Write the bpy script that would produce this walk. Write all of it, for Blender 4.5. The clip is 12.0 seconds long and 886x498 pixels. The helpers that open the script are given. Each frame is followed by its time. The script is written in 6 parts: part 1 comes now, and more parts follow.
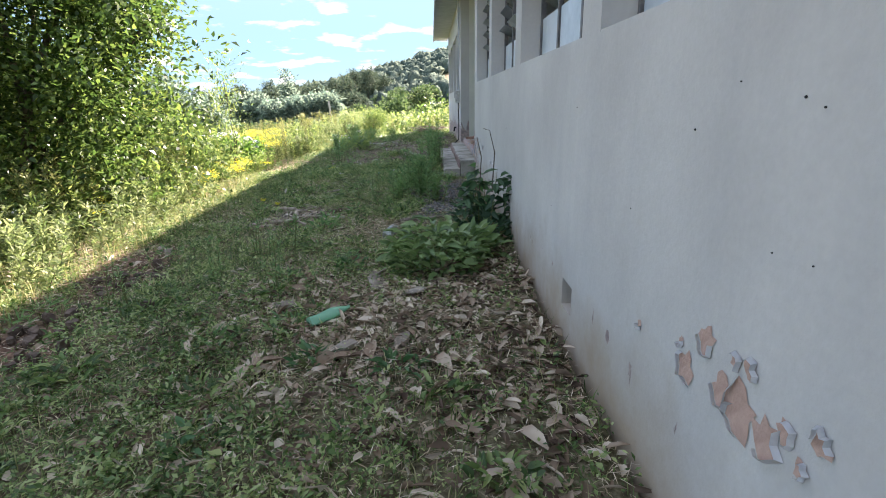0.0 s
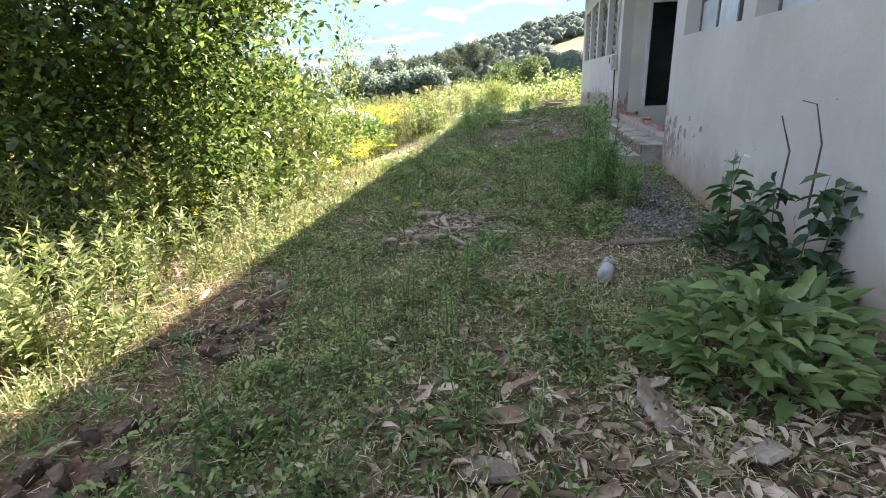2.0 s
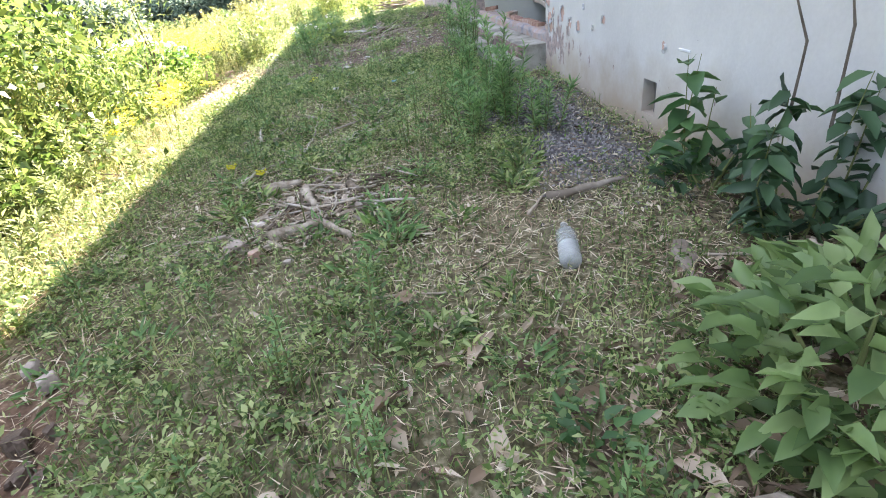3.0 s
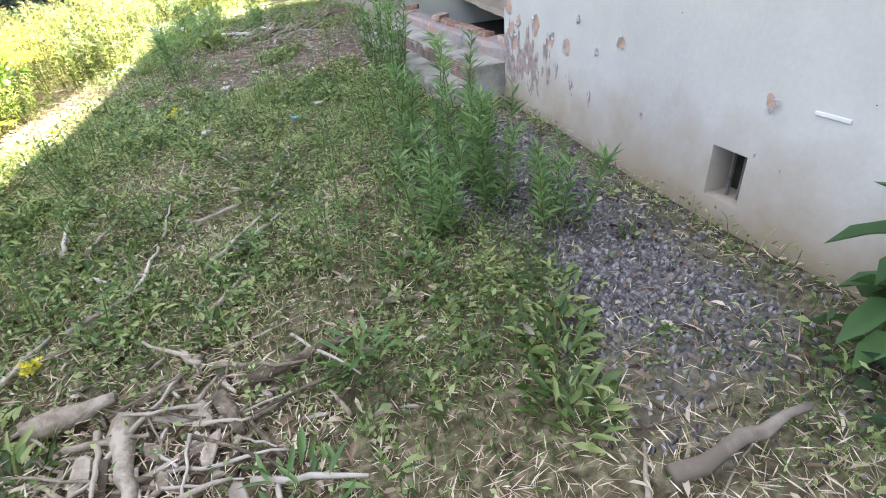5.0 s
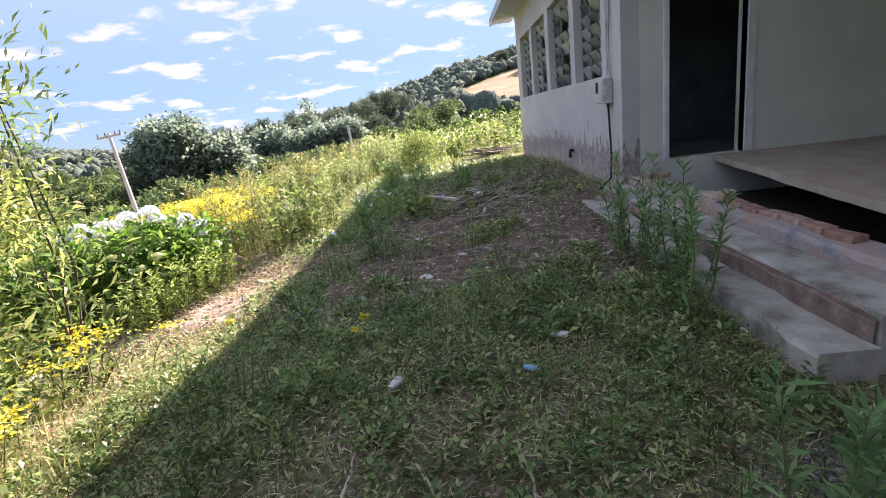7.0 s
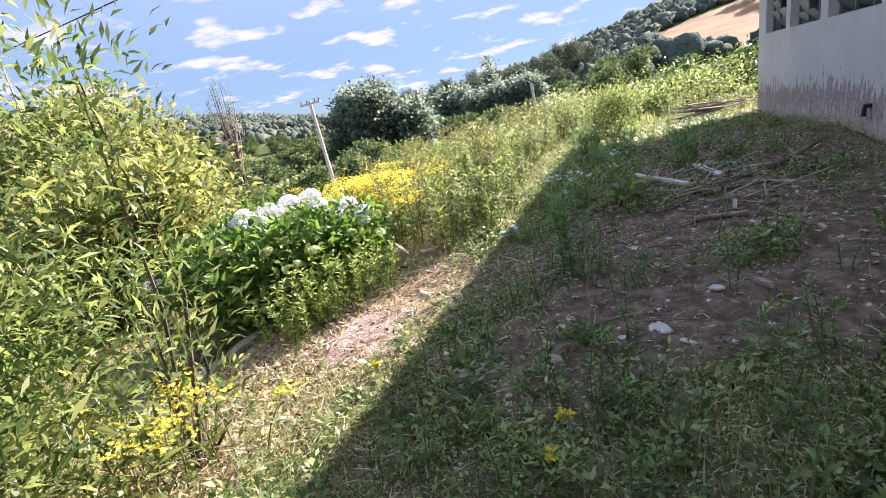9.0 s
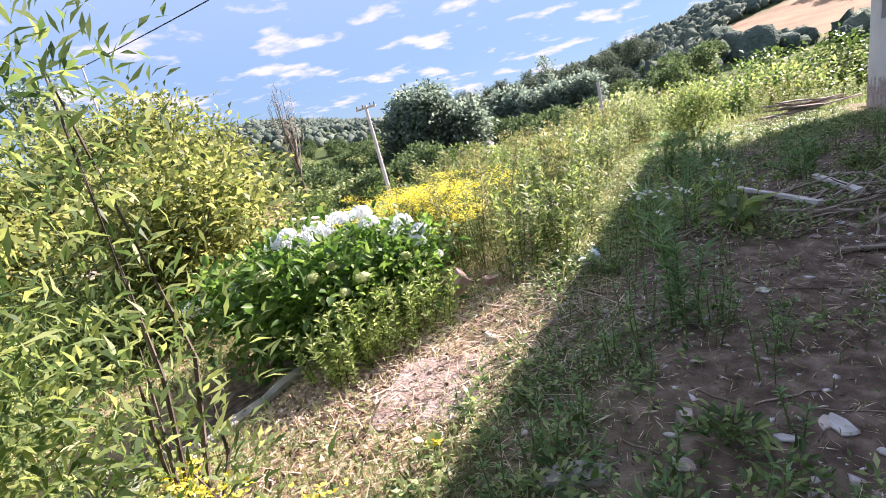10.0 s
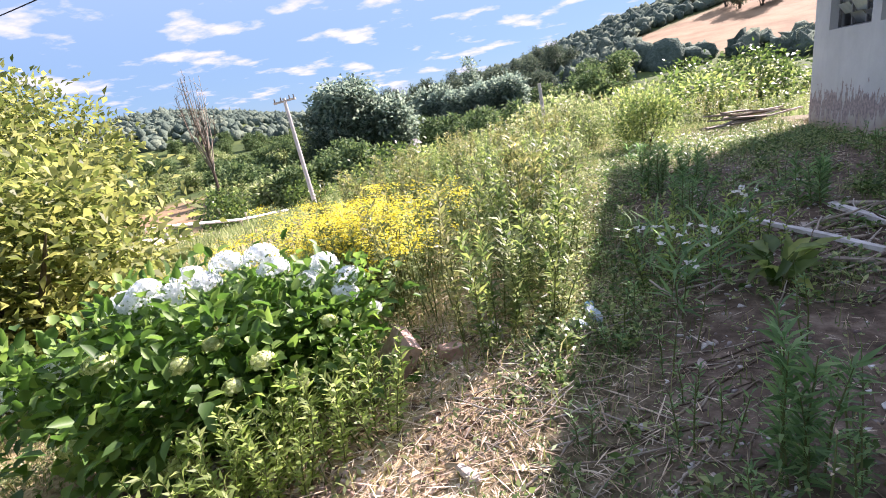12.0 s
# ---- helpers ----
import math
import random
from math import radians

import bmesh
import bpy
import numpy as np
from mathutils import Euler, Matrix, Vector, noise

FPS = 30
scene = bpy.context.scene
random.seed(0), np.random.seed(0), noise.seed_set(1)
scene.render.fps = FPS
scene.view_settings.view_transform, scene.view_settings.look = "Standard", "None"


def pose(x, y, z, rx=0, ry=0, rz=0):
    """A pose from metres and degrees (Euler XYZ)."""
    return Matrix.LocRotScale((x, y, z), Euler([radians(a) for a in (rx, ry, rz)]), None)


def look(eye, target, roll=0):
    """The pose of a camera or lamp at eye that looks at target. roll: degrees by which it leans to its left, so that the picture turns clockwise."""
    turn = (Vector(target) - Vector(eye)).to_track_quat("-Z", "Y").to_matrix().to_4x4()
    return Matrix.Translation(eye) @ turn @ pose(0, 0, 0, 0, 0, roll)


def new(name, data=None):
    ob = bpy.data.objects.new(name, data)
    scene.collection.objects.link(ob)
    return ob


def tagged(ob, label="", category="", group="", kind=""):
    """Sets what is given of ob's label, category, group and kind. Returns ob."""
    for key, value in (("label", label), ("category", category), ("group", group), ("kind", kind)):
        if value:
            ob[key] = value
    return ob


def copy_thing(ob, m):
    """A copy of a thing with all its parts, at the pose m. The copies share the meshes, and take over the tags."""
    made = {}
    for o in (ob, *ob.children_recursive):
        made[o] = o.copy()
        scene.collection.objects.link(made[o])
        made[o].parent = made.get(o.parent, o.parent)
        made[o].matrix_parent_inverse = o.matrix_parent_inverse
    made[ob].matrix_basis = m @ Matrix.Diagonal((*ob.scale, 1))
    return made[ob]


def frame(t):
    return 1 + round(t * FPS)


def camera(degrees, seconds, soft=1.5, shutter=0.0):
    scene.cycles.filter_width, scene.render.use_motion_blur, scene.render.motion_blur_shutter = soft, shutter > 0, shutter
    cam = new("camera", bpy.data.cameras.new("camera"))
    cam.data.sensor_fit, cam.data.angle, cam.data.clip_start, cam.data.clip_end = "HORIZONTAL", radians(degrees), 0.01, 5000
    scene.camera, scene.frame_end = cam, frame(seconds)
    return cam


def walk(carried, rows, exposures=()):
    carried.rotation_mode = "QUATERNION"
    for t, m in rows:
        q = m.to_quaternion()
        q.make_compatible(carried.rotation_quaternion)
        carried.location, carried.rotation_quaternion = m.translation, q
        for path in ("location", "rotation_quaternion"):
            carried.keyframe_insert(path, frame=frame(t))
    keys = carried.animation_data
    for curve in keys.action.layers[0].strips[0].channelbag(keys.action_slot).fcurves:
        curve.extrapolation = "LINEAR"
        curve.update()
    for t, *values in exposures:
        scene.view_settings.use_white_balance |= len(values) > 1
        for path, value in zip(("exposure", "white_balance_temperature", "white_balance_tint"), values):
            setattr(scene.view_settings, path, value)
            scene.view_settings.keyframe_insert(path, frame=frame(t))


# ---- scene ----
cam = camera(83.0, 12.0, soft=1.0)
PATH = [
    (0, (-0.792, 0.754, 2.134), (-0.758, 2.672, 1.568), -1.0),
    (0.5, (-1.01, 1.236, 2.074), (-0.996, 3.158, 1.521), 2.3),
    (1, (-1.229, 1.703, 2.092), (-1.233, 3.585, 1.416), 0.7),
    (1.5, (-1.502, 2.219, 2.069), (-1.735, 4.081, 1.378), -1.2),
    (2, (-1.781, 2.72, 2.058), (-2.129, 4.58, 1.411), -2.2),
    (2.5, (-2.005, 3.397, 1.995), (-2.146, 5.23, 1.206), -4.9),
    (4.3, (-2.024, 5.448, 2.006), (-1.521, 6.952, 0.787), -6.7),
    (4.5, (-1.979, 5.605, 2.033), (-1.488, 7.136, 0.844), -7.5),
    (5, (-1.903, 6.061, 2.0), (-1.438, 7.704, 0.958), -5.4),
    (5.5, (-1.942, 6.544, 2.049), (-1.559, 8.266, 1.106), -4.8),
    (6, (-1.981, 7.135, 2.09), (-1.913, 8.955, 1.264), -5.3),
    (6.5, (-2.042, 7.55, 2.152), (-2.121, 9.439, 1.501), -6.6),
    (6.7, (-2.083, 7.791, 2.146), (-2.141, 9.726, 1.643), -6.4),
    (8.3, (-2.315, 9.225, 2.211), (-2.887, 11.069, 1.689), -9.8),
    (8.5, (-2.392, 9.347, 2.231), (-3.04, 11.166, 1.709), -9.9),
    (9, (-2.537, 9.657, 2.208), (-3.298, 11.418, 1.641), -9.5),
    (9.5, (-2.683, 10.045, 2.263), (-3.505, 11.783, 1.712), -11.0),
    (10, (-2.915, 10.293, 2.251), (-3.864, 11.973, 1.726), -10.5),
    (10.5, (-3.12, 10.593, 2.251), (-3.766, 12.394, 1.667), -9.2),
    (11, (-3.251, 10.952, 2.279), (-3.892, 12.767, 1.736), -10.1),
    (11.5, (-3.431, 11.218, 2.257), (-4.204, 12.974, 1.692), -8.7),
    (12, (-3.652, 11.55, 2.281), (-4.331, 13.339, 1.701), -8.3),
]
walk(cam, [(t, look(e, g, r)) for t, e, g, r in PATH], exposures=[(0.0,2.73,6800,21),(1.5,2.8,7000,24),(2.0,2.8,7000,26),(2.5,3.3,7000,25),(2.7,3.55,7000,25),(4.5,4.0,7350,28),(5.0,3.85,7300,27),(5.5,3.4,7300,27),(6.0,3.05,7200,28),(6.5,2.55,7000,30),(8.5,2.17,6600,32),(12.0,2.15,6400,32)])

# ---- light ----
SUN_AZ, SUN_EL = 31.0, 33.0
world = bpy.data.worlds.new("sky")
scene.world = world
world.use_nodes = True
wt = world.node_tree
wn, wl = wt.nodes, wt.links
wn.clear()
w_out = wn.new("ShaderNodeOutputWorld")
w_bg = wn.new("ShaderNodeBackground")
w_sky = wn.new("ShaderNodeTexSky")
w_sky.sky_type = 'NISHITA'
w_sky.sun_disc = False
w_sky.sun_elevation = radians(SUN_EL)
w_sky.sun_rotation = radians(SUN_AZ)
w_sky.altitude = 800
w_sky.dust_density = 0.1
w_sky.air_density = 0.75
w_sky.ozone_density = 2.0
w_bg.inputs[1].default_value = 0.15
# clouds: a flat layer seen along the view direction (x/z, y/z)
w_tc = wn.new("ShaderNodeTexCoord")
w_sep = wn.new("ShaderNodeSeparateXYZ")
wl.new(w_tc.outputs["Generated"], w_sep.inputs[0])
w_zz = wn.new("ShaderNodeMath"); w_zz.operation = 'MAXIMUM'; w_zz.inputs[1].default_value = 0.03
w_add = wn.new("ShaderNodeMath"); w_add.operation = 'ADD'; w_add.inputs[1].default_value = 0.16
wl.new(w_sep.outputs[2], w_zz.inputs[0]); wl.new(w_zz.outputs[0], w_add.inputs[0])
w_dx = wn.new("ShaderNodeMath"); w_dx.operation = 'DIVIDE'
w_dy = wn.new("ShaderNodeMath"); w_dy.operation = 'DIVIDE'
wl.new(w_sep.outputs[0], w_dx.inputs[0]); wl.new(w_add.outputs[0], w_dx.inputs[1])
wl.new(w_sep.outputs[1], w_dy.inputs[0]); wl.new(w_add.outputs[0], w_dy.inputs[1])
w_cmb = wn.new("ShaderNodeCombineXYZ")
wl.new(w_dx.outputs[0], w_cmb.inputs[0]); wl.new(w_dy.outputs[0], w_cmb.inputs[1])
w_n = wn.new("ShaderNodeTexNoise")
w_n.inputs["Scale"].default_value = 2.7
w_n.inputs["Detail"].default_value = 7
w_n.inputs["Roughness"].default_value = 0.55
wl.new(w_cmb.outputs[0], w_n.inputs["Vector"])
w_r = wn.new("ShaderNodeValToRGB")
w_r.color_ramp.elements[0].position = 0.54
w_r.color_ramp.elements[1].position = 0.68
wl.new(w_n.outputs[0], w_r.inputs[0])
w_mx = wn.new("ShaderNodeMixRGB")
w_mx.inputs[2].default_value = (1.75, 1.75, 1.8, 1)
# clear blue air between horizon and zenith, mixed with the sky's own glow
w_gr = wn.new("ShaderNodeValToRGB")
w_gr.color_ramp.elements[0].position, w_gr.color_ramp.elements[0].color = 0.0, (0.25, 0.58, 0.88, 1)
w_gr.color_ramp.elements[1].position, w_gr.color_ramp.elements[1].color = 0.75, (1.25, 1.58, 2.05, 1)
wl.new(w_sep.outputs[2], w_gr.inputs[0])
w_air = wn.new("ShaderNodeMixRGB"); w_air.inputs[0].default_value = 0.94
wl.new(w_sky.outputs[0], w_air.inputs[1]); wl.new(w_gr.outputs[0], w_air.inputs[2])
wl.new(w_r.outputs[0], w_mx.inputs[0]); wl.new(w_air.outputs[0], w_mx.inputs[1])
wl.new(w_mx.outputs[0], w_bg.inputs[0]); wl.new(w_bg.outputs[0], w_out.inputs[0])

sun_data = bpy.data.lights.new("sun", 'SUN')
sun_data.energy = 4.3
sun_data.angle = radians(0.53)
sun_data.color = (1.0, 0.93, 0.84)
sun = new("sun", sun_data)
sdir = Vector((math.sin(radians(SUN_AZ)) * math.cos(radians(SUN_EL)), math.cos(radians(SUN_AZ)) * math.cos(radians(SUN_EL)), math.sin(radians(SUN_EL))))
sun.matrix_world = look(sdir * 60, (0, 0, 0))


# ---- materials ----
def mat(name, stops, scale=6.0, detail=6.0, rough=0.85, bump=0.2, bump_scale=60.0, spec=0.25, island=0.0, obrand=0.0, metal=0.0, coords="Object", dist=0.01, stretch=(1, 1, 1), trans=0.0):
    """A surface of two noises: broad stains through a ramp of colours, and a fine grain as relief."""
    m = bpy.data.materials.new(name)
    m.use_nodes = True
    n, l = m.node_tree.nodes, m.node_tree.links
    n.clear()
    out = n.new("ShaderNodeOutputMaterial")
    p = n.new("ShaderNodeBsdfPrincipled")
    p.inputs["Roughness"].default_value = rough
    p.inputs["Metallic"].default_value = metal
    p.inputs["Specular IOR Level"].default_value = spec
    tc = n.new("ShaderNodeTexCoord")
    mp = n.new("ShaderNodeMapping")
    mp.inputs["Scale"].default_value = stretch
    l.new(tc.outputs[coords], mp.inputs[0])
    a = n.new("ShaderNodeTexNoise")
    a.inputs["Scale"].default_value, a.inputs["Detail"].default_value = scale, detail
    a.inputs["Roughness"].default_value = 0.65
    l.new(mp.outputs[0], a.inputs["Vector"])
    fac = a.outputs[0]
    if island or obrand:
        src = n.new("ShaderNodeNewGeometry").outputs["Random Per Island"] if island else n.new("ShaderNodeObjectInfo").outputs["Random"]
        k = island or obrand
        mr = n.new("ShaderNodeMapRange")
        mr.inputs[3].default_value, mr.inputs[4].default_value = -k / 2, k / 2
        l.new(src, mr.inputs[0])
        ad = n.new("ShaderNodeMath")
        l.new(fac, ad.inputs[0]); l.new(mr.outputs[0], ad.inputs[1])
        fac = ad.outputs[0]
    r = n.new("ShaderNodeValToRGB")
    el = r.color_ramp.elements
    while len(el) < len(stops):
        el.new(0.5)
    for e, (pos, c) in zip(el, stops):
        e.position, e.color = pos, (*c, 1)
    l.new(fac, r.inputs[0])
    l.new(r.outputs[0], p.inputs["Base Color"])
    if bump:
        b = n.new("ShaderNodeTexNoise")
        b.inputs["Scale"].default_value, b.inputs["Detail"].default_value = bump_scale, 4
        l.new(mp.outputs[0], b.inputs["Vector"])
        bp = n.new("ShaderNodeBump")
        bp.inputs["Strength"].default_value, bp.inputs["Distance"].default_value = bump, dist
        l.new(b.outputs[0], bp.inputs["Height"])
        l.new(bp.outputs[0], p.inputs["Normal"])
    if trans:
        t = n.new("ShaderNodeBsdfTranslucent")
        hs = n.new("ShaderNodeHueSaturation")
        hs.inputs["Saturation"].default_value, hs.inputs["Value"].default_value = 1.1, 1.75
        l.new(r.outputs[0], hs.inputs["Color"]); l.new(hs.outputs[0], t.inputs[0])
        mx = n.new("ShaderNodeMixShader")
        mx.inputs[0].default_value = trans
        l.new(p.outputs[0], mx.inputs[1]); l.new(t.outputs[0], mx.inputs[2])
        l.new(mx.outputs[0], out.inputs[0])
    else:
        l.new(p.outputs[0], out.inputs[0])
    return m


def leaf_mat(name, dark, mid, light, trans=0.4, rough=0.5, spec=0.35):
    return mat(name, [(0.25, dark), (0.5, mid), (0.78, light)], scale=3.0, detail=3, rough=rough, bump=0.0, island=0.55, trans=trans, spec=spec)


def glass_mat(name, colour, rough=0.1, alpha=0.25):
    m = bpy.data.materials.new(name)
    m.use_nodes = True
    n, l = m.node_tree.nodes, m.node_tree.links
    n.clear()
    out = n.new("ShaderNodeOutputMaterial")
    g = n.new("ShaderNodeBsdfGlass")
    g.inputs["Color"].default_value, g.inputs["Roughness"].default_value, g.inputs["IOR"].default_value = (*colour, 1), rough, 1.25
    d = n.new("ShaderNodeBsdfDiffuse")
    d.inputs[0].default_value = (*[c * 0.8 for c in colour], 1)
    mx = n.new("ShaderNodeMixShader")
    mx.inputs[0].default_value = alpha
    l.new(g.outputs[0], mx.inputs[1]); l.new(d.outputs[0], mx.inputs[2]); l.new(mx.outputs[0], out.inputs[0])
    return m


def wall_mat(name):
    """Old white limewash: damp stains near the ground, runs down from the sills, flaked foot."""
    m = bpy.data.materials.new(name)
    m.use_nodes = True
    n, l = m.node_tree.nodes, m.node_tree.links
    n.clear()
    out = n.new("ShaderNodeOutputMaterial")
    p = n.new("ShaderNodeBsdfPrincipled")
    p.inputs["Roughness"].default_value = 0.9
    p.inputs["Specular IOR Level"].default_value = 0.15
    tc = n.new("ShaderNodeTexCoord")
    pos = tc.outputs["Object"]
    sep = n.new("ShaderNodeSeparateXYZ")
    l.new(pos, sep.inputs[0])

    def noise_of(scale, detail, stretch=(1, 1, 1), rough=0.6):
        mp = n.new("ShaderNodeMapping"); mp.inputs["Scale"].default_value = stretch
        l.new(pos, mp.inputs[0])
        t = n.new("ShaderNodeTexNoise")
        t.inputs["Scale"].default_value, t.inputs["Detail"].default_value, t.inputs["Roughness"].default_value = scale, detail, rough
        l.new(mp.outputs[0], t.inputs["Vector"])
        return t.outputs[0]

    def ramp(src, p0, p1, c0=(0, 0, 0), c1=(1, 1, 1)):
        r = n.new("ShaderNodeValToRGB")
        r.color_ramp.elements[0].position, r.color_ramp.elements[0].color = p0, (*c0, 1)
        r.color_ramp.elements[1].position, r.color_ramp.elements[1].color = p1, (*c1, 1)
        l.new(src, r.inputs[0])
        return r.outputs[0]

    def mixc(f, a, b):
        x = n.new("ShaderNodeMixRGB")
        l.new(f, x.inputs[0])
        for s, i in ((a, 1), (b, 2)):
            if isinstance(s, tuple):
                x.inputs[i].default_value = (*s, 1)
            else:
                l.new(s, x.inputs[i])
        return x.outputs[0]

    def math_of(op, a, b):
        x = n.new("ShaderNodeMath"); x.operation = op
        for s, i in ((a, 0), (b, 1)):
            if isinstance(s, float):
                x.inputs[i].default_value = s
            else:
                l.new(s, x.inputs[i])
        return x.outputs[0]
    base = ramp(noise_of(0.9, 5), 0.3, 0.75, (0.46, 0.45, 0.43), (0.61, 0.60, 0.57))
    runs = ramp(noise_of(3.0, 5, (1, 1, 0.10)), 0.52, 0.72)
    base = mixc(math_of('MULTIPLY', runs, 0.28), base, (0.42, 0.43, 0.43))
    fine = ramp(noise_of(38, 5), 0.3, 0.7, (0.88, 0.88, 0.88), (1, 1, 1))
    x = n.new("ShaderNodeMixRGB"); x.blend_type = 'MULTIPLY'; x.inputs[0].default_value = 0.6
    l.new(base, x.inputs[1]); l.new(fine, x.inputs[2]); base = x.outputs[0]
    # height above the ground beside the wall (which climbs along y)
    gy = math_of('MULTIPLY', math_of('MINIMUM', math_of('MAXIMUM', math_of('SUBTRACT', sep.outputs[1], 9.0), 0.0), 9.0), 0.032)
    gy = math_of('SUBTRACT', gy, math_of('MULTIPLY', math_of('MAXIMUM', math_of('SUBTRACT', sep.outputs[1], 18.5), 0.0), 0.055))
    hgt = math_of('SUBTRACT', math_of('SUBTRACT', sep.outputs[2], 0.70), gy)
    # damp, brown-stained foot of the wall
    wob = noise_of(2.2, 4)
    damp = math_of('SUBTRACT', math_of('ADD', hgt, math_of('MULTIPLY', wob, 0.9)), 0.0)
    dampf = ramp(damp, 0.45, 1.28, (1, 1, 1), (0, 0, 0))
    base = mixc(math_of('MULTIPLY', dampf, 0.92), base, (0.34, 0.27, 0.19))
    # flaked paint along the foot towards the far end, and a fringe of spots near the porch
    yf = n.new("ShaderNodeMapRange"); yf.inputs[1].default_value, yf.inputs[2].default_value = 8.6, 10.2
    yf.inputs[3].default_value, yf.inputs[4].default_value = 0.0, 0.25
    l.new(sep.outputs[1], yf.inputs[0])
    fl = math_of('SUBTRACT', math_of('ADD', noise_of(9.0, 5, (1, 1, 0.40)), math_of('MULTIPLY', noise_of(1.3, 2), 0.15)), math_of('ABSOLUTE', math_of('MULTIPLY', math_of('SUBTRACT', hgt, 0.38), 0.62), 0.0))
    fl = math_of('ADD', fl, yf.outputs[0])
    flm = ramp(fl, 0.70, 0.715)
    flc = ramp(noise_of(16, 3), 0.4, 0.65, (0.24, 0.20, 0.19), (0.42, 0.33, 0.30))
    base = mixc(flm, base, flc)
    l.new(base, p.inputs["Base Color"])
    h = math_of('ADD', math_of('MULTIPLY', noise_of(70, 4), 0.25), math_of('ADD', math_of('MULTIPLY', noise_of(2.5, 3), 1.6), math_of('MULTIPLY', flm, -0.6)))
    bp = n.new("ShaderNodeBump"); bp.inputs["Strength"].default_value, bp.inputs["Distance"].default_value = 0.5, 0.012
    l.new(h, bp.inputs["Height"]); l.new(bp.outputs[0], p.inputs["Normal"])
    l.new(p.outputs[0], out.inputs[0])
    return m


def ground_mat():
    """Soil, dry turf in sunlit tones, red earth, blue-grey gravel, far fields and woods, mixed by the sheet's own
    masks.
    """
    m = bpy.data.materials.new("ground_soil")
    m.use_nodes = True
    n, l = m.node_tree.nodes, m.node_tree.links
    n.clear()
    out = n.new("ShaderNodeOutputMaterial")
    p = n.new("ShaderNodeBsdfPrincipled")
    p.inputs["Roughness"].default_value = 0.95
    p.inputs["Specular IOR Level"].default_value = 0.1
    tc = n.new("ShaderNodeTexCoord")

    def noise_of(scale, detail, rough=0.6):
        t = n.new("ShaderNodeTexNoise")
        t.inputs["Scale"].default_value, t.inputs["Detail"].default_value, t.inputs["Roughness"].default_value = scale, detail, rough
        l.new(tc.outputs["Object"], t.inputs["Vector"])
        return t.outputs[0]

    def ramp(src, *stops):
        r = n.new("ShaderNodeValToRGB")
        el = r.color_ramp.elements
        while len(el) < len(stops):
            el.new(0.5)
        for e, (q, c) in zip(el, stops):
            e.position, e.color = q, (*c, 1)
        l.new(src, r.inputs[0])
        return r.outputs[0]
    g1, g2 = noise_of(3.5, 7), noise_of(22, 6)
    turf = ramp(g2, (0.3, (0.045, 0.038, 0.024)), (0.5, (0.13, 0.115, 0.065)), (0.72, (0.32, 0.28, 0.19)))
    col = turf
    for name, stops, src in (
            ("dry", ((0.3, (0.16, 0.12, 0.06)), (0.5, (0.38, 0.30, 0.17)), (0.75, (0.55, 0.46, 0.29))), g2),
            ("earth", ((0.3, (0.056, 0.042, 0.032)), (0.5, (0.125, 0.094, 0.070)), (0.75, (0.28, 0.225, 0.175))), noise_of(9, 7)),
            ("red", ((0.3, (0.06, 0.035, 0.024)), (0.55, (0.16, 0.10, 0.07)), (0.8, (0.34, 0.23, 0.16))), g2),
            ("gravel", ((0.3, (0.06, 0.056, 0.055)), (0.5, (0.13, 0.123, 0.12)), (0.75, (0.28, 0.265, 0.255))), noise_of(45, 4)),
            ("far", ((0.3, (0.030, 0.050, 0.018)), (0.5, (0.065, 0.095, 0.030)), (0.7, (0.13, 0.15, 0.05))), noise_of(0.05, 8)),
            ("field", ((0.3, (0.19, 0.125, 0.07)), (0.5, (0.27, 0.185, 0.105)), (0.7, (0.33, 0.235, 0.14))), noise_of(0.08, 8))):
        at = n.new("ShaderNodeAttribute"); at.attribute_name = name
        x = n.new("ShaderNodeMixRGB")
        l.new(at.outputs["Fac"], x.inputs[0]); l.new(col, x.inputs[1]); l.new(ramp(src, *stops), x.inputs[2])
        col = x.outputs[0]
    l.new(col, p.inputs["Base Color"])
    bp = n.new("ShaderNodeBump"); bp.inputs["Strength"].default_value, bp.inputs["Distance"].default_value = 0.7, 0.03
    ad = n.new("ShaderNodeMath"); l.new(g2, ad.inputs[0]); l.new(g1, ad.inputs[1])
    l.new(ad.outputs[0], bp.inputs["Height"]); l.new(bp.outputs[0], p.inputs["Normal"])
    l.new(p.outputs[0], out.inputs[0])
    return m


M_WALL = wall_mat("old_limewash")
M_GROUND = ground_mat()
M_INNER = mat("inner_plaster", [(0.3, (0.55, 0.56, 0.50)), (0.7, (0.70, 0.70, 0.63))], scale=1.2, bump=0.15, bump_scale=40)
M_CONC = mat("weathered_concrete", [(0.34, (0.13, 0.12, 0.10)), (0.46, (0.27, 0.26, 0.22)), (0.56, (0.36, 0.345, 0.30)), (0.75, (0.46, 0.45, 0.40))], scale=3.2, detail=9, bump=0.5, bump_scale=50, dist=0.01)
M_BRICK = mat("old_brick", [(0.3, (0.24, 0.13, 0.10)), (0.5, (0.38, 0.25, 0.19)), (0.72, (0.50, 0.44, 0.39))], scale=9, bump=0.5, obrand=0.3)
# dark green: the far room's shade is put into this colour
M_ROOM_SHADE = mat("shaded_green_plaster", [(0.3, (0.07, 0.085, 0.08)), (0.7, (0.13, 0.15, 0.14))], scale=2, bump=0.2)
M_REDSTEP = mat("red_concrete", [(0.3, (0.13, 0.09, 0.075)), (0.55, (0.22, 0.155, 0.13)), (0.75, (0.33, 0.29, 0.26))], scale=8, bump=0.4)
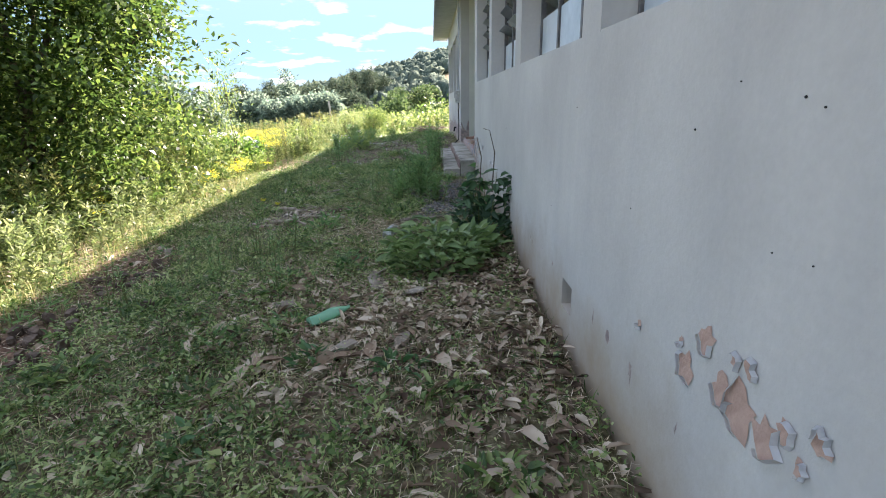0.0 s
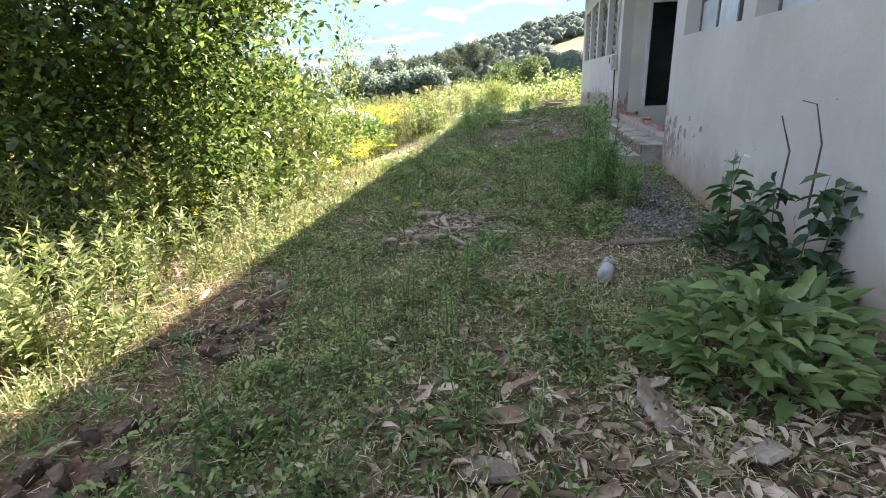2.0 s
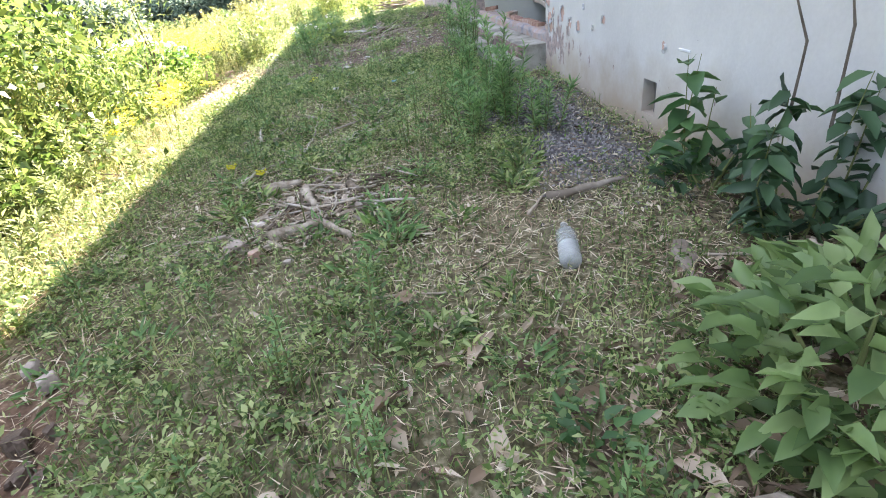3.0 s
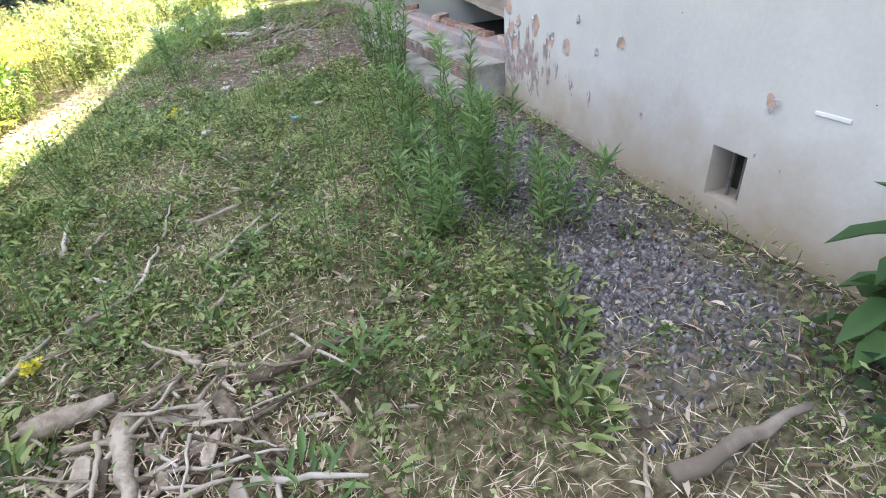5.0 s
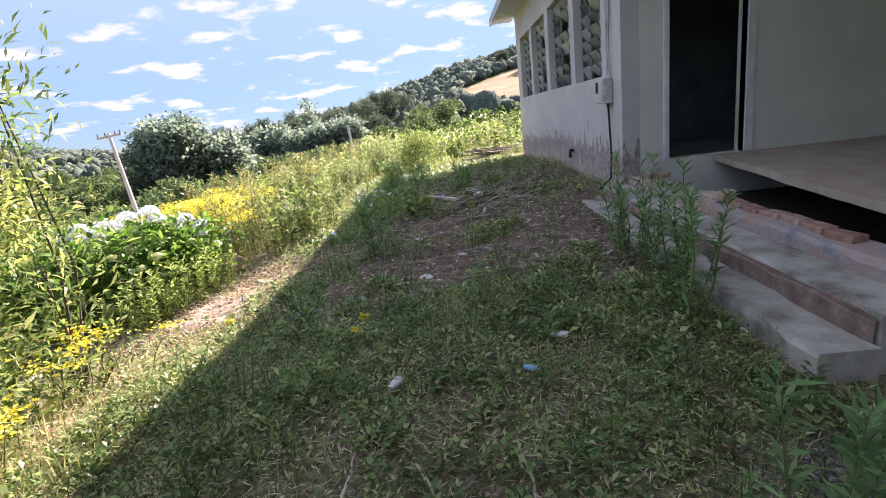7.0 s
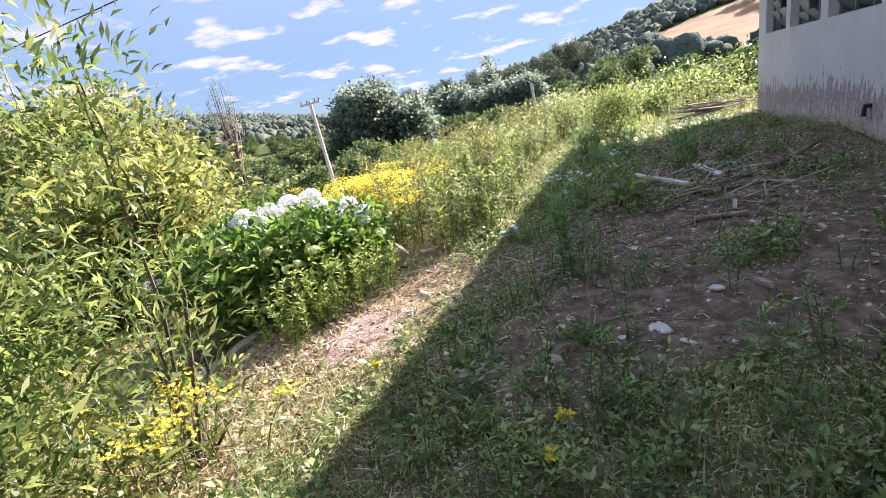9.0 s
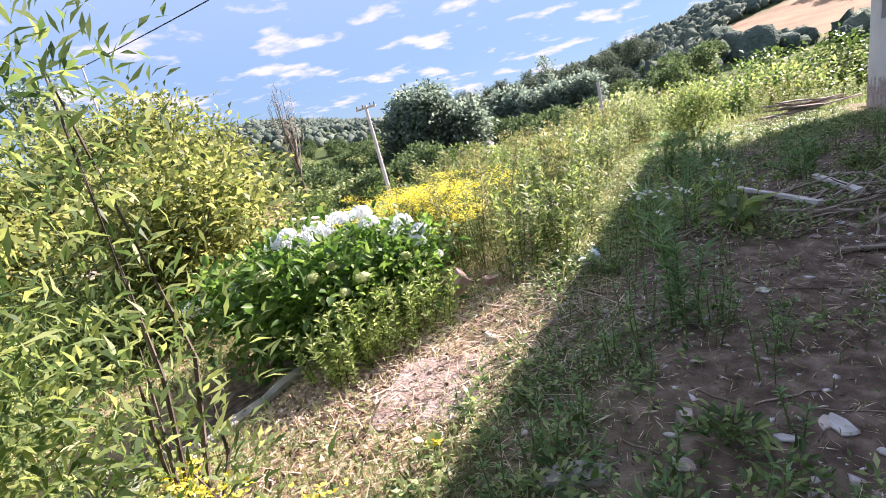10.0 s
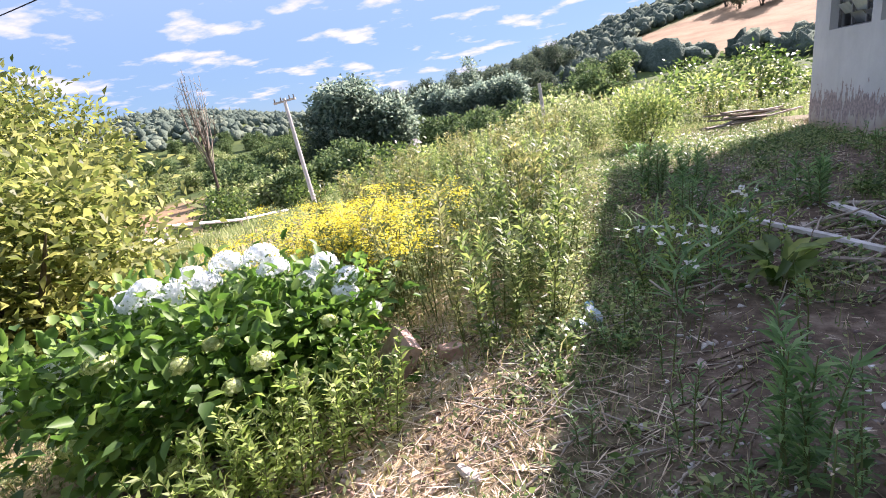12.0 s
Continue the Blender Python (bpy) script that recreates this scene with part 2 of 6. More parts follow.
M_FLOOR = mat("worn_floor", [(0.3, (0.30, 0.24, 0.19)), (0.7, (0.44, 0.37, 0.30))], scale=3, bump=0.1, rough=0.6)
# near-black, stands for shade in the floor void and vent holes
M_VOID_SHADE = mat("void_shade", [(0.3, (0.02, 0.018, 0.016)), (0.7, (0.05, 0.045, 0.04))], scale=8, bump=0.2)
M_FRAME = mat("white_frame_paint", [(0.3, (0.55, 0.56, 0.57)), (0.7, (0.74, 0.74, 0.74))], scale=6, bump=0.1)
M_STEEL = mat("rusty_steel", [(0.35, (0.10, 0.10, 0.11)), (0.6, (0.22, 0.21, 0.20)), (0.75, (0.20, 0.11, 0.06))], scale=12, rough=0.6, metal=0.3, bump=0.2)
M_FROST = mat("frosted_glass", [(0.3, (0.36, 0.42, 0.45)), (0.7, (0.56, 0.62, 0.65))], scale=4, rough=0.35, spec=0.5, bump=0.05, obrand=0.3)
M_SLAT = mat("dusty_glass_slat", [(0.25, (0.06, 0.075, 0.085)), (0.5, (0.20, 0.23, 0.24)), (0.8, (0.42, 0.45, 0.44))], scale=4, rough=0.3, spec=0.5, bump=0.05, obrand=0.6)
M_ROOF = mat("fibre_cement", [(0.3, (0.30, 0.30, 0.29)), (0.7, (0.46, 0.46, 0.45))], scale=3, bump=0.3)
M_SOFFIT = mat("blue_soffit_paint", [(0.3, (0.34, 0.39, 0.45)), (0.7, (0.46, 0.51, 0.57))], scale=3, bump=0.1)
M_WOOD = mat("grey_weathered_wood", [(0.3, (0.16, 0.13, 0.10)), (0.5, (0.30, 0.26, 0.21)), (0.75, (0.46, 0.42, 0.36))], scale=5, stretch=(1, 1, 1), bump=0.5, bump_scale=30, obrand=0.4)
M_STICK = mat("dry_stick", [(0.3, (0.08, 0.06, 0.042)), (0.5, (0.20, 0.16, 0.115)), (0.75, (0.38, 0.33, 0.26))], scale=16, bump=0.7, obrand=0.6)
M_BARK = mat("bark", [(0.3, (0.05, 0.04, 0.03)), (0.7, (0.17, 0.14, 0.11))], scale=8, bump=0.8, bump_scale=25)
M_STONE = mat("pale_stone", [(0.3, (0.26, 0.21, 0.18)), (0.5, (0.42, 0.36, 0.31)), (0.75, (0.58, 0.53, 0.47))], scale=7, bump=0.6, obrand=0.3)
M_PLASTIC = mat("chalky_white", [(0.3, (0.32, 0.31, 0.29)), (0.7, (0.62, 0.61, 0.58))], scale=14, rough=0.45, bump=0.05)
M_PINK = mat("bare_render", [(0.3, (0.40, 0.26, 0.21)), (0.7, (0.56, 0.39, 0.32))], scale=14, bump=0.4)
M_GALV = mat("galvanised_steel", [(0.3, (0.38, 0.39, 0.40)), (0.7, (0.56, 0.57, 0.58))], scale=5, rough=0.5, metal=0.5, bump=0.1)
M_POLE = mat("concrete_pole", [(0.3, (0.36, 0.35, 0.33)), (0.7, (0.52, 0.51, 0.49))], scale=3, bump=0.2)
M_ROAD = mat("dirt_road", [(0.3, (0.30, 0.24, 0.20)), (0.7, (0.42, 0.35, 0.30))], scale=0.8, bump=0.4)
M_GREENPET = glass_mat("green_bottle_plastic", (0.38, 0.72, 0.50), 0.2, 0.45)
M_CLEARPET = glass_mat("clear_bottle_plastic", (0.88, 0.91, 0.90), 0.10, 0.16)
M_BLACK = mat("black_rubber", [(0.3, (0.012, 0.012, 0.013)), (0.7, (0.03, 0.03, 0.03))], bump=0.1)
M_BLUE = mat("blue_litter", [(0.3, (0.15, 0.35, 0.55)), (0.7, (0.25, 0.50, 0.70))], bump=0.1)

M_PALEBLUE = mat("pale_blue_plastic", [(0.3, (0.36, 0.46, 0.54)), (0.7, (0.55, 0.64, 0.70))], rough=0.4, bump=0.3)

L_GRASS = leaf_mat("green_grass", (0.050, 0.088, 0.026), (0.118, 0.180, 0.054), (0.40, 0.37, 0.20), 0.35)
L_WEED = leaf_mat("low_weed_leaf", (0.040, 0.078, 0.022), (0.122, 0.200, 0.060), (0.36, 0.41, 0.18), 0.35, 0.42)
# brighter, yellower counterpart of green_grass, with sunlight put into its colour
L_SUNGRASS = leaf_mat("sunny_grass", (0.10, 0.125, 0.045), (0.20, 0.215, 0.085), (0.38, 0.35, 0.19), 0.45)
L_STRAW = leaf_mat("dry_straw", (0.22, 0.155, 0.10), (0.50, 0.395, 0.275), (0.70, 0.63, 0.50), 0.2, 0.7)
L_LITTER = leaf_mat("fallen_leaf", (0.075, 0.050, 0.036), (0.27, 0.195, 0.135), (0.60, 0.52, 0.41), 0.1, 0.8, 0.15)
L_DOCK = leaf_mat("dock_leaf", (0.070, 0.125, 0.045), (0.145, 0.225, 0.082), (0.25, 0.34, 0.145), 0.3, 0.42)
L_TREE = leaf_mat("tree_leaf", (0.034, 0.064, 0.018), (0.068, 0.116, 0.032), (0.175, 0.235, 0.066), 0.40, 0.34)
L_SHRUB = leaf_mat("shrub_leaf", (0.060, 0.105, 0.032), (0.14, 0.20, 0.066), (0.32, 0.37, 0.12), 0.45)
L_DARKLEAF = leaf_mat("dark_drooping_leaf", (0.021, 0.051, 0.025), (0.040, 0.088, 0.040), (0.076, 0.145, 0.065), 0.2)
L_YOUNG = leaf_mat("young_leaf", (0.040, 0.098, 0.036), (0.066, 0.146, 0.052), (0.115, 0.21, 0.078), 0.3)
L_HYD = leaf_mat("hydrangea_leaf", (0.050, 0.110, 0.024), (0.100, 0.190, 0.042), (0.20, 0.30, 0.075), 0.40)
L_PETAL = leaf_mat("hydrangea_petal", (0.55, 0.60, 0.58), (0.72, 0.75, 0.74), (0.80, 0.82, 0.85), 0.3, 0.6)
L_BRIGHT = leaf_mat("bright_weed_leaf", (0.13, 0.19, 0.05), (0.25, 0.33, 0.10), (0.42, 0.48, 0.18), 0.55)
L_BUD = leaf_mat("hydrangea_bud", (0.30, 0.36, 0.12), (0.46, 0.52, 0.22), (0.64, 0.68, 0.42), 0.3, 0.6)
L_YELLOW = leaf_mat("yellow_flower", (0.46, 0.41, 0.04), (0.64, 0.58, 0.08), (0.76, 0.72, 0.18), 0.35, 0.6)
L_TALLWEED = leaf_mat("tall_weed_leaf", (0.085, 0.125, 0.045), (0.165, 0.21, 0.085), (0.31, 0.34, 0.16), 0.48)
L_FLEABANE = leaf_mat("fleabane_leaf", (0.072, 0.144, 0.054), (0.132, 0.240, 0.090), (0.240, 0.360, 0.156), 0.42)
L_WHITE = leaf_mat("white_flower", (0.6, 0.6, 0.55), (0.7, 0.7, 0.66), (0.8, 0.8, 0.76), 0.3, 0.6)
# pale blue-green: the distance haze is mixed into these leaf tones
L_HAZY_GROVE = leaf_mat("hazy_grove_leaf", (0.075, 0.115, 0.090), (0.16, 0.21, 0.16), (0.26, 0.32, 0.23), 0.5, 0.8, 0.1)
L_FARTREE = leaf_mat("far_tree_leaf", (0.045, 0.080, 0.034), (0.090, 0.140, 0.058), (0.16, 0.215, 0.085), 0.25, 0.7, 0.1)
L_PINE = leaf_mat("pine_needle", (0.044, 0.068, 0.048), (0.072, 0.101, 0.066), (0.121, 0.149, 0.094), 0.25, 0.7, 0.1)


# ---- building tools ----
def mesh_np(name, verts, quads=None, tris=None, material=None):
    """A mesh object's data from arrays."""
    me = bpy.data.meshes.new(name)
    q = np.zeros((0, 4), int) if quads is None else np.asarray(quads, int)
    t = np.zeros((0, 3), int) if tris is None else np.asarray(tris, int)
    me.vertices.add(len(verts))
    me.vertices.foreach_set("co", np.asarray(verts, dtype=np.float32).ravel())
    me.loops.add(q.size + t.size)
    me.loops.foreach_set("vertex_index", np.concatenate([q.ravel(), t.ravel()]).astype(np.int32))
    me.polygons.add(len(q) + len(t))
    starts = np.concatenate([np.arange(len(q)) * 4, q.size + np.arange(len(t)) * 3]).astype(np.int32)
    me.polygons.foreach_set("loop_start", starts)
    me.update(calc_edges=True)
    me.validate()
    if material:
        me.materials.append(material)
    return me


def empty(name, at=(0, 0, 0), turn=0.0):
    ob = new(name)
    ob.empty_display_size = 0.05
    ob.matrix_basis = pose(*at, 0, 0, turn)
    return ob


def child(ob, parent, label=""):
    ob.parent = parent
    return tagged(ob, label)


def part(name, bm, material, parent=None, label="", smooth=False):
    """Links a bmesh as one mesh object."""
    me = bpy.data.meshes.new(name)
    bmesh.ops.recalc_face_normals(bm, faces=bm.faces)
    if smooth:
        for f in bm.faces:
            f.smooth = True
    bm.to_mesh(me)
    bm.free()
    me.materials.append(material)
    ob = new(name, me)
    if parent:
        ob.parent = parent
    return tagged(ob, label)


def box(bm, x0, x1, y0, y1, z0, z1, bevel=0.0, jitter=0.0, rng=random):
    r = bmesh.ops.create_cube(bm, size=1)
    vs = r["verts"]
    for v in vs:
        v.co = Vector(((x0 + x1) / 2 + v.co.x * (x1 - x0), (y0 + y1) / 2 + v.co.y * (y1 - y0), (z0 + z1) / 2 + v.co.z * (z1 - z0)))
        if jitter:
            v.co += Vector([rng.uniform(-jitter, jitter) for _ in range(3)])
    if bevel:
        es = {e for v in vs for e in v.link_edges}
        bmesh.ops.bevel(bm, geom=list(es), offset=bevel, segments=1, affect='EDGES')
    return vs


def tube(bm, pts, radii, sides=8):
    """A bent, tapering tube along points."""
    rings = []
    for i, p in enumerate(pts):
        p = Vector(p)
        a = Vector(pts[max(0, i - 1)]); b = Vector(pts[min(len(pts) - 1, i + 1)])
        q = (b - a).to_track_quat('Z', 'Y')
        rings.append([bm.verts.new(p + q @ Vector((math.cos(k * 2 * math.pi / sides) * radii[i], math.sin(k * 2 * math.pi / sides) * radii[i], 0))) for k in range(sides)])
    for a, b in zip(rings, rings[1:]):
        for k in range(sides):
            bm.faces.new((a[k], a[(k + 1) % sides], b[(k + 1) % sides], b[k]))
    bm.faces.new(rings[0][::-1]); bm.faces.new(rings[-1])


def cells_wall(name, axis, c0, c1, a0, a1, z0, z1, holes, material, label):
    """A wall along axis with through openings (a0, a1, z0, z1); c0..c1 is its thickness."""
    A = sorted({a0, a1, *[h[0] for h in holes], *[h[1] for h in holes]})
    Z = sorted({z0, z1, *[h[2] for h in holes], *[h[3] for h in holes]})
    A = [a for a in A if a0 <= a <= a1]
    solid = {}
    for i in range(len(A) - 1):
        for k in range(len(Z) - 1):
            am, zm = (A[i] + A[i + 1]) / 2, (Z[k] + Z[k + 1]) / 2
            solid[i, k] = not any(h[0] < am < h[1] and h[2] < zm < h[3] for h in holes)
    bm = bmesh.new()
    made = {}

    def v(c, a, z):
        key = (c, a, z)
        if key not in made:
            made[key] = bm.verts.new((c, a, z) if axis == 'y' else (a, c, z))
        return made[key]
    for (i, k), s in solid.items():
        if not s:
            continue
        p, q, r, t = A[i], A[i + 1], Z[k], Z[k + 1]
        for c in (c0, c1):
            bm.faces.new((v(c, p, r), v(c, q, r), v(c, q, t), v(c, p, t)))
        for di, dk, e in ((-1, 0, ((p, r), (p, t))), (1, 0, ((q, r), (q, t))), (0, -1, ((p, r), (q, r))), (0, 1, ((p, t), (q, t)))):
            if not solid.get((i + di, k + dk), False):
                (ea, ez), (fa, fz) = e
                bm.faces.new((v(c0, ea, ez), v(c1, ea, ez), v(c1, fa, fz), v(c0, fa, fz)))
    ob = part(name, bm, material)
    return tagged(ob, label, "wall", kind="structure")


# ---- ground ----
def sstep(a, b, x):
    t = np.clip((x - a) / (b - a), 0, 1)
    return t * t * (3 - 2 * t)


def wav(x, y, s, seed=0.0):
    """Cheap smooth waviness, about -1..1."""
    return (np.sin(x * s * 1.3 + y * s * 0.7 + seed) + np.sin(-x * s * 0.6 + y * s * 1.7 + seed * 2.1) + np.sin(x * s * 2.3 - y * s * 1.1 + seed * 3.7)) / 3


def ground_z(x, y):
    x, y = np.asarray(x, float), np.asarray(y, float)
    along = 0.62 + 0.10 * sstep(0, 4, y) + 0.07 * sstep(8, 11, y) + 0.15 * sstep(11, 16, y) + 0.05 * sstep(16, 18, y) - 0.28 * sstep(18, 23.5, y) - 0.9 * sstep(24.5, 33, y)
    along = along - 0.05 * sstep(0, -3, x) - 0.10 * sstep(14, 18, y) * sstep(24, 18, y) * sstep(-1, -4, x) - 0.16 * sstep(-2.6, -4.1, x) * sstep(10.5, 12, y) * sstep(19, 15, y)
    low = 0.40 * sstep(-3.9, -6.3, x) + 0.55 * sstep(-6.0, -9.5, x) + 1.2 * sstep(-9, -20, x) + 3.0 * sstep(-20, -60, x) + 5 * sstep(-50, -200, x)
    low = low * (1 - 0.55 * sstep(16, 26, y) * sstep(-14, -4, x))
    z = along - low + 0.025 * wav(x, y, 1.7) + 0.012 * wav(x, y, 5.1, 1.0) * sstep(60, 20, np.abs(x) + np.abs(y))
    z = z - 0.10 * np.exp(-(((x + 3.6) / 0.35) ** 2 + ((y - 5.2) / 0.7) ** 2)) - 0.10 * np.exp(-(((x + 3.6) / 0.3) ** 2 + ((y - 3.7) / 0.5) ** 2))
    # drain channel
    z = z - 0.22 * np.exp(-(((x + 6.98 - 0.15 * (y - 12.5)) / 0.68) ** 6)) * sstep(10.9, 11.6, y) * sstep(14.3, 13.6, y)
    # far hills, by bearing and distance
    d = np.hypot(x, y)
    az = np.degrees(np.arctan2(-x, y))
    el = 0.9 + 5.5 / (1 + np.exp((az - 5.0) / 7.5))
    el = np.where(az < -30, 5.9 - (-(az + 30)) * 0.02, el)
    left = 2.4 * np.exp(-((az - 47) / 11) ** 2) + 1.6 * sstep(50, 75, az)
    ridge = np.tan(np.radians(np.clip(el, 0, 7))) * 430 * sstep(115, 430, d) ** 1.1 * sstep(900, 450, d)
    ridge2 = np.tan(np.radians(left)) * 620 * sstep(260, 620, d) * sstep(1200, 650, d)
    vale = -(3.0 + 4.0 * sstep(-3, 12, az)) * sstep(26, 90, d) * sstep(-40, -25, az) * sstep(420, 220, d)
    return z + ridge + ridge2 + vale + (1.5 * wav(x, y, 0.02) * sstep(80, 200, d))


def gz(x, y):
    return float(ground_z(x, y))


def patch_noise(x, y, s=1.0, seed=0.0):
    return 0.5 + 0.5 * wav(x, y, s, seed) * 0.7 + 0.15 * wav(x, y, s * 3.1, seed + 1)


def m_gravel(x, y):
    w = 0.22 * wav(x, y, 3) + 0.12 * wav(x, y, 9, 2)
    return sstep(-1.35, -0.75, x + w) * sstep(6.2, 7.5, y + w) * sstep(10.2, 9.4, y + w) * (1 - 0.8 * sstep(-0.42, -0.2, x + 0.5 * w))


def m_earth(x, y):
    w = 0.5 * wav(x, y, 1.6, 2)
    pit = np.exp(-(((x + 6.98 - 0.15 * (y - 12.5)) / 0.66) ** 6)) * sstep(10.9, 11.6, y) * sstep(14.4, 13.8, y)
    return pit + (1 - pit) * sstep(11.6, 12.4, y + w) * sstep(22, 18, y) * sstep(-3.9, -3.2, x + 0.4 * w) * sstep(0.0, -0.5, x) * (1 - 0.7 * sstep(0.35, 0.8, wav(x, y, 2.2, 5)))


def m_red(x, y):
    a = np.exp(-(((x + 3.65) / 0.38) ** 2 + ((y - 5.3) / 0.75) ** 2)) + np.exp(-(((x + 3.55) / 0.4) ** 2 + ((y - 3.7) / 0.5) ** 2)) + np.exp(-(((x + 5.0) / 0.7) ** 2 + ((y - 5.8) / 1.0) ** 2))
    return np.clip(a * 1.5, 0, 1)


# dry bank soil, brightened as sunlit from the building's shadow edge outward
def m_sunny_dry(x, y):
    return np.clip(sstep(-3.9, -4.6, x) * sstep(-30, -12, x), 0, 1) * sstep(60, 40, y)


def m_litter(x, y):
    a = np.exp(-(((x + 1.2) / 1.1) ** 2 + ((y - 3.9) / 1.3) ** 2)) + 0.75 * np.exp(-(((x + 2.95) / 0.8) ** 2 + ((y - 7.25) / 0.7) ** 2)) + 0.8 * np.exp(-(((x + 2.45) / 0.42) ** 2 + ((y - 7.15) / 0.5) ** 2)) + 0.35 * np.exp(-(((x + 2.0) / 1.0) ** 2 + ((y - 9.2) / 1.6) ** 2))
    return np.clip(a, 0, 1)


def build_ground():
    xs = np.concatenate([-np.geomspace(2500, 14, 60), np.arange(-13.6, 0.35, 0.12), np.geomspace(0.5, 2500, 46)])
    ys = np.concatenate([-np.geomspace(600, 3, 22), np.arange(-2.8, 30, 0.14), np.geomspace(30.2, 2500, 110)])
    X, Y = np.meshgrid(xs, ys)
    Z = ground_z(X, Y)
    Z = np.where((X > 0.05) & (X < 6) & (Y > -8) & (Y < 24.9), 0.3, Z)
    nx, ny = len(xs), len(ys)
    i = np.arange(nx * ny).reshape(ny, nx)
    quads = np.stack([i[:-1, :-1], i[:-1, 1:], i[1:, 1:], i[1:, :-1]], -1).reshape(-1, 4)
    me = mesh_np("ground", np.stack([X, Y, Z], -1).reshape(-1, 3), quads, material=M_GROUND)
    d = np.hypot(X, Y); az = np.degrees(np.arctan2(-X, Y))
    far = sstep(40, 75, d)
    elv = np.degrees(np.arctan2(Z - 2.2, d))
    field = far * sstep(-0.3, -1.2, az - 0.25 * (elv - 2)) * sstep(-24, -20, az) * sstep(150, 170, d) * sstep(0.2, 0.5, elv) * sstep(2.9, 2.6, elv + 0.22 * (az + 1.5))
    field = np.maximum(field, 0.9 * far * sstep(41, 43, az) * sstep(56, 50, az) * sstep(70, 80, d) * sstep(170, 150, d))
    for key, val in (("gravel", m_gravel(X, Y)), ("earth", m_earth(X, Y)), ("red", m_red(X, Y)), ("dry", m_sunny_dry(X, Y)), ("far", far), ("field", field)):
        at = me.attributes.new(key, 'FLOAT', 'POINT')
        at.data.foreach_set("value", val.ravel().astype(np.float32))
    for pgn in me.polygons:
        pgn.use_smooth = True
    ob = new("ground", me)
    return tagged(ob, "weedy sloping yard soil with dark earth and gravel", "ground", kind="structure")


build_ground()

# ---- the building ----
WIN_N = [(7.93, 9.78), (5.72, 7.65), (3.55, 5.42), (1.35, 3.25), (-0.85, 1.05), (-3.0, -1.1)]
WIN_F = [(21.5, 23.2), (19.45, 21.2), (17.25, 19.1), (15.45, 16.95)]
Z_SILL, Z_HEAD, Z_TOP, Z_FLOOR = 2.43, 4.0, 4.75, 1.31
VENTS = [(3.46, 3.67, 0.90, 1.075), (7.66, 7.86, 0.815, 1.07)]
NEAR_END, FAR_START, FAR_END, DEPTH = 10.25, 14.65, 23.75, 6.5
cells_wall("wall_west_near", 'y', 0.0, 0.22, -7.0, NEAR_END, 0.1, Z_TOP, [(a, b, Z_SILL, Z_HEAD) for a, b in WIN_N] + VENTS, M_WALL, "white limewashed plaster wall with stained flaking foot")
cells_wall("wall_west_far", 'y', 0.0, 0.22, FAR_START, FAR_END, 0.1, Z_TOP, [(a, b, Z_SILL, Z_HEAD) for a, b in WIN_F], M_WALL, "white plaster wall with peeling paint along its foot")
cells_wall("wall_porch_far", 'x', FAR_START, FAR_START + 0.2, 0.222, DEPTH, 0.1, Z_TOP, [(0.55, 1.50, Z_FLOOR, 3.42)], M_INNER, "greenish grey plastered porch wall with a doorway")
cells_wall("wall_porch_near", 'x', NEAR_END - 0.2, NEAR_END, 0.222, DEPTH, 0.1, Z_TOP, [], M_INNER, "greenish grey plastered wall closing the porch")
cells_wall("wall_east", 'y', DEPTH, DEPTH + 0.2, -7.0, FAR_END, 0.1, Z_TOP, [], M_INNER, "plain plastered rear wall of the building")
cells_wall("wall_north", 'x', FAR_END, FAR_END + 0.2, 0.0, DEPTH + 0.2, 0.1, Z_TOP, [], M_WALL, "white plastered gable wall")
cells_wall("wall_south", 'x', -7.2, -7.0, 0.0, DEPTH + 0.2, 0.1, Z_TOP, [], M_WALL, "white plastered gable wall")


def slab(name, x0, x1, y0, y1, z0, z1, m, label, cat, bevel=0.0):
    bm = bmesh.new()
    box(bm, x0, x1, y0, y1, z0, z1, bevel)
    return tagged(part(name, bm, m), label, cat, kind="structure")


slab("ceiling", 0.225, DEPTH - 0.005, -6.99, FAR_END - 0.005, Z_TOP - 0.12, Z_TOP - 0.04, M_INNER, "dim plastered ceiling", "ceiling")
slab("floor_room_near", 0.225, DEPTH - 0.005, -6.99, NEAR_END - 0.21, Z_FLOOR - 0.12, Z_FLOOR - 0.02, M_FLOOR, "worn brown floor", "floor")
# floor takes the same painted room shade
slab("floor_room_far", 0.225, DEPTH - 0.005, FAR_START + 0.205, FAR_END - 0.005, Z_FLOOR - 0.12, Z_FLOOR - 0.02, M_ROOM_SHADE, "room floor in a dark tone for its shade", "floor")
# added partition inside the far room, painted dark as shade behind the doorway
cells_wall("wall_shade_far", 'x', 17.1, 17.2, 0.23, DEPTH - 0.01, Z_FLOOR, Z_TOP - 0.13, [], M_ROOM_SHADE, "added partition wall in a dark tone for the room's shade")
cells_wall("wall_inner_near", 'y', 3.2, 3.3, -6.9, NEAR_END - 0.21, Z_FLOOR, Z_TOP - 0.13, [], M_INNER, "plain plaster partition wall")
# unseen wall, added close behind to reflect more light into the porch
cells_wall("wall_porch_bounce", 'y', 3.8, 3.95, NEAR_END + 0.003, FAR_START - 0.003, Z_FLOOR + 0.002, Z_TOP - 0.13, [], M_INNER, "added unseen plaster wall bouncing light into the porch")
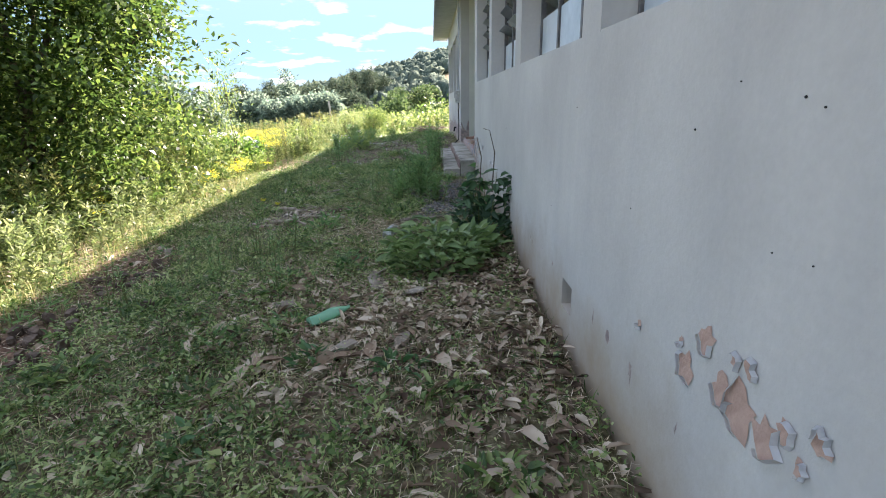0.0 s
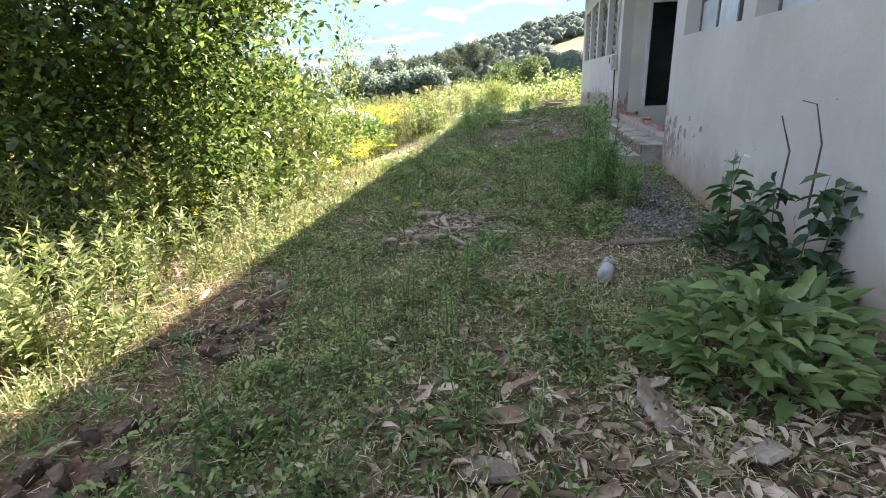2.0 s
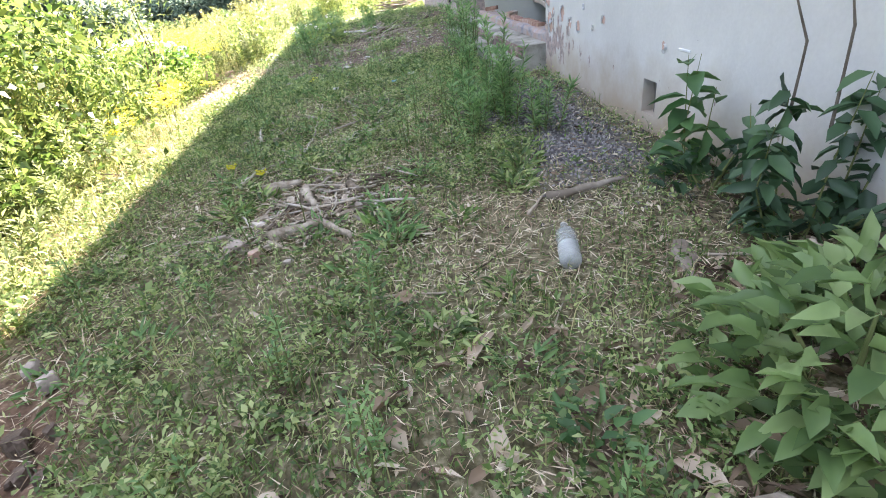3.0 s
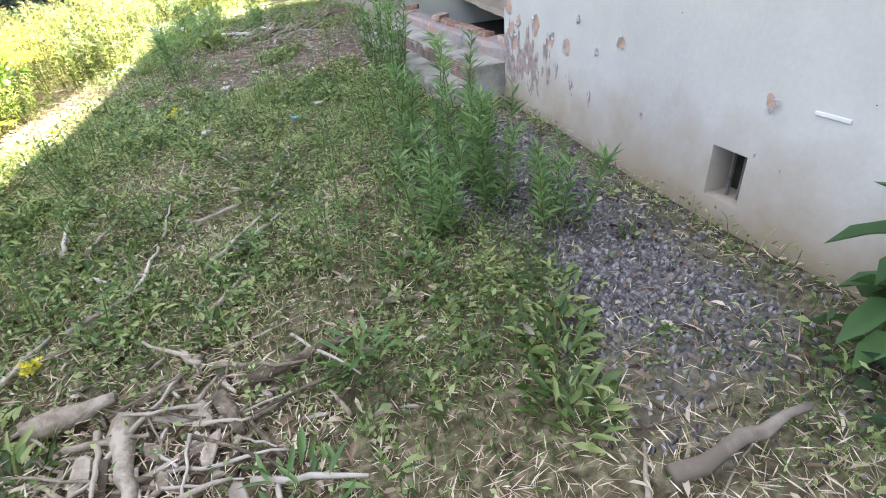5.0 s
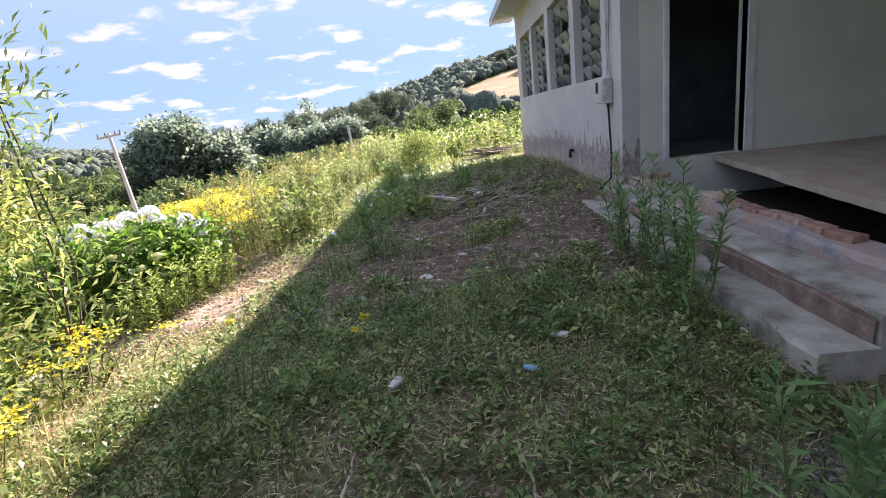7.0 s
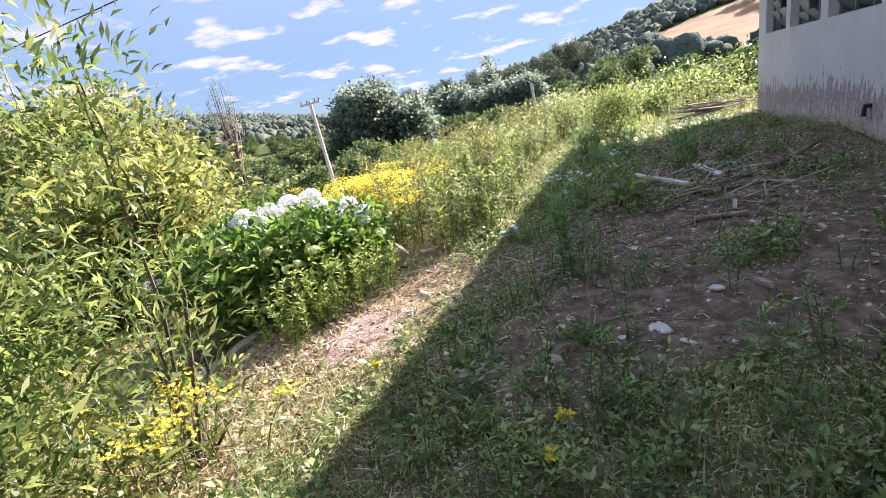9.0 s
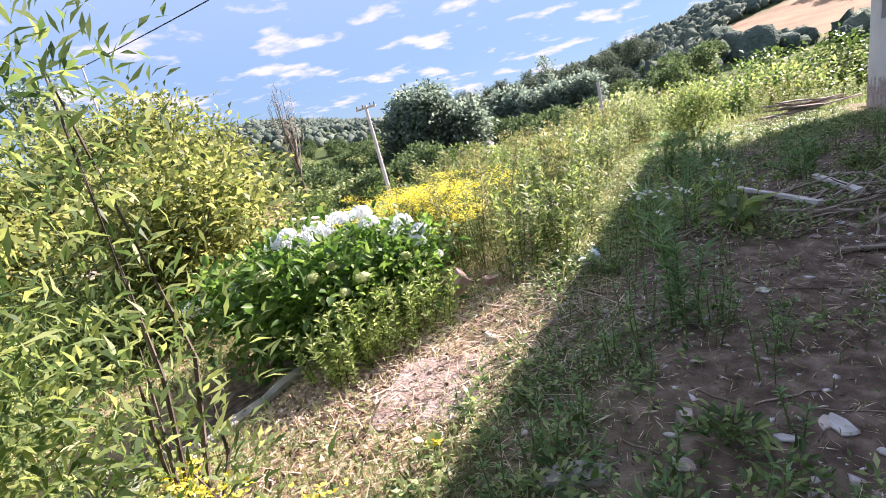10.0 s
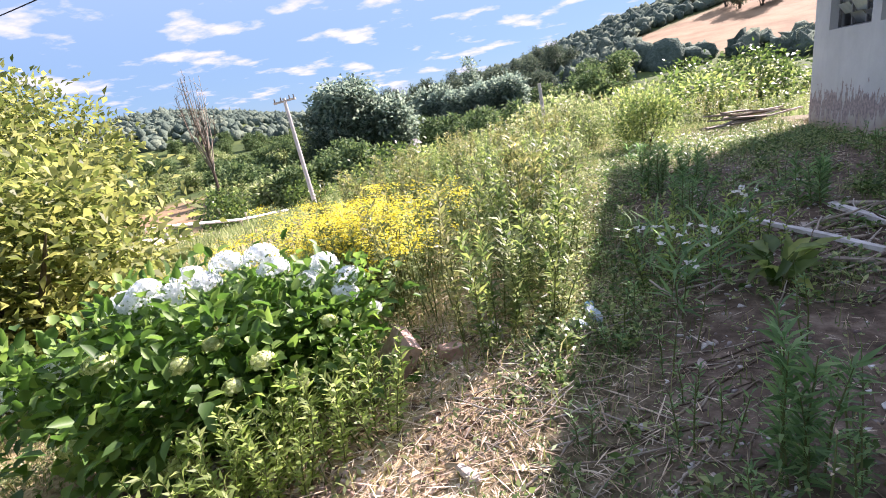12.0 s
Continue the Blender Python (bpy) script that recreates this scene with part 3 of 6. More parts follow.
# porch floor, broken off short of the front
bm = bmesh.new()
rng = random.Random(4)
n = 24
top = [(0.36 + 0.76 * i / n + rng.uniform(-0.015, 0.015), NEAR_END + 0.003 + (FAR_START - NEAR_END - 0.006) * i / n) for i in range(n + 1)]
rows = []
for z in (Z_FLOOR - 0.07, Z_FLOOR):
    rows.append(([bm.verts.new((x, y, z)) for x, y in top], [bm.verts.new((DEPTH - 0.005, y, z)) for x, y in top]))
for i in range(n):
    (a, b), (c, d) = rows
    bm.faces.new((c[i], c[i + 1], d[i + 1], d[i])); bm.faces.new((a[i], b[i], b[i + 1], a[i + 1])); bm.faces.new((a[i], a[i + 1], c[i + 1], c[i]))
tagged(part("floor_porch", bm, M_FLOOR), "brown porch floor with a broken front edge", "floor", kind="structure")
# block in shade colour fills the gap below the floor
slab("floor_void", 0.30, DEPTH - 0.01, NEAR_END + 0.01, FAR_START - 0.01, 0.55, 0.80, M_VOID_SHADE, "near-black fill for the shade under the broken porch floor", "floor")

# roof with overhanging eave
bm = bmesh.new()
EX, RX, RZ = -0.62, 3.35, 6.6
prof = [(EX, 4.78), (RX, RZ), (7.35, 4.78), (7.35, 4.88), (RX, RZ + 0.1), (EX, 4.88)]
ends = [[bm.verts.new((x, y, z)) for x, z in prof] for y in (-7.9, 24.9)]
bm.faces.new(ends[0]); bm.faces.new(ends[1][::-1])
for i in range(6):
    j = (i + 1) % 6
    bm.faces.new((ends[0][i], ends[1][i], ends[1][j], ends[0][j]))
roof = tagged(part("roof", bm, M_ROOF), "grey fibre cement gable roof", "roof", kind="structure")
bm = bmesh.new()
box(bm, EX + 0.02, -0.003, -7.85, 24.85, 4.72, 4.745)
tagged(part("soffit", bm, M_SOFFIT), "blue-grey painted boarded eave soffit", "soffit", kind="structure")
bm = bmesh.new()
box(bm, EX - 0.025, EX + 0.017, -7.9, 24.9, 4.68, 4.90)
tagged(part("trim_fascia", bm, M_SOFFIT), "blue-grey painted eave fascia board", "trim", kind="structure")
for yv in (FAR_END + 0.1, -7.1):
    bm = bmesh.new()
    vs = [[bm.verts.new((x, y, z)) for x, z in ((0.02, Z_TOP + 0.003), (6.68, Z_TOP + 0.003), (RX, RZ - 0.1))] for y in (yv - 0.08, yv + 0.08)]
    bm.faces.new(vs[0]); bm.faces.new(vs[1][::-1])
    for i in range(3):
        bm.faces.new((vs[0][i], vs[1][i], vs[1][(i + 1) % 3], vs[0][(i + 1) % 3]))
    tagged(part("wall_gable", bm, M_WALL), "white plastered gable above the end wall", "wall", kind="structure")


def jalousie(index, y0, y1, near):
    """A steel louvre window: frame, mullions, tilted glass slats, with a fixed frosted foot pane on the near wing."""
    rng = random.Random(100 + index)
    w = tagged(new("window_%d" % index), "steel louvre window with dusty tilted glass slats", "window", kind="structure")
    xf = 0.185 if near else 0.15
    bm = bmesh.new()
    for a, b, c, d in ((y0, y0 + 0.035, Z_SILL, Z_HEAD), (y1 - 0.035, y1, Z_SILL, Z_HEAD), (y0 + 0.035, y1 - 0.035, Z_SILL, Z_SILL + 0.035), (y0 + 0.035, y1 - 0.035, Z_HEAD - 0.035, Z_HEAD)):
        box(bm, xf - 0.02, xf + 0.02, a + 0.002, b - 0.002, c + 0.002, d - 0.002)
    child(part("window_frame", bm, M_STEEL), w, "dark steel frame")
    n_bay = 3
    bay = (y1 - y0) / n_bay
    for k in range(1, n_bay):
        bm = bmesh.new()
        box(bm, xf - 0.018, xf + 0.018, y0 + k * bay - 0.02, y0 + k * bay + 0.02, Z_SILL + 0.036, Z_HEAD - 0.036)
        child(part("mullion", bm, M_STEEL), w)
    foot = 0.36 if near else 0.0
    for k in range(n_bay):
        a, b = y0 + k * bay + 0.04, y0 + (k + 1) * bay - 0.04
        if near and k != 0:
            bm = bmesh.new()
            box(bm, xf - 0.006, xf + 0.006, a, b, Z_SILL + 0.04, Z_SILL + foot)
            child(part("pane", bm, M_FROST), w, "frosted fixed pane")
        ns = 6 if near else 8
        h = (Z_HEAD - Z_SILL - foot - 0.08) / ns
        for s in range(ns):
            if rng.random() < 0.14:
                continue
            bm = bmesh.new()
            tilt = rng.choice([52, 58, 62, 66]) if near else rng.choice([28, 32, 36, 46])
            vs = box(bm, -h * 0.56, h * 0.56, a, b, -0.003, 0.003)
            mm = Matrix.Translation((xf, 0, Z_SILL + foot + 0.05 + h * (s + 0.5))) @ Matrix.Rotation(radians(90 - tilt), 4, 'Y')
            for v in vs:
                v.co = mm @ v.co
            child(part("slat", bm, M_SLAT), w)
    bm = bmesh.new()
    box(bm, 0.003, 0.16, y0 + 0.001, y1 - 0.001, Z_SILL + 0.001, Z_SILL + 0.010)
    child(part("window_sill", bm, M_WALL), w, "painted sill")


for i, (a, b) in enumerate(WIN_N):
    jalousie(i + 1, a, b, True)
for i, (a, b) in enumerate(WIN_F):
    jalousie(i + 1 + len(WIN_N), a, b, False)

# door frame of the dark doorway
dr = tagged(new("door_1"), "white painted frame of an open dark doorway", "door frame", kind="structure")
for a, b, c, d in ((0.51, 0.575, Z_FLOOR, 3.42), (1.50, 1.60, Z_FLOOR, 3.42), (0.575, 1.50, 3.36, 3.46)):
    bm = bmesh.new()
    box(bm, a, b, FAR_START - 0.025, FAR_START + 0.12, c + 0.002, d, 0.004)
    child(part("jamb", bm, M_FRAME), dr)
# vent grilles, with a near-black backing painted as the hole's shade
for (a, b, c, d) in VENTS:
    v = tagged(new("vent", None), "small square under-floor vent hole with bars", "vent", kind="structure")
    bm = bmesh.new()
    box(bm, 0.16, 0.20, a + 0.002, b - 0.002, c + 0.002, d - 0.002)
    child(part("backing", bm, M_VOID_SHADE), v)
    for k in (1, 2):
        bm = bmesh.new()
        yy = a + (b - a) * k / 3
        box(bm, 0.07, 0.085, yy - 0.006, yy + 0.006, c + 0.001, d - 0.001)
        child(part("bar", bm, M_STEEL), v)

M_RISER = mat("broken_plaster_riser", [(0.32, (0.20, 0.20, 0.23)), (0.45, (0.34, 0.30, 0.29)), (0.58, (0.36, 0.24, 0.19)), (0.75, (0.52, 0.50, 0.48))], scale=5, bump=0.8, bump_scale=22, dist=0.02)
# ---- steps and broken brick front of the porch ----
st = tagged(new("porch_steps"), "cracked weathered concrete steps in front of the porch", "steps")


def rough_block(name, x0, x1, y0, y1, z0, z1, m, parent, seed, label=""):
    """A cast block with uneven worn edges."""
    rng = random.Random(seed)
    bm = bmesh.new()
    n = max(3, int((y1 - y0) / 0.18))
    rings = []
    for i in range(n + 1):
        y = y0 + (y1 - y0) * i / n
        j = [rng.uniform(-0.014, 0.014) for _ in range(8)]
        r = [(x0 + j[0], z0), (x0 + j[1], z1 - 0.03 + j[2]), (x0 + 0.025 + j[3], z1 + j[4] * 0.4), (x1 - 0.002, z1 + j[5] * 0.3), (x1 - 0.002, z0)]
        rings.append([bm.verts.new((x, y, z)) for x, z in r])
    for a, b in zip(rings, rings[1:]):
        for k in range(5):
            bm.faces.new((a[k], b[k], b[(k + 1) % 5], a[(k + 1) % 5]))
    bm.faces.new(rings[0]); bm.faces.new(rings[-1][::-1])
    return child(part(name, bm, m), parent, label)


rough_block("step", -0.57, -0.275, 10.27, 15.1, 0.45, 0.905, M_CONC, st, 1)
rough_block("step", -0.272, 0.05, 10.30, 14.62, 0.45, 1.05, M_CONC, st, 2)
rough_block("landing", -0.80, -0.02, 9.75, 10.262, 0.40, 0.735, M_REDSTEP, st, 3, "reddish worn concrete pad")
# side face of the upper step showing red
rough_block("riser", 0.056, 0.29, 10.30, 14.62, 0.45, 1.155, M_RISER, st, 5, "rough riser of broken plaster and brick")
rough_block("riser_face", -0.288, -0.2735, 10.32, 14.6, 0.907, 1.035, M_REDSTEP, st, 6, "reddish worn face of the upper step")
br = tagged(new("brick_curb"), "broken course of old bricks along the porch front", "brick course")
rng = random.Random(8)
bme = bmesh.new(); box(bme, -0.11, 0.11, -0.055, 0.055, -0.03, 0.03, 0.006, 0.004, rng)
bmesh.ops.recalc_face_normals(bme, faces=bme.faces)
brick_me = bpy.data.meshes.new("brick"); bme.to_mesh(brick_me); bme.free(); brick_me.materials.append(M_BRICK)
y = 10.45
while y < 14.5:
    if rng.random() < (0.9 if y < 12.4 else 0.4):
        b = new("brick", brick_me)
        b.matrix_basis = pose(0.21 + rng.uniform(-0.02, 0.02), y, 1.162 + rng.uniform(-0.010, 0.006), rng.uniform(-4, 4), rng.uniform(-5, 5), 90 + rng.uniform(-6, 6))
        b.parent = br
    y += 0.238
for k in range(2):
    b = new("brick", brick_me)
    b.matrix_basis = pose(0.19 + rng.uniform(-0.03, 0.05), 10.5 + rng.random() * 3.6, 1.215, rng.uniform(-4, 4), rng.uniform(-4, 4), rng.uniform(-40, 40))
    b.parent = br


# ---- vegetation tools ----
def unit(v):
    return v / np.maximum(np.linalg.norm(v, axis=-1, keepdims=True), 1e-9)


def leaves(rng, P, D, L, W, big=False, fold=0.25, droop=0.0, facing=None):
    """Pointed, folded leaves at P along D. Returns verts and quads. big: six points a leaf with a drooping tip."""
    n = len(P)
    L, W = np.broadcast_to(L, (n,))[:, None], np.broadcast_to(W, (n,))[:, None]
    D = unit(D)
    up = np.array([[0.0, 0, 1]]) + rng.normal(0, 0.45, (n, 3)) if facing is None else facing
    S = unit(np.cross(D, up))
    N = np.cross(S, D)
    if not big:
        V = np.stack([P, P + D * L * 0.45 + S * W * 0.5 + N * W * fold, P + D * L - N * L * droop, P + D * L * 0.45 - S * W * 0.5 + N * W * fold], 1)
        return V.reshape(-1, 3), np.arange(4 * n).reshape(n, 4)
    V = np.stack([P, P + D * L * 0.28 + S * W * 0.46 + N * W * fold, P + D * L * 0.68 + S * W * 0.40 + N * (W * fold - L * droop * 0.4), P + D * L - N * L * droop,
                  P + D * L * 0.68 - S * W * 0.40 + N * (W * fold - L * droop * 0.4), P + D * L * 0.28 - S * W * 0.46 + N * W * fold, P + D * L * 0.5 - N * L * droop * 0.2], 1)
    k = np.arange(n)[:, None] * 7
    T = np.concatenate([k + np.array([[6, 3, 2]]), k + np.array([[6, 4, 3]])])
    Q = np.concatenate([k + np.array([[0, 6, 2, 1]]), k + np.array([[0, 5, 4, 6]])])
    return V.reshape(-1, 3), (Q, T)


def leaf_object(name, rng, P, D, L, W, material, big=False, **kw):
    V, F = leaves(rng, np.asarray(P, float), np.asarray(D, float), L, W, big, **kw)
    if big:
        return new(name, mesh_np(name, V, F[0], F[1], material))
    return new(name, mesh_np(name, V, F, None, material))


def blades(rng, P, H, W, lean=0.45):
    """Bent grass blades: a quad and a tip each."""
    n = len(P)
    a = rng.uniform(0, 2 * np.pi, n)
    S = np.stack([np.cos(a), np.sin(a), np.zeros(n)], 1)
    b = rng.uniform(0, 2 * np.pi, n)
    k = np.abs(rng.normal(0, lean, n))
    B = np.stack([np.cos(b) * k, np.sin(b) * k, np.zeros(n)], 1)
    U = np.array([[0, 0, 1.0]])
    H, W = np.asarray(H)[:, None], np.broadcast_to(W, (n,))[:, None]
    mid = P + U * H * 0.55 + B * H * 0.3
    tip = P + U * H * (1 - 0.25 * k[:, None].clip(0, 1.5)) + B * H * 1.0
    V = np.stack([P - S * W * 0.5, P + S * W * 0.5, mid + S * W * 0.42, mid - S * W * 0.42, tip], 1).reshape(-1, 3)
    i = np.arange(n)[:, None] * 5
    return V, i + np.array([[0, 1, 2, 3]]), i + np.array([[3, 2, 4]])


def scatter(rng, n, x0, x1, y0, y1, density):
    """n tries of points on the ground, kept by a density of 0..1."""
    x, y = rng.uniform(x0, x1, n), rng.uniform(y0, y1, n)
    keep = rng.random(n) < density(x, y)
    x, y = x[keep], y[keep]
    return np.stack([x, y, ground_z(x, y)], 1)


def sphere_dirs(rng, n):
    return unit(rng.normal(0, 1, (n, 3)))


# ---- turf ----
rg = np.random.default_rng(11)
SHADE_X = -4.05


def dry_spot(x, y):
    return np.exp(-((x + 4.15) / 0.65) ** 2 - ((y - 13.4) / 0.95) ** 2)


def d_green(x, y):
    return (1 - 0.75 * sstep(-1.0, -0.35, x + 0.2 * wav(x, y, 3)) * sstep(7, 6.5, y)) * (1 - 0.75 * sstep(-0.55, -0.3, x + 0.1 * wav(x, y, 4)) * sstep(6.3, 6.9, y)) * (1 - 0.7 * np.exp(-((x + 2.45) / 0.42) ** 2 - ((y - 7.2) / 0.45) ** 2)) * (1 - 0.8 * np.exp(-((x + 1.35) / 0.75) ** 2 - ((y - 6.35) / 0.7) ** 2)) * (1 - 0.95 * m_gravel(x, y)) * (1 - 0.93 * m_earth(x, y)) * (1 - 0.85 * m_litter(x, y)) * (1 - 0.9 * m_red(x, y)) * (1 - 0.85 * dry_spot(x, y)) * (0.25 + 0.75 * np.clip(patch_noise(x, y, 1.9, 3), 0, 1)) * ((x < -0.62) | (y < 10.1) | (y > 15.2)) * (x < -0.02)


P = scatter(rg, 170000, -4.4, -0.03, 1.2, 26, d_green)
V, Q, T = blades(rg, P, rg.uniform(0.04, 0.13, len(P)) * (1 + 0.4 * wav(P[:, 0], P[:, 1], 1.3)), 0.005, 0.7)
tagged(new("grass", mesh_np("grass", V, Q, T, L_GRASS)), "short green grass in the shade of the building", "grass", kind="stuff")
Pa = scatter(rg, 300000, -4.35, -0.03, 2.0, 14.5, lambda x, y: d_green(x, y) * (0.3 + 0.7 * sstep(0.15, 0.6, patch_noise(x, y, 1.1, 8))))
Pb = scatter(rg, 60000, -4.35, -0.03, 14.5, 24, d_green)
P = np.concatenate([Pa, Pb])
a = rg.uniform(0, 2 * np.pi, len(P))
big = 1 + 0.5 * (P[:, 1] > 14.5) + 0.35 * wav(P[:, 0], P[:, 1], 2.3, 4)
ob = leaf_object("low_weeds", rg, P + np.array([[0, 0, 0.008]]) + np.stack([0 * a, 0 * a, rg.uniform(0, 0.075, len(P)) * big], 1), np.stack([np.cos(a), np.sin(a), rg.uniform(-0.1, 0.8, len(P))], 1), rg.uniform(0.014, 0.038, len(P)) * big, rg.uniform(0.006, 0.015, len(P)) * big, L_WEED)
tagged(ob, "low broad-leaved weeds covering the yard", "weeds", kind="stuff")
# taller tufts standing out of the turf, with gaps between them
Pc = np.concatenate([scatter(rg, 15000, -4.2, -0.1, 2.2, 14.5, lambda x, y: d_green(x, y) * sstep(0.25, 0.6, patch_noise(x, y, 2.9, 15)) * (1 - 0.95 * np.exp(-((x + 1.2) / 1.0) ** 4 - ((y - 6.2) / 0.75) ** 4))), scatter(rg, 2200, -4.2, -0.3, 14.5, 22, lambda x, y: 0.25 + d_green(x, y))])
nc = len(Pc)
tall = rg.uniform(0.03, 0.17, nc) * (1 + 0.3 * wav(Pc[:, 0], Pc[:, 1], 2.1, 7))
leafy = rg.uniform(0.022, 0.056, nc) * (1 + 0.35 * sstep(9, 12, Pc[:, 1]))
slim = rg.uniform(0.25, 0.6, nc)
own = np.repeat(np.arange(nc), 13)
a = rg.uniform(0, 2 * np.pi, len(own))
r = rg.uniform(0, 0.035, len(own))
ob = leaf_object("weed_tufts", rg, Pc[own] + np.stack([np.cos(a) * r, np.sin(a) * r, tall[own] * rg.uniform(0.15, 1.0, len(own))], 1), np.stack([np.cos(a), np.sin(a), rg.uniform(-0.1, 1.0, len(own))], 1), leafy[own] * rg.uniform(0.6, 1.1, len(own)), leafy[own] * slim[own] * rg.uniform(0.7, 1.1, len(own)), L_WEED)
tagged(ob, "small leafy weed tufts standing out of the turf", "weeds", kind="stuff")
# dead leaves, straw and splinters on the dark earth
P = scatter(rg, 16000, -4.0, -0.2, 11, 20, lambda x, y: (0.1 + 0.6 * m_earth(x, y)) * sstep(0.45, 0.75, patch_noise(x, y, 1.6, 21)))
a = rg.uniform(0, 2 * np.pi, len(P))
ob = leaf_object("earth_litter", rg, P + np.array([[0, 0, 0.012]]), np.stack([np.cos(a), np.sin(a), rg.normal(0.1, 0.25, len(P))], 1), rg.uniform(0.025, 0.11, len(P)), rg.uniform(0.004, 0.018, len(P)), L_LITTER)
tagged(ob, "dead leaves and splinters on the dark earth", "leaf litter", kind="stuff")
# straw and dead stems everywhere, thick on the trampled spots
P = scatter(rg, 220000, -4.6, -0.03, 1.2, 24, lambda x, y: (0.20 + 0.65 * m_litter(x, y) + 0.25 * np.exp(-((x + 2.8) / 1.0) ** 2 - ((y - 8.2) / 1.4) ** 2) + 0.25 * sstep(0.55, 0.8, patch_noise(x, y, 2.7, 4)) + 0.75 * np.exp(-((x + 1.35) / 0.8) ** 2 - ((y - 6.35) / 0.75) ** 2)) * (1 - 0.6 * m_earth(x, y)) * (1 - 0.7 * m_gravel(x, y)) * (x < -0.05) * ((x < -0.62) | (y < 9.7) | (y > 15.2)))
a = rg.uniform(0, 2 * np.pi, len(P))
ob = leaf_object("dry_straw", rg, P + np.array([[0, 0, 0.012]]) + np.stack([0 * a, 0 * a, rg.uniform(0, 0.05, len(P))], 1), np.stack([np.cos(a), np.sin(a), rg.normal(0.12, 0.25, len(P))], 1), rg.uniform(0.025, 0.09, len(P)), rg.uniform(0.002, 0.006, len(P)), L_STRAW)
tagged(ob, "pale dry straw and dead stems on the soil", "straw", kind="stuff")
# leaf litter by the wall
P = scatter(rg, 24000, -4.2, -0.05, 1.0, 12, lambda x, y: 0.02 + 0.16 * sstep(6, 6.8, y) * sstep(10, 8.5, y) + 0.75 * m_litter(x, y) + 0.6 * np.exp(-((x + 0.3) / 0.45) ** 2) * sstep(7, 6, y) + 0.25 * np.exp(-((x + 2.2) / 0.6) ** 2 - ((y - 3.2) / 1.0) ** 2))
a = rg.uniform(0, 2 * np.pi, len(P))
ob = leaf_object("leaf_litter", rg, P + np.array([[0, 0, 0.015]]) + np.stack([0 * a, 0 * a, rg.uniform(0, 0.03, len(P))], 1), np.stack([np.cos(a), np.sin(a), rg.normal(0.05, 0.25, len(P))], 1), rg.uniform(0.03, 0.14, len(P)) * np.where(P[:, 1] > 5.8, 0.55, 1.0), rg.uniform(0.012, 0.05, len(P)) * np.where(P[:, 1] > 5.8, 0.5, 1.0), L_LITTER, big=True, fold=0.4, droop=0.14)
tagged(ob, "curled brown and grey fallen leaves on the ground", "leaf litter", kind="stuff")
# sunlit bank


def d_sun(x, y):
    slab_gap = (1 - 0.95 * np.exp(-(((x + 4.5) / 0.5) ** 4 + ((y - 12.72) / 0.55) ** 4))) * (1 - 0.92 * dry_spot(x, y)) * (1 - 0.85 * np.exp(-((x + 5.5) / 0.6) ** 2 - ((y - 12.9) / 0.6) ** 2))
    chan = 1 - np.exp(-(((x + 6.98 - 0.15 * (y - 12.5)) / 0.72) ** 6)) * sstep(10.9, 11.4, y) * sstep(14.6, 14, y)
    return slab_gap * chan * (1 - 0.9 * m_red(x, y)) * (0.35 + 0.65 * np.clip(patch_noise(x, y, 1.4, 6), 0, 1)) * (1 - 0.5 * np.exp(-(((x + 4.9) / 0.6) ** 2 + ((y - 13) / 1.5) ** 2)))


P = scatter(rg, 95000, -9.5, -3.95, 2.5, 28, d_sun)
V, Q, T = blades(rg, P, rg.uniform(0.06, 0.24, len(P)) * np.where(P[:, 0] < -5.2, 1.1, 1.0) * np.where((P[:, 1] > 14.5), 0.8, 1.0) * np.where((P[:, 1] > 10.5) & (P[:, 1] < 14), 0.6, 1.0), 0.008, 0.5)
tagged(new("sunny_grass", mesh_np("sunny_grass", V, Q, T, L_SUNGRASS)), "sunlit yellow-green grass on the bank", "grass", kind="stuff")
P = scatter(rg, 150000, -8.5, -3.95, 3.0, 20, lambda x, y: d_sun(x, y) * sstep(0.2, 0.7, patch_noise(x, y, 1.7, 9)))
a = rg.uniform(0, 2 * np.pi, len(P))
ob = leaf_object("bank_weeds", rg, P + np.stack([0 * a, 0 * a, rg.uniform(0, 0.14, len(P))], 1), np.stack([np.cos(a), np.sin(a), rg.uniform(-0.1, 0.9, len(P))], 1), rg.uniform(0.025, 0.07, len(P)), rg.uniform(0.010, 0.024, len(P)), L_TALLWEED)
tagged(ob, "low sunlit weeds on the bank", "weeds", kind="stuff")
P = scatter(rg, 5000, -6.3, -4.0, 10.8, 15, lambda x, y: 0.8 * np.exp(-((x + 5.1) / 0.8) ** 2))
a = rg.uniform(0, 2 * np.pi, len(P))
ob = leaf_object("bank_leaf_litter", rg, P + np.array([[0, 0, 0.012]]), np.stack([np.cos(a), np.sin(a), rg.normal(0.05, 0.25, len(P))], 1), rg.uniform(0.03, 0.09, len(P)), rg.uniform(0.014, 0.04, len(P)), L_LITTER, big=True, fold=0.35, droop=0.12)
tagged(ob, "brown fallen leaves in the sun beside the drain", "leaf litter", kind="stuff")
P = scatter(rg, 80000, -9, -3.2, 3, 24, lambda x, y: 0.7 * np.exp(-((x + 4.7) / 0.9) ** 2) + 0.9 * np.exp(-((x + 4.3) / 0.7) ** 2 - ((y - 13.7) / 0.8) ** 2))
a = rg.uniform(0, 2 * np.pi, len(P))
ob = leaf_object("bank_straw", rg, P + np.array([[0, 0, 0.015]]), np.stack([np.cos(a), np.sin(a), rg.normal(0.12, 0.15, len(P))], 1), rg.uniform(0.05, 0.25, len(P)), rg.uniform(0.003, 0.010, len(P)), L_STRAW)
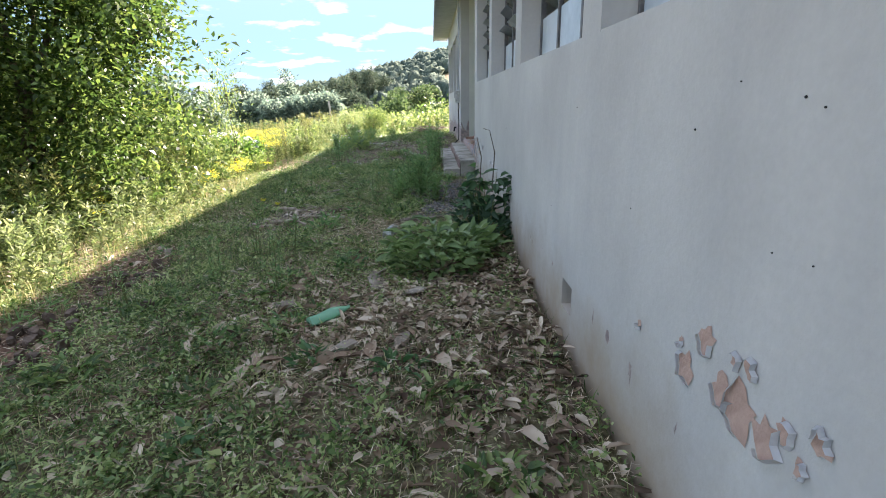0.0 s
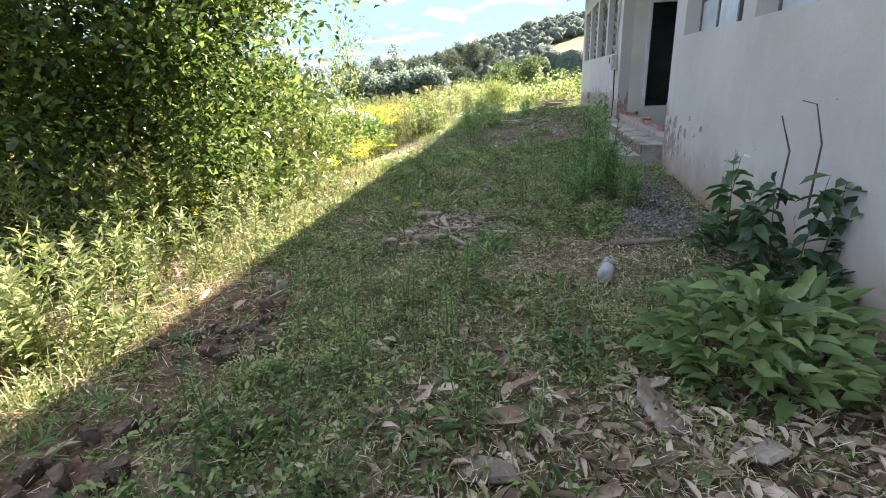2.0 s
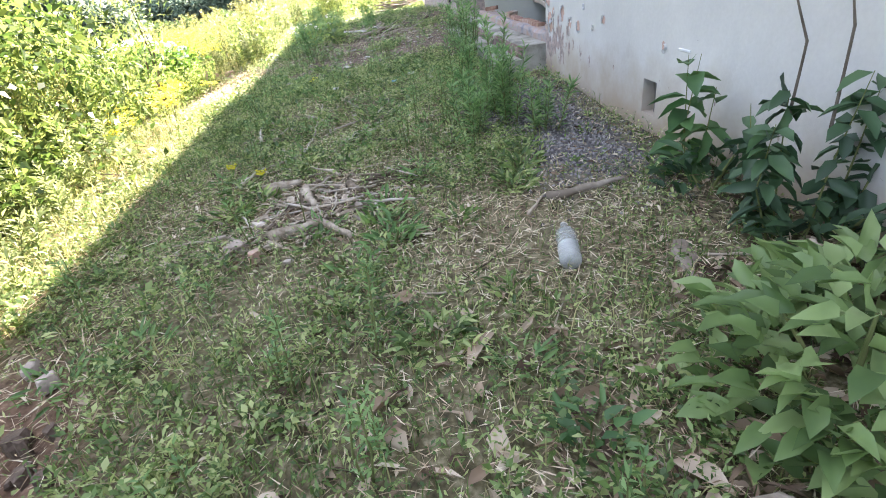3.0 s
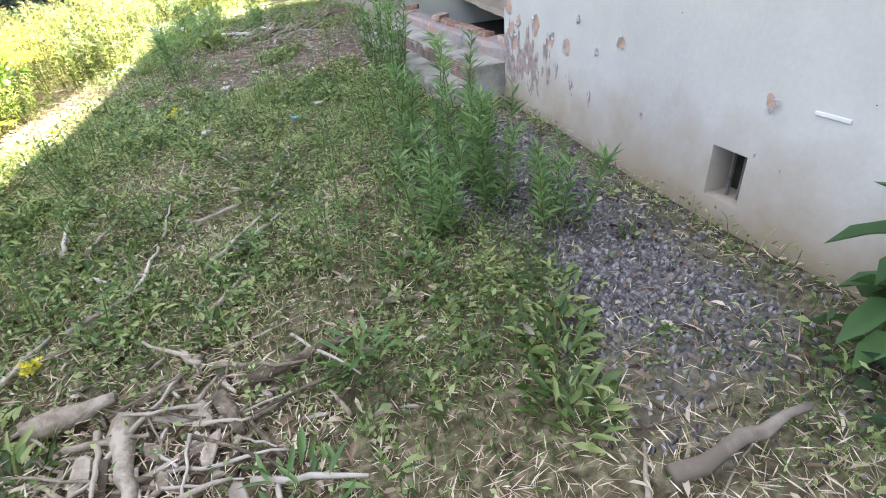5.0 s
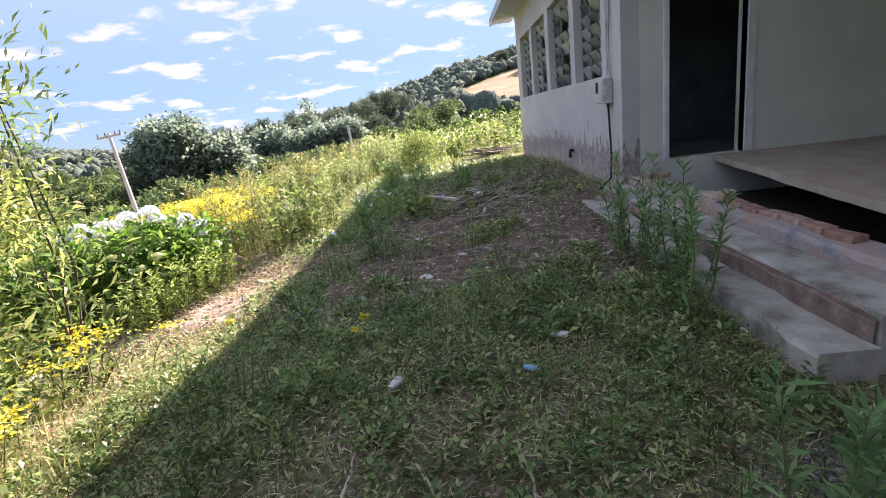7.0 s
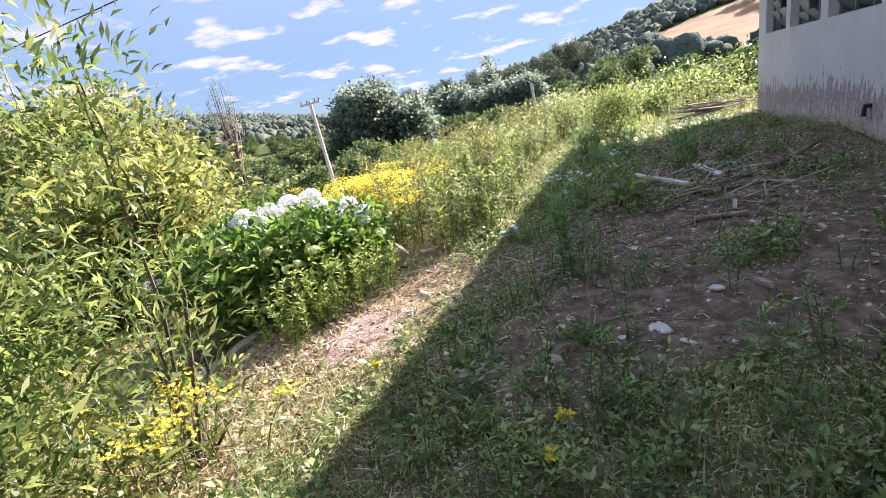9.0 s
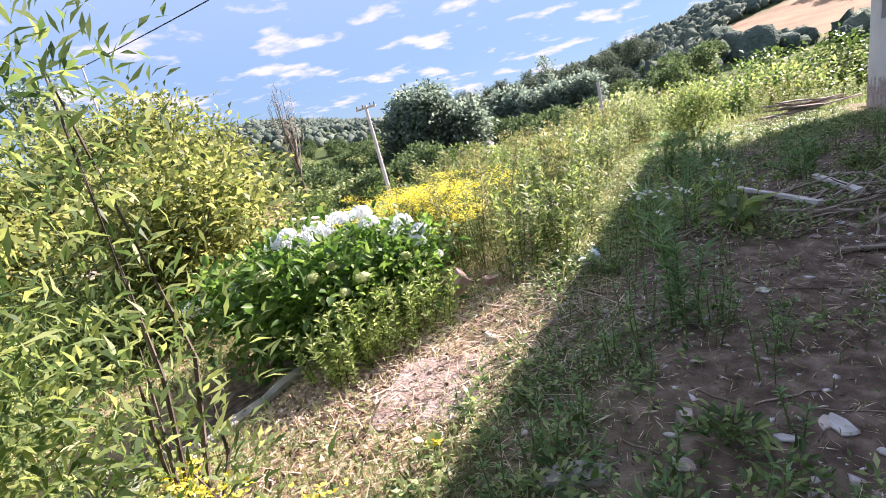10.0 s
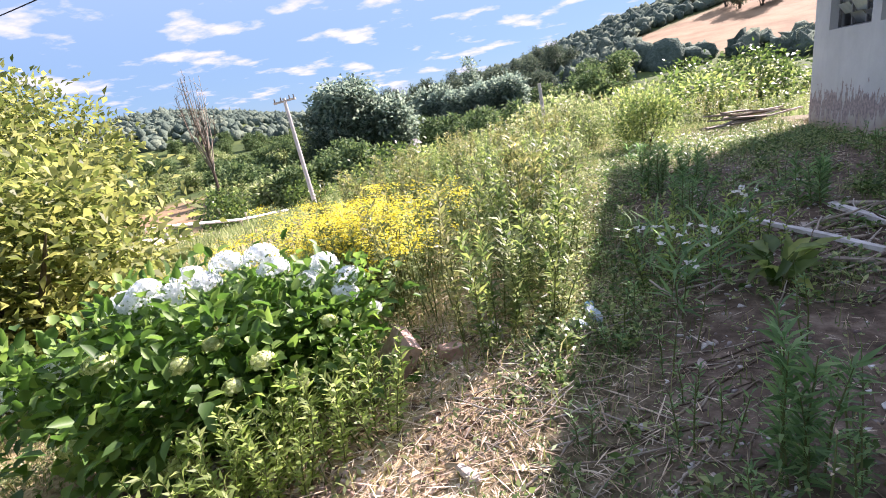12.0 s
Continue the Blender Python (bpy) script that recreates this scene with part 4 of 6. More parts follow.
tagged(ob, "dry cut stems lying on the sunny bank", "straw", kind="stuff")
P = scatter(rg, 45000, -24, 14, 25.5, 62, lambda x, y: 0.9 * ((x < -2.2) | (y > 27)) + 0 * x)
V, Q, T = blades(rg, P, rg.uniform(0.15, 0.45, len(P)), 0.03, 0.5)
tagged(new("meadow_grass", mesh_np("meadow_grass", V, Q, T, L_TALLWEED)), "rough yellow-green meadow beyond the yard", "grass", kind="stuff")
P = scatter(rg, 32000, -26, -9, 6, 34, lambda x, y: 0.9 * (np.abs(x - np.interp(y, [14, 18, 22, 26, 30, 34], [-30, -26.5, -23.2, -21.0, -19.8, -19.6])) > 2.6))
V, Q, T = blades(rg, P, rg.uniform(0.15, 0.5, len(P)), 0.022, 0.5)
tagged(new("slope_grass", mesh_np("slope_grass", V, Q, T, L_TALLWEED)), "rough green grass on the lower slope", "grass", kind="stuff")
# gravel: many small angular chips
P = scatter(rg, 17000, -1.3, -0.06, 6.4, 10.1, m_gravel)
n = len(P)
tet = np.array([[1, 0, -.3], [-.5, .87, -.3], [-.5, -.87, -.3], [0.1, 0.1, 0.7], [0.5, 0.5, 0.35]])
s = rg.uniform(0.006, 0.019, n)[:, None, None]
V = (P[:, None, :] + unit(rg.normal(0, 1, (n, 1, 3))) * 0.004 + s * (tet[None] + rg.normal(0, 0.3, (n, 5, 3)))).reshape(-1, 3)
k = np.arange(n)[:, None] * 5
T = np.concatenate([k + np.array([t]) for t in ((0, 4, 3), (4, 1, 3), (1, 2, 3), (2, 0, 3), (0, 1, 4), (0, 2, 1))])
M_CHIP = mat("gravel_chip", [(0.2, (0.075, 0.070, 0.072)), (0.5, (0.145, 0.138, 0.14)), (0.8, (0.31, 0.30, 0.295))], scale=20, island=0.7, bump=0)
tagged(new("gravel", mesh_np("gravel", V, None, T, M_CHIP)), "blue-grey gravel strip beside the wall", "gravel", kind="stuff")
# pale rubble crumbs on the dark earth
P = scatter(rg, 6000, -4.0, -0.3, 9, 21, lambda x, y: 0.08 + 0.6 * m_earth(x, y))
n = len(P)
s = rg.uniform(0.005, 0.03, n)[:, None, None] * np.array([1, 1, 0.5])
V = (P[:, None, :] + s * (tet[None] + rg.normal(0, 0.35, (n, 5, 3)))).reshape(-1, 3)
k = np.arange(n)[:, None] * 5
T = np.concatenate([k + np.array([t]) for t in ((0, 4, 3), (4, 1, 3), (1, 2, 3), (2, 0, 3), (0, 1, 4), (0, 2, 1))])
M_CRUMB = mat("rubble_crumb", [(0.2, (0.12, 0.09, 0.08)), (0.5, (0.28, 0.25, 0.23)), (0.8, (0.62, 0.60, 0.58))], scale=20, island=0.8, bump=0)
tagged(new("rubble_crumbs", mesh_np("rubble_crumbs", V, None, T, M_CRUMB)), "pale rubble crumbs and chips on dark earth", "rubble", kind="stuff")


# ---- plants ----
def stalk_plant(name, label, category, seed, h, stems, leaves_per, L, W, material, spread=0.12, flower=None, flower_n=0, flower_size=0.012, flower_spread=0.08, big=False, lift=0.5):
    """An upright herb at the origin: stems, leaves all along them, and a flat flower head where it blooms."""
    rng = np.random.default_rng(seed)
    root = tagged(empty(name), label, category)
    LP, LD, FP = [], [], []
    for s in range(stems):
        a = rng.uniform(0, 2 * np.pi)
        r = spread * rng.random() ** 0.5
        base = np.array([math.cos(a) * r, math.sin(a) * r, -0.03])
        hh = h * rng.uniform(0.7, 1.0)
        tip = base + np.array([math.cos(a) * r * 0.8 + rng.normal(0, 0.05 * h), math.sin(a) * r * 0.8 + rng.normal(0, 0.05 * h), hh])
        mid = (base + tip) / 2 + rng.normal(0, 0.025 * h, 3)
        bm = bmesh.new()
        tube(bm, [base, mid, tip], [0.004 + 0.002 * h, 0.0035 + 0.001 * h, 0.0015], 5)
        child(part("stem", bm, M_STEM), root)
        t = np.sort(rng.uniform(0.12, 1.0, leaves_per))
        pos = ((1 - t) ** 2)[:, None] * base + (2 * t * (1 - t))[:, None] * mid + (t ** 2)[:, None] * tip
        ang = np.arange(leaves_per) * 2.4 + rng.normal(0, 0.3, leaves_per)
        LP.append(pos)
        LD.append(np.stack([np.cos(ang), np.sin(ang), lift + rng.normal(0, 0.3, leaves_per) + t * 0.5], 1))
        if flower:
            FP.append(tip + rng.normal(0, 1, (flower_n, 3)) * np.array([flower_spread, flower_spread, flower_spread * 0.3]))
    LP, LD = np.concatenate(LP), np.concatenate(LD)
    child(leaf_object("foliage", rng, LP, LD, rng.uniform(0.6, 1.1, len(LP)) * L, rng.uniform(0.7, 1.1, len(LP)) * W, material, big, droop=0.2), root)
    if flower:
        FP = np.concatenate(FP)
        FP = np.repeat(FP, 3, 0)
        ang = rng.uniform(0, 2 * np.pi, len(FP))
        child(leaf_object("flower_head", rng, FP, np.stack([np.cos(ang), np.sin(ang), rng.normal(0.2, 0.3, len(FP))], 1), flower_size * rng.uniform(0.8, 1.6, len(FP)), flower_size, flower), root)["kind"] = "stuff"
    return root


def spread_copies(protos, spots, group, rng, first=True):
    """Puts the prototypes on the first spots and copies on the others."""
    for i, (x, y) in enumerate(spots):
        p = protos[i % len(protos)]
        m = pose(x, y, gz(x, y), rng.uniform(-5, 5), rng.uniform(-5, 5), rng.uniform(0, 360))
        if i < len(protos):
            p.matrix_basis = m
            tagged(p, group=group)
        else:
            copy_thing(p, m)


def bush(name, label, category, seed, x, y, rx, ry, h, clumps, per, L, W, material, big=False, clump_r=0.28, z0=0.12, limbs=7, trunk=0.03, fill=0.75, skirt=True, tilt=0.15):
    """A leafy shrub or tree: trunk and limbs, and a crown of leaf clumps with an uneven outline."""
    rng = np.random.default_rng(seed)
    root = tagged(empty(name, (x, y, gz(x, y))), label, category)
    u = sphere_dirs(rng, clumps)
    rad = rng.uniform(fill, 1.0, clumps) * (1 + 0.22 * np.sin(u[:, 0] * 5 + seed) * np.cos(u[:, 2] * 4 + u[:, 1] * 3))
    C = u * rad[:, None] * np.array([rx, ry, h * (1 - z0) / 2]) + np.array([0, 0, h * z0 + h * (1 - z0) / 2])
    if skirt:
        low = C[:, 2] < h * 0.5
        C[low, 2] = rng.uniform(h * 0.05, h * 0.5, low.sum())
    P = np.repeat(C, per, 0) + rng.normal(0, clump_r, (clumps * per, 3)) * np.array([1, 1, 0.75])
    P[:, 2] = np.maximum(P[:, 2], 0.02)
    D = unit(P - np.repeat(C, per, 0)) + sphere_dirs(rng, len(P)) * 0.8 + np.array([0, 0, tilt])
    child(leaf_object("crown", rng, P, D, L * rng.uniform(0.6, 1.2, len(P)), W * rng.uniform(0.7, 1.15, len(P)), material, big, droop=0.15), root)
    for k in range(limbs):
        c = C[rng.integers(clumps)]
        bm = bmesh.new()
        b = np.array([rng.normal(0, trunk), rng.normal(0, trunk), -0.1])
        m1 = b * 0.5 + np.array([c[0] * 0.25, c[1] * 0.25, c[2] * 0.45]) + rng.normal(0, 0.04 * h, 3)
        tube(bm, [b, m1, c * 0.75 + m1 * 0.25, c], [trunk, trunk * 0.7, trunk * 0.4, trunk * 0.12], 6)
        child(part("trunk" if k == 0 else "limb", bm, M_BARK), root)
    return root


M_STEM = mat("green_stem", [(0.3, (0.07, 0.10, 0.03)), (0.7, (0.17, 0.18, 0.07))], scale=8, bump=0.1)

L_SLOPE = leaf_mat("sunlit_tree_leaf", (0.075, 0.105, 0.030), (0.175, 0.205, 0.062), (0.36, 0.37, 0.13), 0.45)
# the large tree beyond the sunny bank
bush("large_tree", "large dense evergreen broadleaf tree with small glossy leaves", "tree", 21, -7.15, 8.4, 2.65, 2.0, 5.4, 800, 85, 0.11, 0.06, L_TREE, clump_r=0.22, z0=0.0, limbs=12, trunk=0.08, fill=0.55)
bush("large_tree", "tall dark leafy tree standing behind the bank", "tree", 22, -11.4, 6.0, 3.4, 3.0, 6.6, 380, 100, 0.12, 0.06, L_TREE, clump_r=0.27, z0=0.0, limbs=12, trunk=0.12, fill=0.6)
bush("willow_shrub", "light green shrub with narrow willow-like leaves", "shrub", 23, -5.75, 10.55, 0.95, 0.75, 1.6, 135, 60, 0.12, 0.026, L_SHRUB, clump_r=0.2, z0=0.0, tilt=0.4)
bush("willow_shrub", "tall slender willow sapling with narrow leaves", "shrub", 33, -4.9, 11.25, 0.34, 0.3, 2.6, 48, 30, 0.11, 0.022, L_SHRUB, clump_r=0.15, z0=0.0, tilt=0.6, fill=0.35, limbs=9, trunk=0.015)
bush("willow_shrub", "low yellow-green shrub beside the drain channel", "shrub", 24, -8.6, 11.2, 1.0, 0.8, 1.25, 90, 60, 0.11, 0.03, L_SHRUB, clump_r=0.18, z0=0.0, tilt=0.4)
bush("green_shrub", "round leafy shrub on the lower slope", "shrub", 25, -10.6, 13.6, 1.3, 1.1, 1.2, 130, 60, 0.10, 0.045, L_SHRUB, clump_r=0.24, z0=0.0)
bush("fruit_tree", "small leafy tree in full sun on the slope", "tree", 26, -14.9, 17.6, 2.4, 2.1, 4.7, 230, 75, 0.17, 0.085, L_SLOPE, fill=0.5, clump_r=0.30, z0=0.05, limbs=10, trunk=0.07)
bush("fruit_tree", "small leafy tree in full sun lower down the slope", "tree", 27, -15.5, 13.6, 2.6, 2.3, 4.5, 230, 75, 0.17, 0.085, L_SLOPE, fill=0.5, clump_r=0.30, z0=0.05, limbs=10, trunk=0.07)
bush("fruit_tree", "wide leafy tree beside the dirt road", "tree", 28, -24.5, 17.5, 3.0, 2.6, 3.6, 260, 70, 0.15, 0.08, L_SLOPE, clump_r=0.3, z0=0.05, limbs=10, trunk=0.08)

bush("fruit_tree", "leafy fruit tree with open branches, lit by full sun", "tree", 29, -10.0, 15.0, 1.75, 1.5, 2.9, 210, 46, 0.15, 0.075, L_SLOPE, fill=0.4, clump_r=0.24, z0=0.0, limbs=11, trunk=0.06)

# hydrangea: a dome of broad leaves, flowers along its crest and a few lower down
hy = bush("hydrangea", "large hydrangea bush with white mophead flowers", "hydrangea", 31, -6.38, 13.95, 1.14, 0.76, 1.08, 200, 30, 0.115, 0.074, L_HYD, big=True, clump_r=0.15, z0=0.0, limbs=9, trunk=0.015, fill=0.72, tilt=0.1)
hy.matrix_basis = pose(-6.38, 13.95, 0.20, 0, 0, 32)
rng = np.random.default_rng(32)
# along the bush, height, size; toward the path the unopened ones
OPEN = [(-0.37, 1.10, 0.13), (-0.17, 1.04, 0.14), (0.0, 1.16, 0.13), (0.23, 1.2, 0.12), (0.48, 1.24, 0.12), (0.54, 1.14, 0.11), (0.86, 1.06, 0.11), (0.74, 0.99, 0.09), (1.02, 0.96, 0.11), (0.96, 0.87, 0.11), (1.14, 0.66, 0.08), (-1.28, 0.62, 0.15), (-0.96, 0.71, 0.11), (0.1, 1.12, 0.1), (-0.25, 1.17, 0.1)]
BUDS = [(-0.42, 0.93, 0.085), (0.02, 0.86, 0.07), (0.45, 0.78, 0.075), (0.28, 0.70, 0.06), (-0.1, 0.34, 0.08), (0.84, 0.84, 0.06), (-0.6, 0.55, 0.06), (0.62, 0.6, 0.06), (0.2, 0.92, 0.06)]
for bud, heads in ((False, OPEN), (True, BUDS)):
    for px, pz, size in heads:
        py = rng.uniform(-0.12, 0.12) if not bud else -0.84 * math.sqrt(max(0.05, 1 - (px / 1.35) ** 2 - ((pz - 0.45) / 0.72) ** 2))
        u = sphere_dirs(rng, 320); u[:, 2] = np.abs(u[:, 2]) * 0.85 - 0.25
        pp = np.array([px, py, pz]) + u * size * rng.uniform(0.85, 1.06, (320, 1))
        tang = unit(np.cross(u, rng.normal(0, 1, (320, 3))))
        child(leaf_object("flower_head", rng, pp - tang * 0.012, tang, 0.026, 0.026, L_BUD if bud else L_PETAL, fold=0.1, facing=u), hy, "yellow-green unopened flower" if bud else "white mophead flower")

# broad dock leaves by the wall
def rosette(name, label, category, seed, x, y, n, L, W, h, material, droop=0.25, spread=0.25):
    rng = np.random.default_rng(seed)
    root = tagged(empty(name, (x, y, gz(x, y))), label, category)
    a = rng.uniform(0, 2 * np.pi, n)
    r = spread * rng.random(n) ** 0.5
    P = np.stack([np.cos(a) * r, np.sin(a) * r, h * rng.uniform(0.05, 1.0, n) * (1 - (r / spread) ** 2 * 0.5)], 1)
    b = a + rng.normal(0, 0.6, n)
    D = np.stack([np.cos(b), np.sin(b), rng.uniform(0.1, 1.3, n)], 1)
    child(leaf_object("foliage", rng, P, D, L * rng.uniform(0.6, 1.15, n), W * rng.uniform(0.7, 1.15, n), material, True, droop=droop), root)
    for k in range(4):
        bm = bmesh.new()
        q = P[rng.integers(n)]
        tube(bm, [(q[0] * 0.2, q[1] * 0.2, -0.03), (q[0] * 0.6, q[1] * 0.6, q[2] * 0.5), tuple(q)], [0.012, 0.009, 0.005], 6)
        child(part("stem", bm, M_STEM), root)
    return root


rosette("dock_plant", "dense clump of broad glossy dock leaves", "plant", 41, -0.78, 5.0, 400, 0.13, 0.066, 0.45, L_DOCK, spread=0.44, droop=0.35)
rosette("dock_plant", "smaller clump of broad green leaves", "plant", 42, -0.42, 5.35, 80, 0.20, 0.08, 0.25, L_DOCK, spread=0.25)
for k, (x, y) in enumerate([(-0.55, 2.35), (-1.5, 3.35), (-0.75, 2.95), (-1.9, 2.7), (-2.75, 2.5), (-1.0, 3.2), (-2.2, 4.3), (-1.55, 5.05)]):
    rosette("broadleaf_weed", "small broad-leaved weed among dry leaves", "weed", 50 + k, x, y, 34, 0.085, 0.034, 0.10, L_YOUNG if k % 2 else L_WEED, spread=0.12)
for k, (x, y) in enumerate([(-1.95, 5.6), (-2.85, 3.3), (-3.1, 7.55), (-3.1, 9.4), (-3.2, 7.2), (-1.15, 7.3), (-1.25, 7.05), (-2.15, 6.75), (-1.05, 7.55), (-2.7, 8.15)]):
    rosette("broadleaf_weed", "leafy weed rosette in the grass", "weed", 60 + k, x, y, 48, 0.085, 0.026, 0.12, L_WEED, spread=0.14)
# dark drooping shrub and young broad-leaved plant against the wall
ds = stalk_plant("dark_shrub", "dark shrub with drooping leaves against the wall", "shrub", 70, 0.78, 6, 26, 0.16, 0.07, L_DARKLEAF, spread=0.16, big=True, lift=-0.6)
ds.matrix_basis = pose(-0.2, 5.92, gz(-0.2, 5.92))
for k, pts in enumerate(([(-0.1, 0.1, 0.5), (-0.08, 0.12, 0.85), (-0.12, 0.2, 1.05)], [(0.02, 0.0, 0.5), (0.05, 0.05, 0.9), (0.0, 0.08, 1.12), (-0.06, 0.12, 1.14)])):
    bm = bmesh.new()
    tube(bm, pts, [0.008, 0.006, 0.004, 0.003][:len(pts)], 5)
    child(part("bare_twig", bm, M_BARK), ds, "thin bare twig")
yp = stalk_plant("young_tree", "young plant with large drooping oval leaves", "plant", 71, 0.78, 3, 13, 0.23, 0.11, L_YOUNG, spread=0.08, big=True, lift=-0.35)
yp.matrix_basis = pose(-0.28, 6.72, gz(-0.28, 6.72))
rosette("broadleaf_weed", "leafy undergrowth at the foot of the wall", "weed", 72, -0.3, 6.5, 60, 0.14, 0.06, 0.28, L_DARKLEAF, spread=0.25)
rosette("broadleaf_weed", "leafy undergrowth at the foot of the wall", "weed", 73, -0.22, 5.75, 60, 0.14, 0.06, 0.22, L_DARKLEAF, spread=0.25)

# fleabane stalks near the steps
rs = random.Random(5)
flb = [stalk_plant("fleabane", "tall green fleabane weed with narrow leaves", "weed", 80 + k, h, s, 70, 0.115, 0.017, L_FLEABANE, spread=0.11) for k, (h, s) in enumerate([(0.95, 6), (0.65, 6), (0.5, 6), (0.95, 5)])]
spots = [(-0.66, 11.45), (-0.95, 8.35), (-1.1, 8.75), (-0.85, 11.0), (-0.75, 11.9), (-0.9, 8.6), (-1.3, 8.3), (-0.95, 9.0), (-0.75, 12.3), (-1.15, 9.3), (-0.75, 8.0)]
spread_copies(flb, spots, "fleabane near the steps", rs)
sml = [stalk_plant("small_weed", "slender upright weed in the shaded grass", "weed", 90 + k, h, 2, 26, 0.05, 0.012, L_FLEABANE, spread=0.04) for k, h in enumerate([0.28, 0.38, 0.22, 0.5])]
ss = random.Random(6)
spots = [(ss.uniform(-3.8, -1.2), ss.uniform(4.2, 14)) for _ in range(90)] + [(ss.uniform(-3.9, -2.6), ss.uniform(12.5, 18.5)) for _ in range(24)] + [(ss.uniform(-3.2, -0.6), ss.uniform(16.5, 22)) for _ in range(40)]
spots = [(x, y) for x, y in spots if math.hypot(x + 2.0, y - 7.0) > 0.9 or y > 7.5]
spread_copies(sml, spots, "slender weeds in the yard", ss)
drk = [stalk_plant("dead_stalk", "thin dry brown weed stalk", "weed", 100 + k, h, 1, 8, 0.04, 0.01, L_STRAW, spread=0.01) for k, h in enumerate([0.5, 0.35])]
spread_copies(drk, [(-2.93, 11.7), (-2.6, 10.9), (-3.35, 10.5), (-1.25, 12.2), (-3.05, 13.1), (-3.5, 12.6), (-2.9, 8.9), (-2.6, 6.9), (-3.3, 14.3)], "dry stalks in the yard", rs)

L_TALLWEED2 = leaf_mat("olive_weed_leaf", (0.09, 0.115, 0.035), (0.16, 0.18, 0.065), (0.30, 0.29, 0.12), 0.4)
# leafy rosettes dotted over the shaded turf
rst = [rosette("leafy_weed", "dark green leafy weed in the shaded turf", "weed", 180 + k, -2.0, 9.0, 34, L, W, 0.10, (L_WEED, L_FLEABANE, L_WEED)[k], spread=0.12) for k, (L, W) in enumerate([(0.075, 0.022), (0.09, 0.015), (0.055, 0.026)])]
spots = [(ss.uniform(-3.7, -1.1), ss.uniform(7.8, 12.4)) for _ in range(75)] + [(ss.uniform(-3.8, -1.6), ss.uniform(2.8, 7)) for _ in range(30)] + [(ss.uniform(-3.0, -1.5), ss.uniform(16.0, 18.5)) for _ in range(25)]
spread_copies(rst, spots, "leafy weeds in the turf", ss)
spots = [(ss.uniform(-3.4, -1.8), ss.uniform(16.4, 18.3)) for _ in range(5)]
for x, y in spots:
    copy_thing(flb[1 + int(y * 10) % 2], pose(x, y, gz(x, y), ss.uniform(-6, 6), ss.uniform(-6, 6), ss.uniform(0, 360)))
# sunny bank: tall weeds, yellow ragwort
tw = [stalk_plant("tall_weed", "tall sunlit yellow-green weed", "weed", 110 + k, h, 5, 74, 0.10, 0.023, (L_TALLWEED, L_SHRUB, L_TALLWEED2)[k % 3], spread=0.22) for k, h in enumerate([0.8, 1.0, 1.25, 0.65, 0.9])]
sb = random.Random(7)
spots = []
while len(spots) < 55:
    x, y = sb.uniform(-6.6, -4.7), sb.uniform(4.0, 10.2)
    if sb.random() < 0.4 + 0.6 * (x < -5.2):
        spots.append((x, y))
while len(spots) < 235:
    x, y = sb.uniform(-9.0, -4.3), sb.uniform(15.0, 22)
    if not (x < -5.0 and y < 15.5) and (math.hypot((x + 6.1) / 1.2, (y - 16.3) / 1.2) > 1 or sb.random() < 0.15):
        spots.append((x, y))
while len(spots) < 300:
    x, y = sb.uniform(-9.5, -2.6), sb.uniform(22, 28.5)
    if x < -3.3 or y > 24.5:
        spots.append((x, y))
spots += [(sb.uniform(-4.7, -4.05), sb.uniform(14.4, 15.6)) for _ in range(9)]
spots += [(sb.uniform(-2.2, 4.5), sb.uniform(26.6, 34)) for _ in range(40)]
spots = [(x, y) for x, y in spots if x > -7.4 or y < 14 or y > 21]
spread_copies(tw, spots, "tall weeds on the sunny bank", sb)
for _ in range(24):
    x, y = sb.uniform(-5.0, -4.25), sb.uniform(3.6, 9.2)
    copy_thing(tw[sb.choice((0, 3, 3))], pose(x, y, gz(x, y) - 0.12, sb.uniform(-8, 8), sb.uniform(-8, 8), sb.uniform(0, 360)))
yl = [stalk_plant("ragwort", "yellow-flowering ragwort in full sun", "flowering weed", 120 + k, h, 6, 40, 0.08, 0.018, L_TALLWEED, spread=0.2, flower=L_YELLOW, flower_n=22, flower_size=0.017, flower_spread=0.08) for k, h in enumerate([0.75, 1.1, 0.95])]
near = [stalk_plant("ragwort", "slender ragwort with flat yellow flower heads", "flowering weed", 126 + k, h, 3, 20, 0.07, 0.016, L_TALLWEED, spread=0.12, flower=L_YELLOW, flower_n=24, flower_size=0.017, flower_spread=0.05) for k, h in enumerate([0.62, 0.45])]
spread_copies(near, [(-4.68, 11.0), (-4.4, 10.0), (-4.82, 11.12), (-4.95, 10.2), (-4.55, 11.25), (-4.6, 10.3), (-4.95, 10.95), (-4.5, 9.3), (-5.2, 7.5)], "ragwort beside the willow", sb)
spots = [(-6.6, 16.0), (-6.0, 15.7), (-5.6, 15.5)]
while len(spots) < 62:
    x, y = sb.gauss(-6.25, 0.6), sb.gauss(16.0, 0.55)
    if y > 15.0 and x < -5.1 and y < 17.3:
        spots.append((x, y))
spots += [(sb.uniform(-9.4, -8.0), sb.uniform(16, 18.5)) for _ in range(5)]
spread_copies(yl, spots, "yellow ragwort on the bank", sb)
wf = [stalk_plant("wild_carrot", "wild herb with small white flower heads", "flowering weed", 130, 0.8, 4, 24, 0.07, 0.02, L_TALLWEED, spread=0.14, flower=L_WHITE, flower_n=14, flower_size=0.014, flower_spread=0.05)]
spread_copies(wf, [(-5.5, 6.6), (-5.8, 7.3), (-5.4, 8.0), (-6.1, 6.0), (-5.6, 5.3)], "white-flowered herbs on the bank", sb)
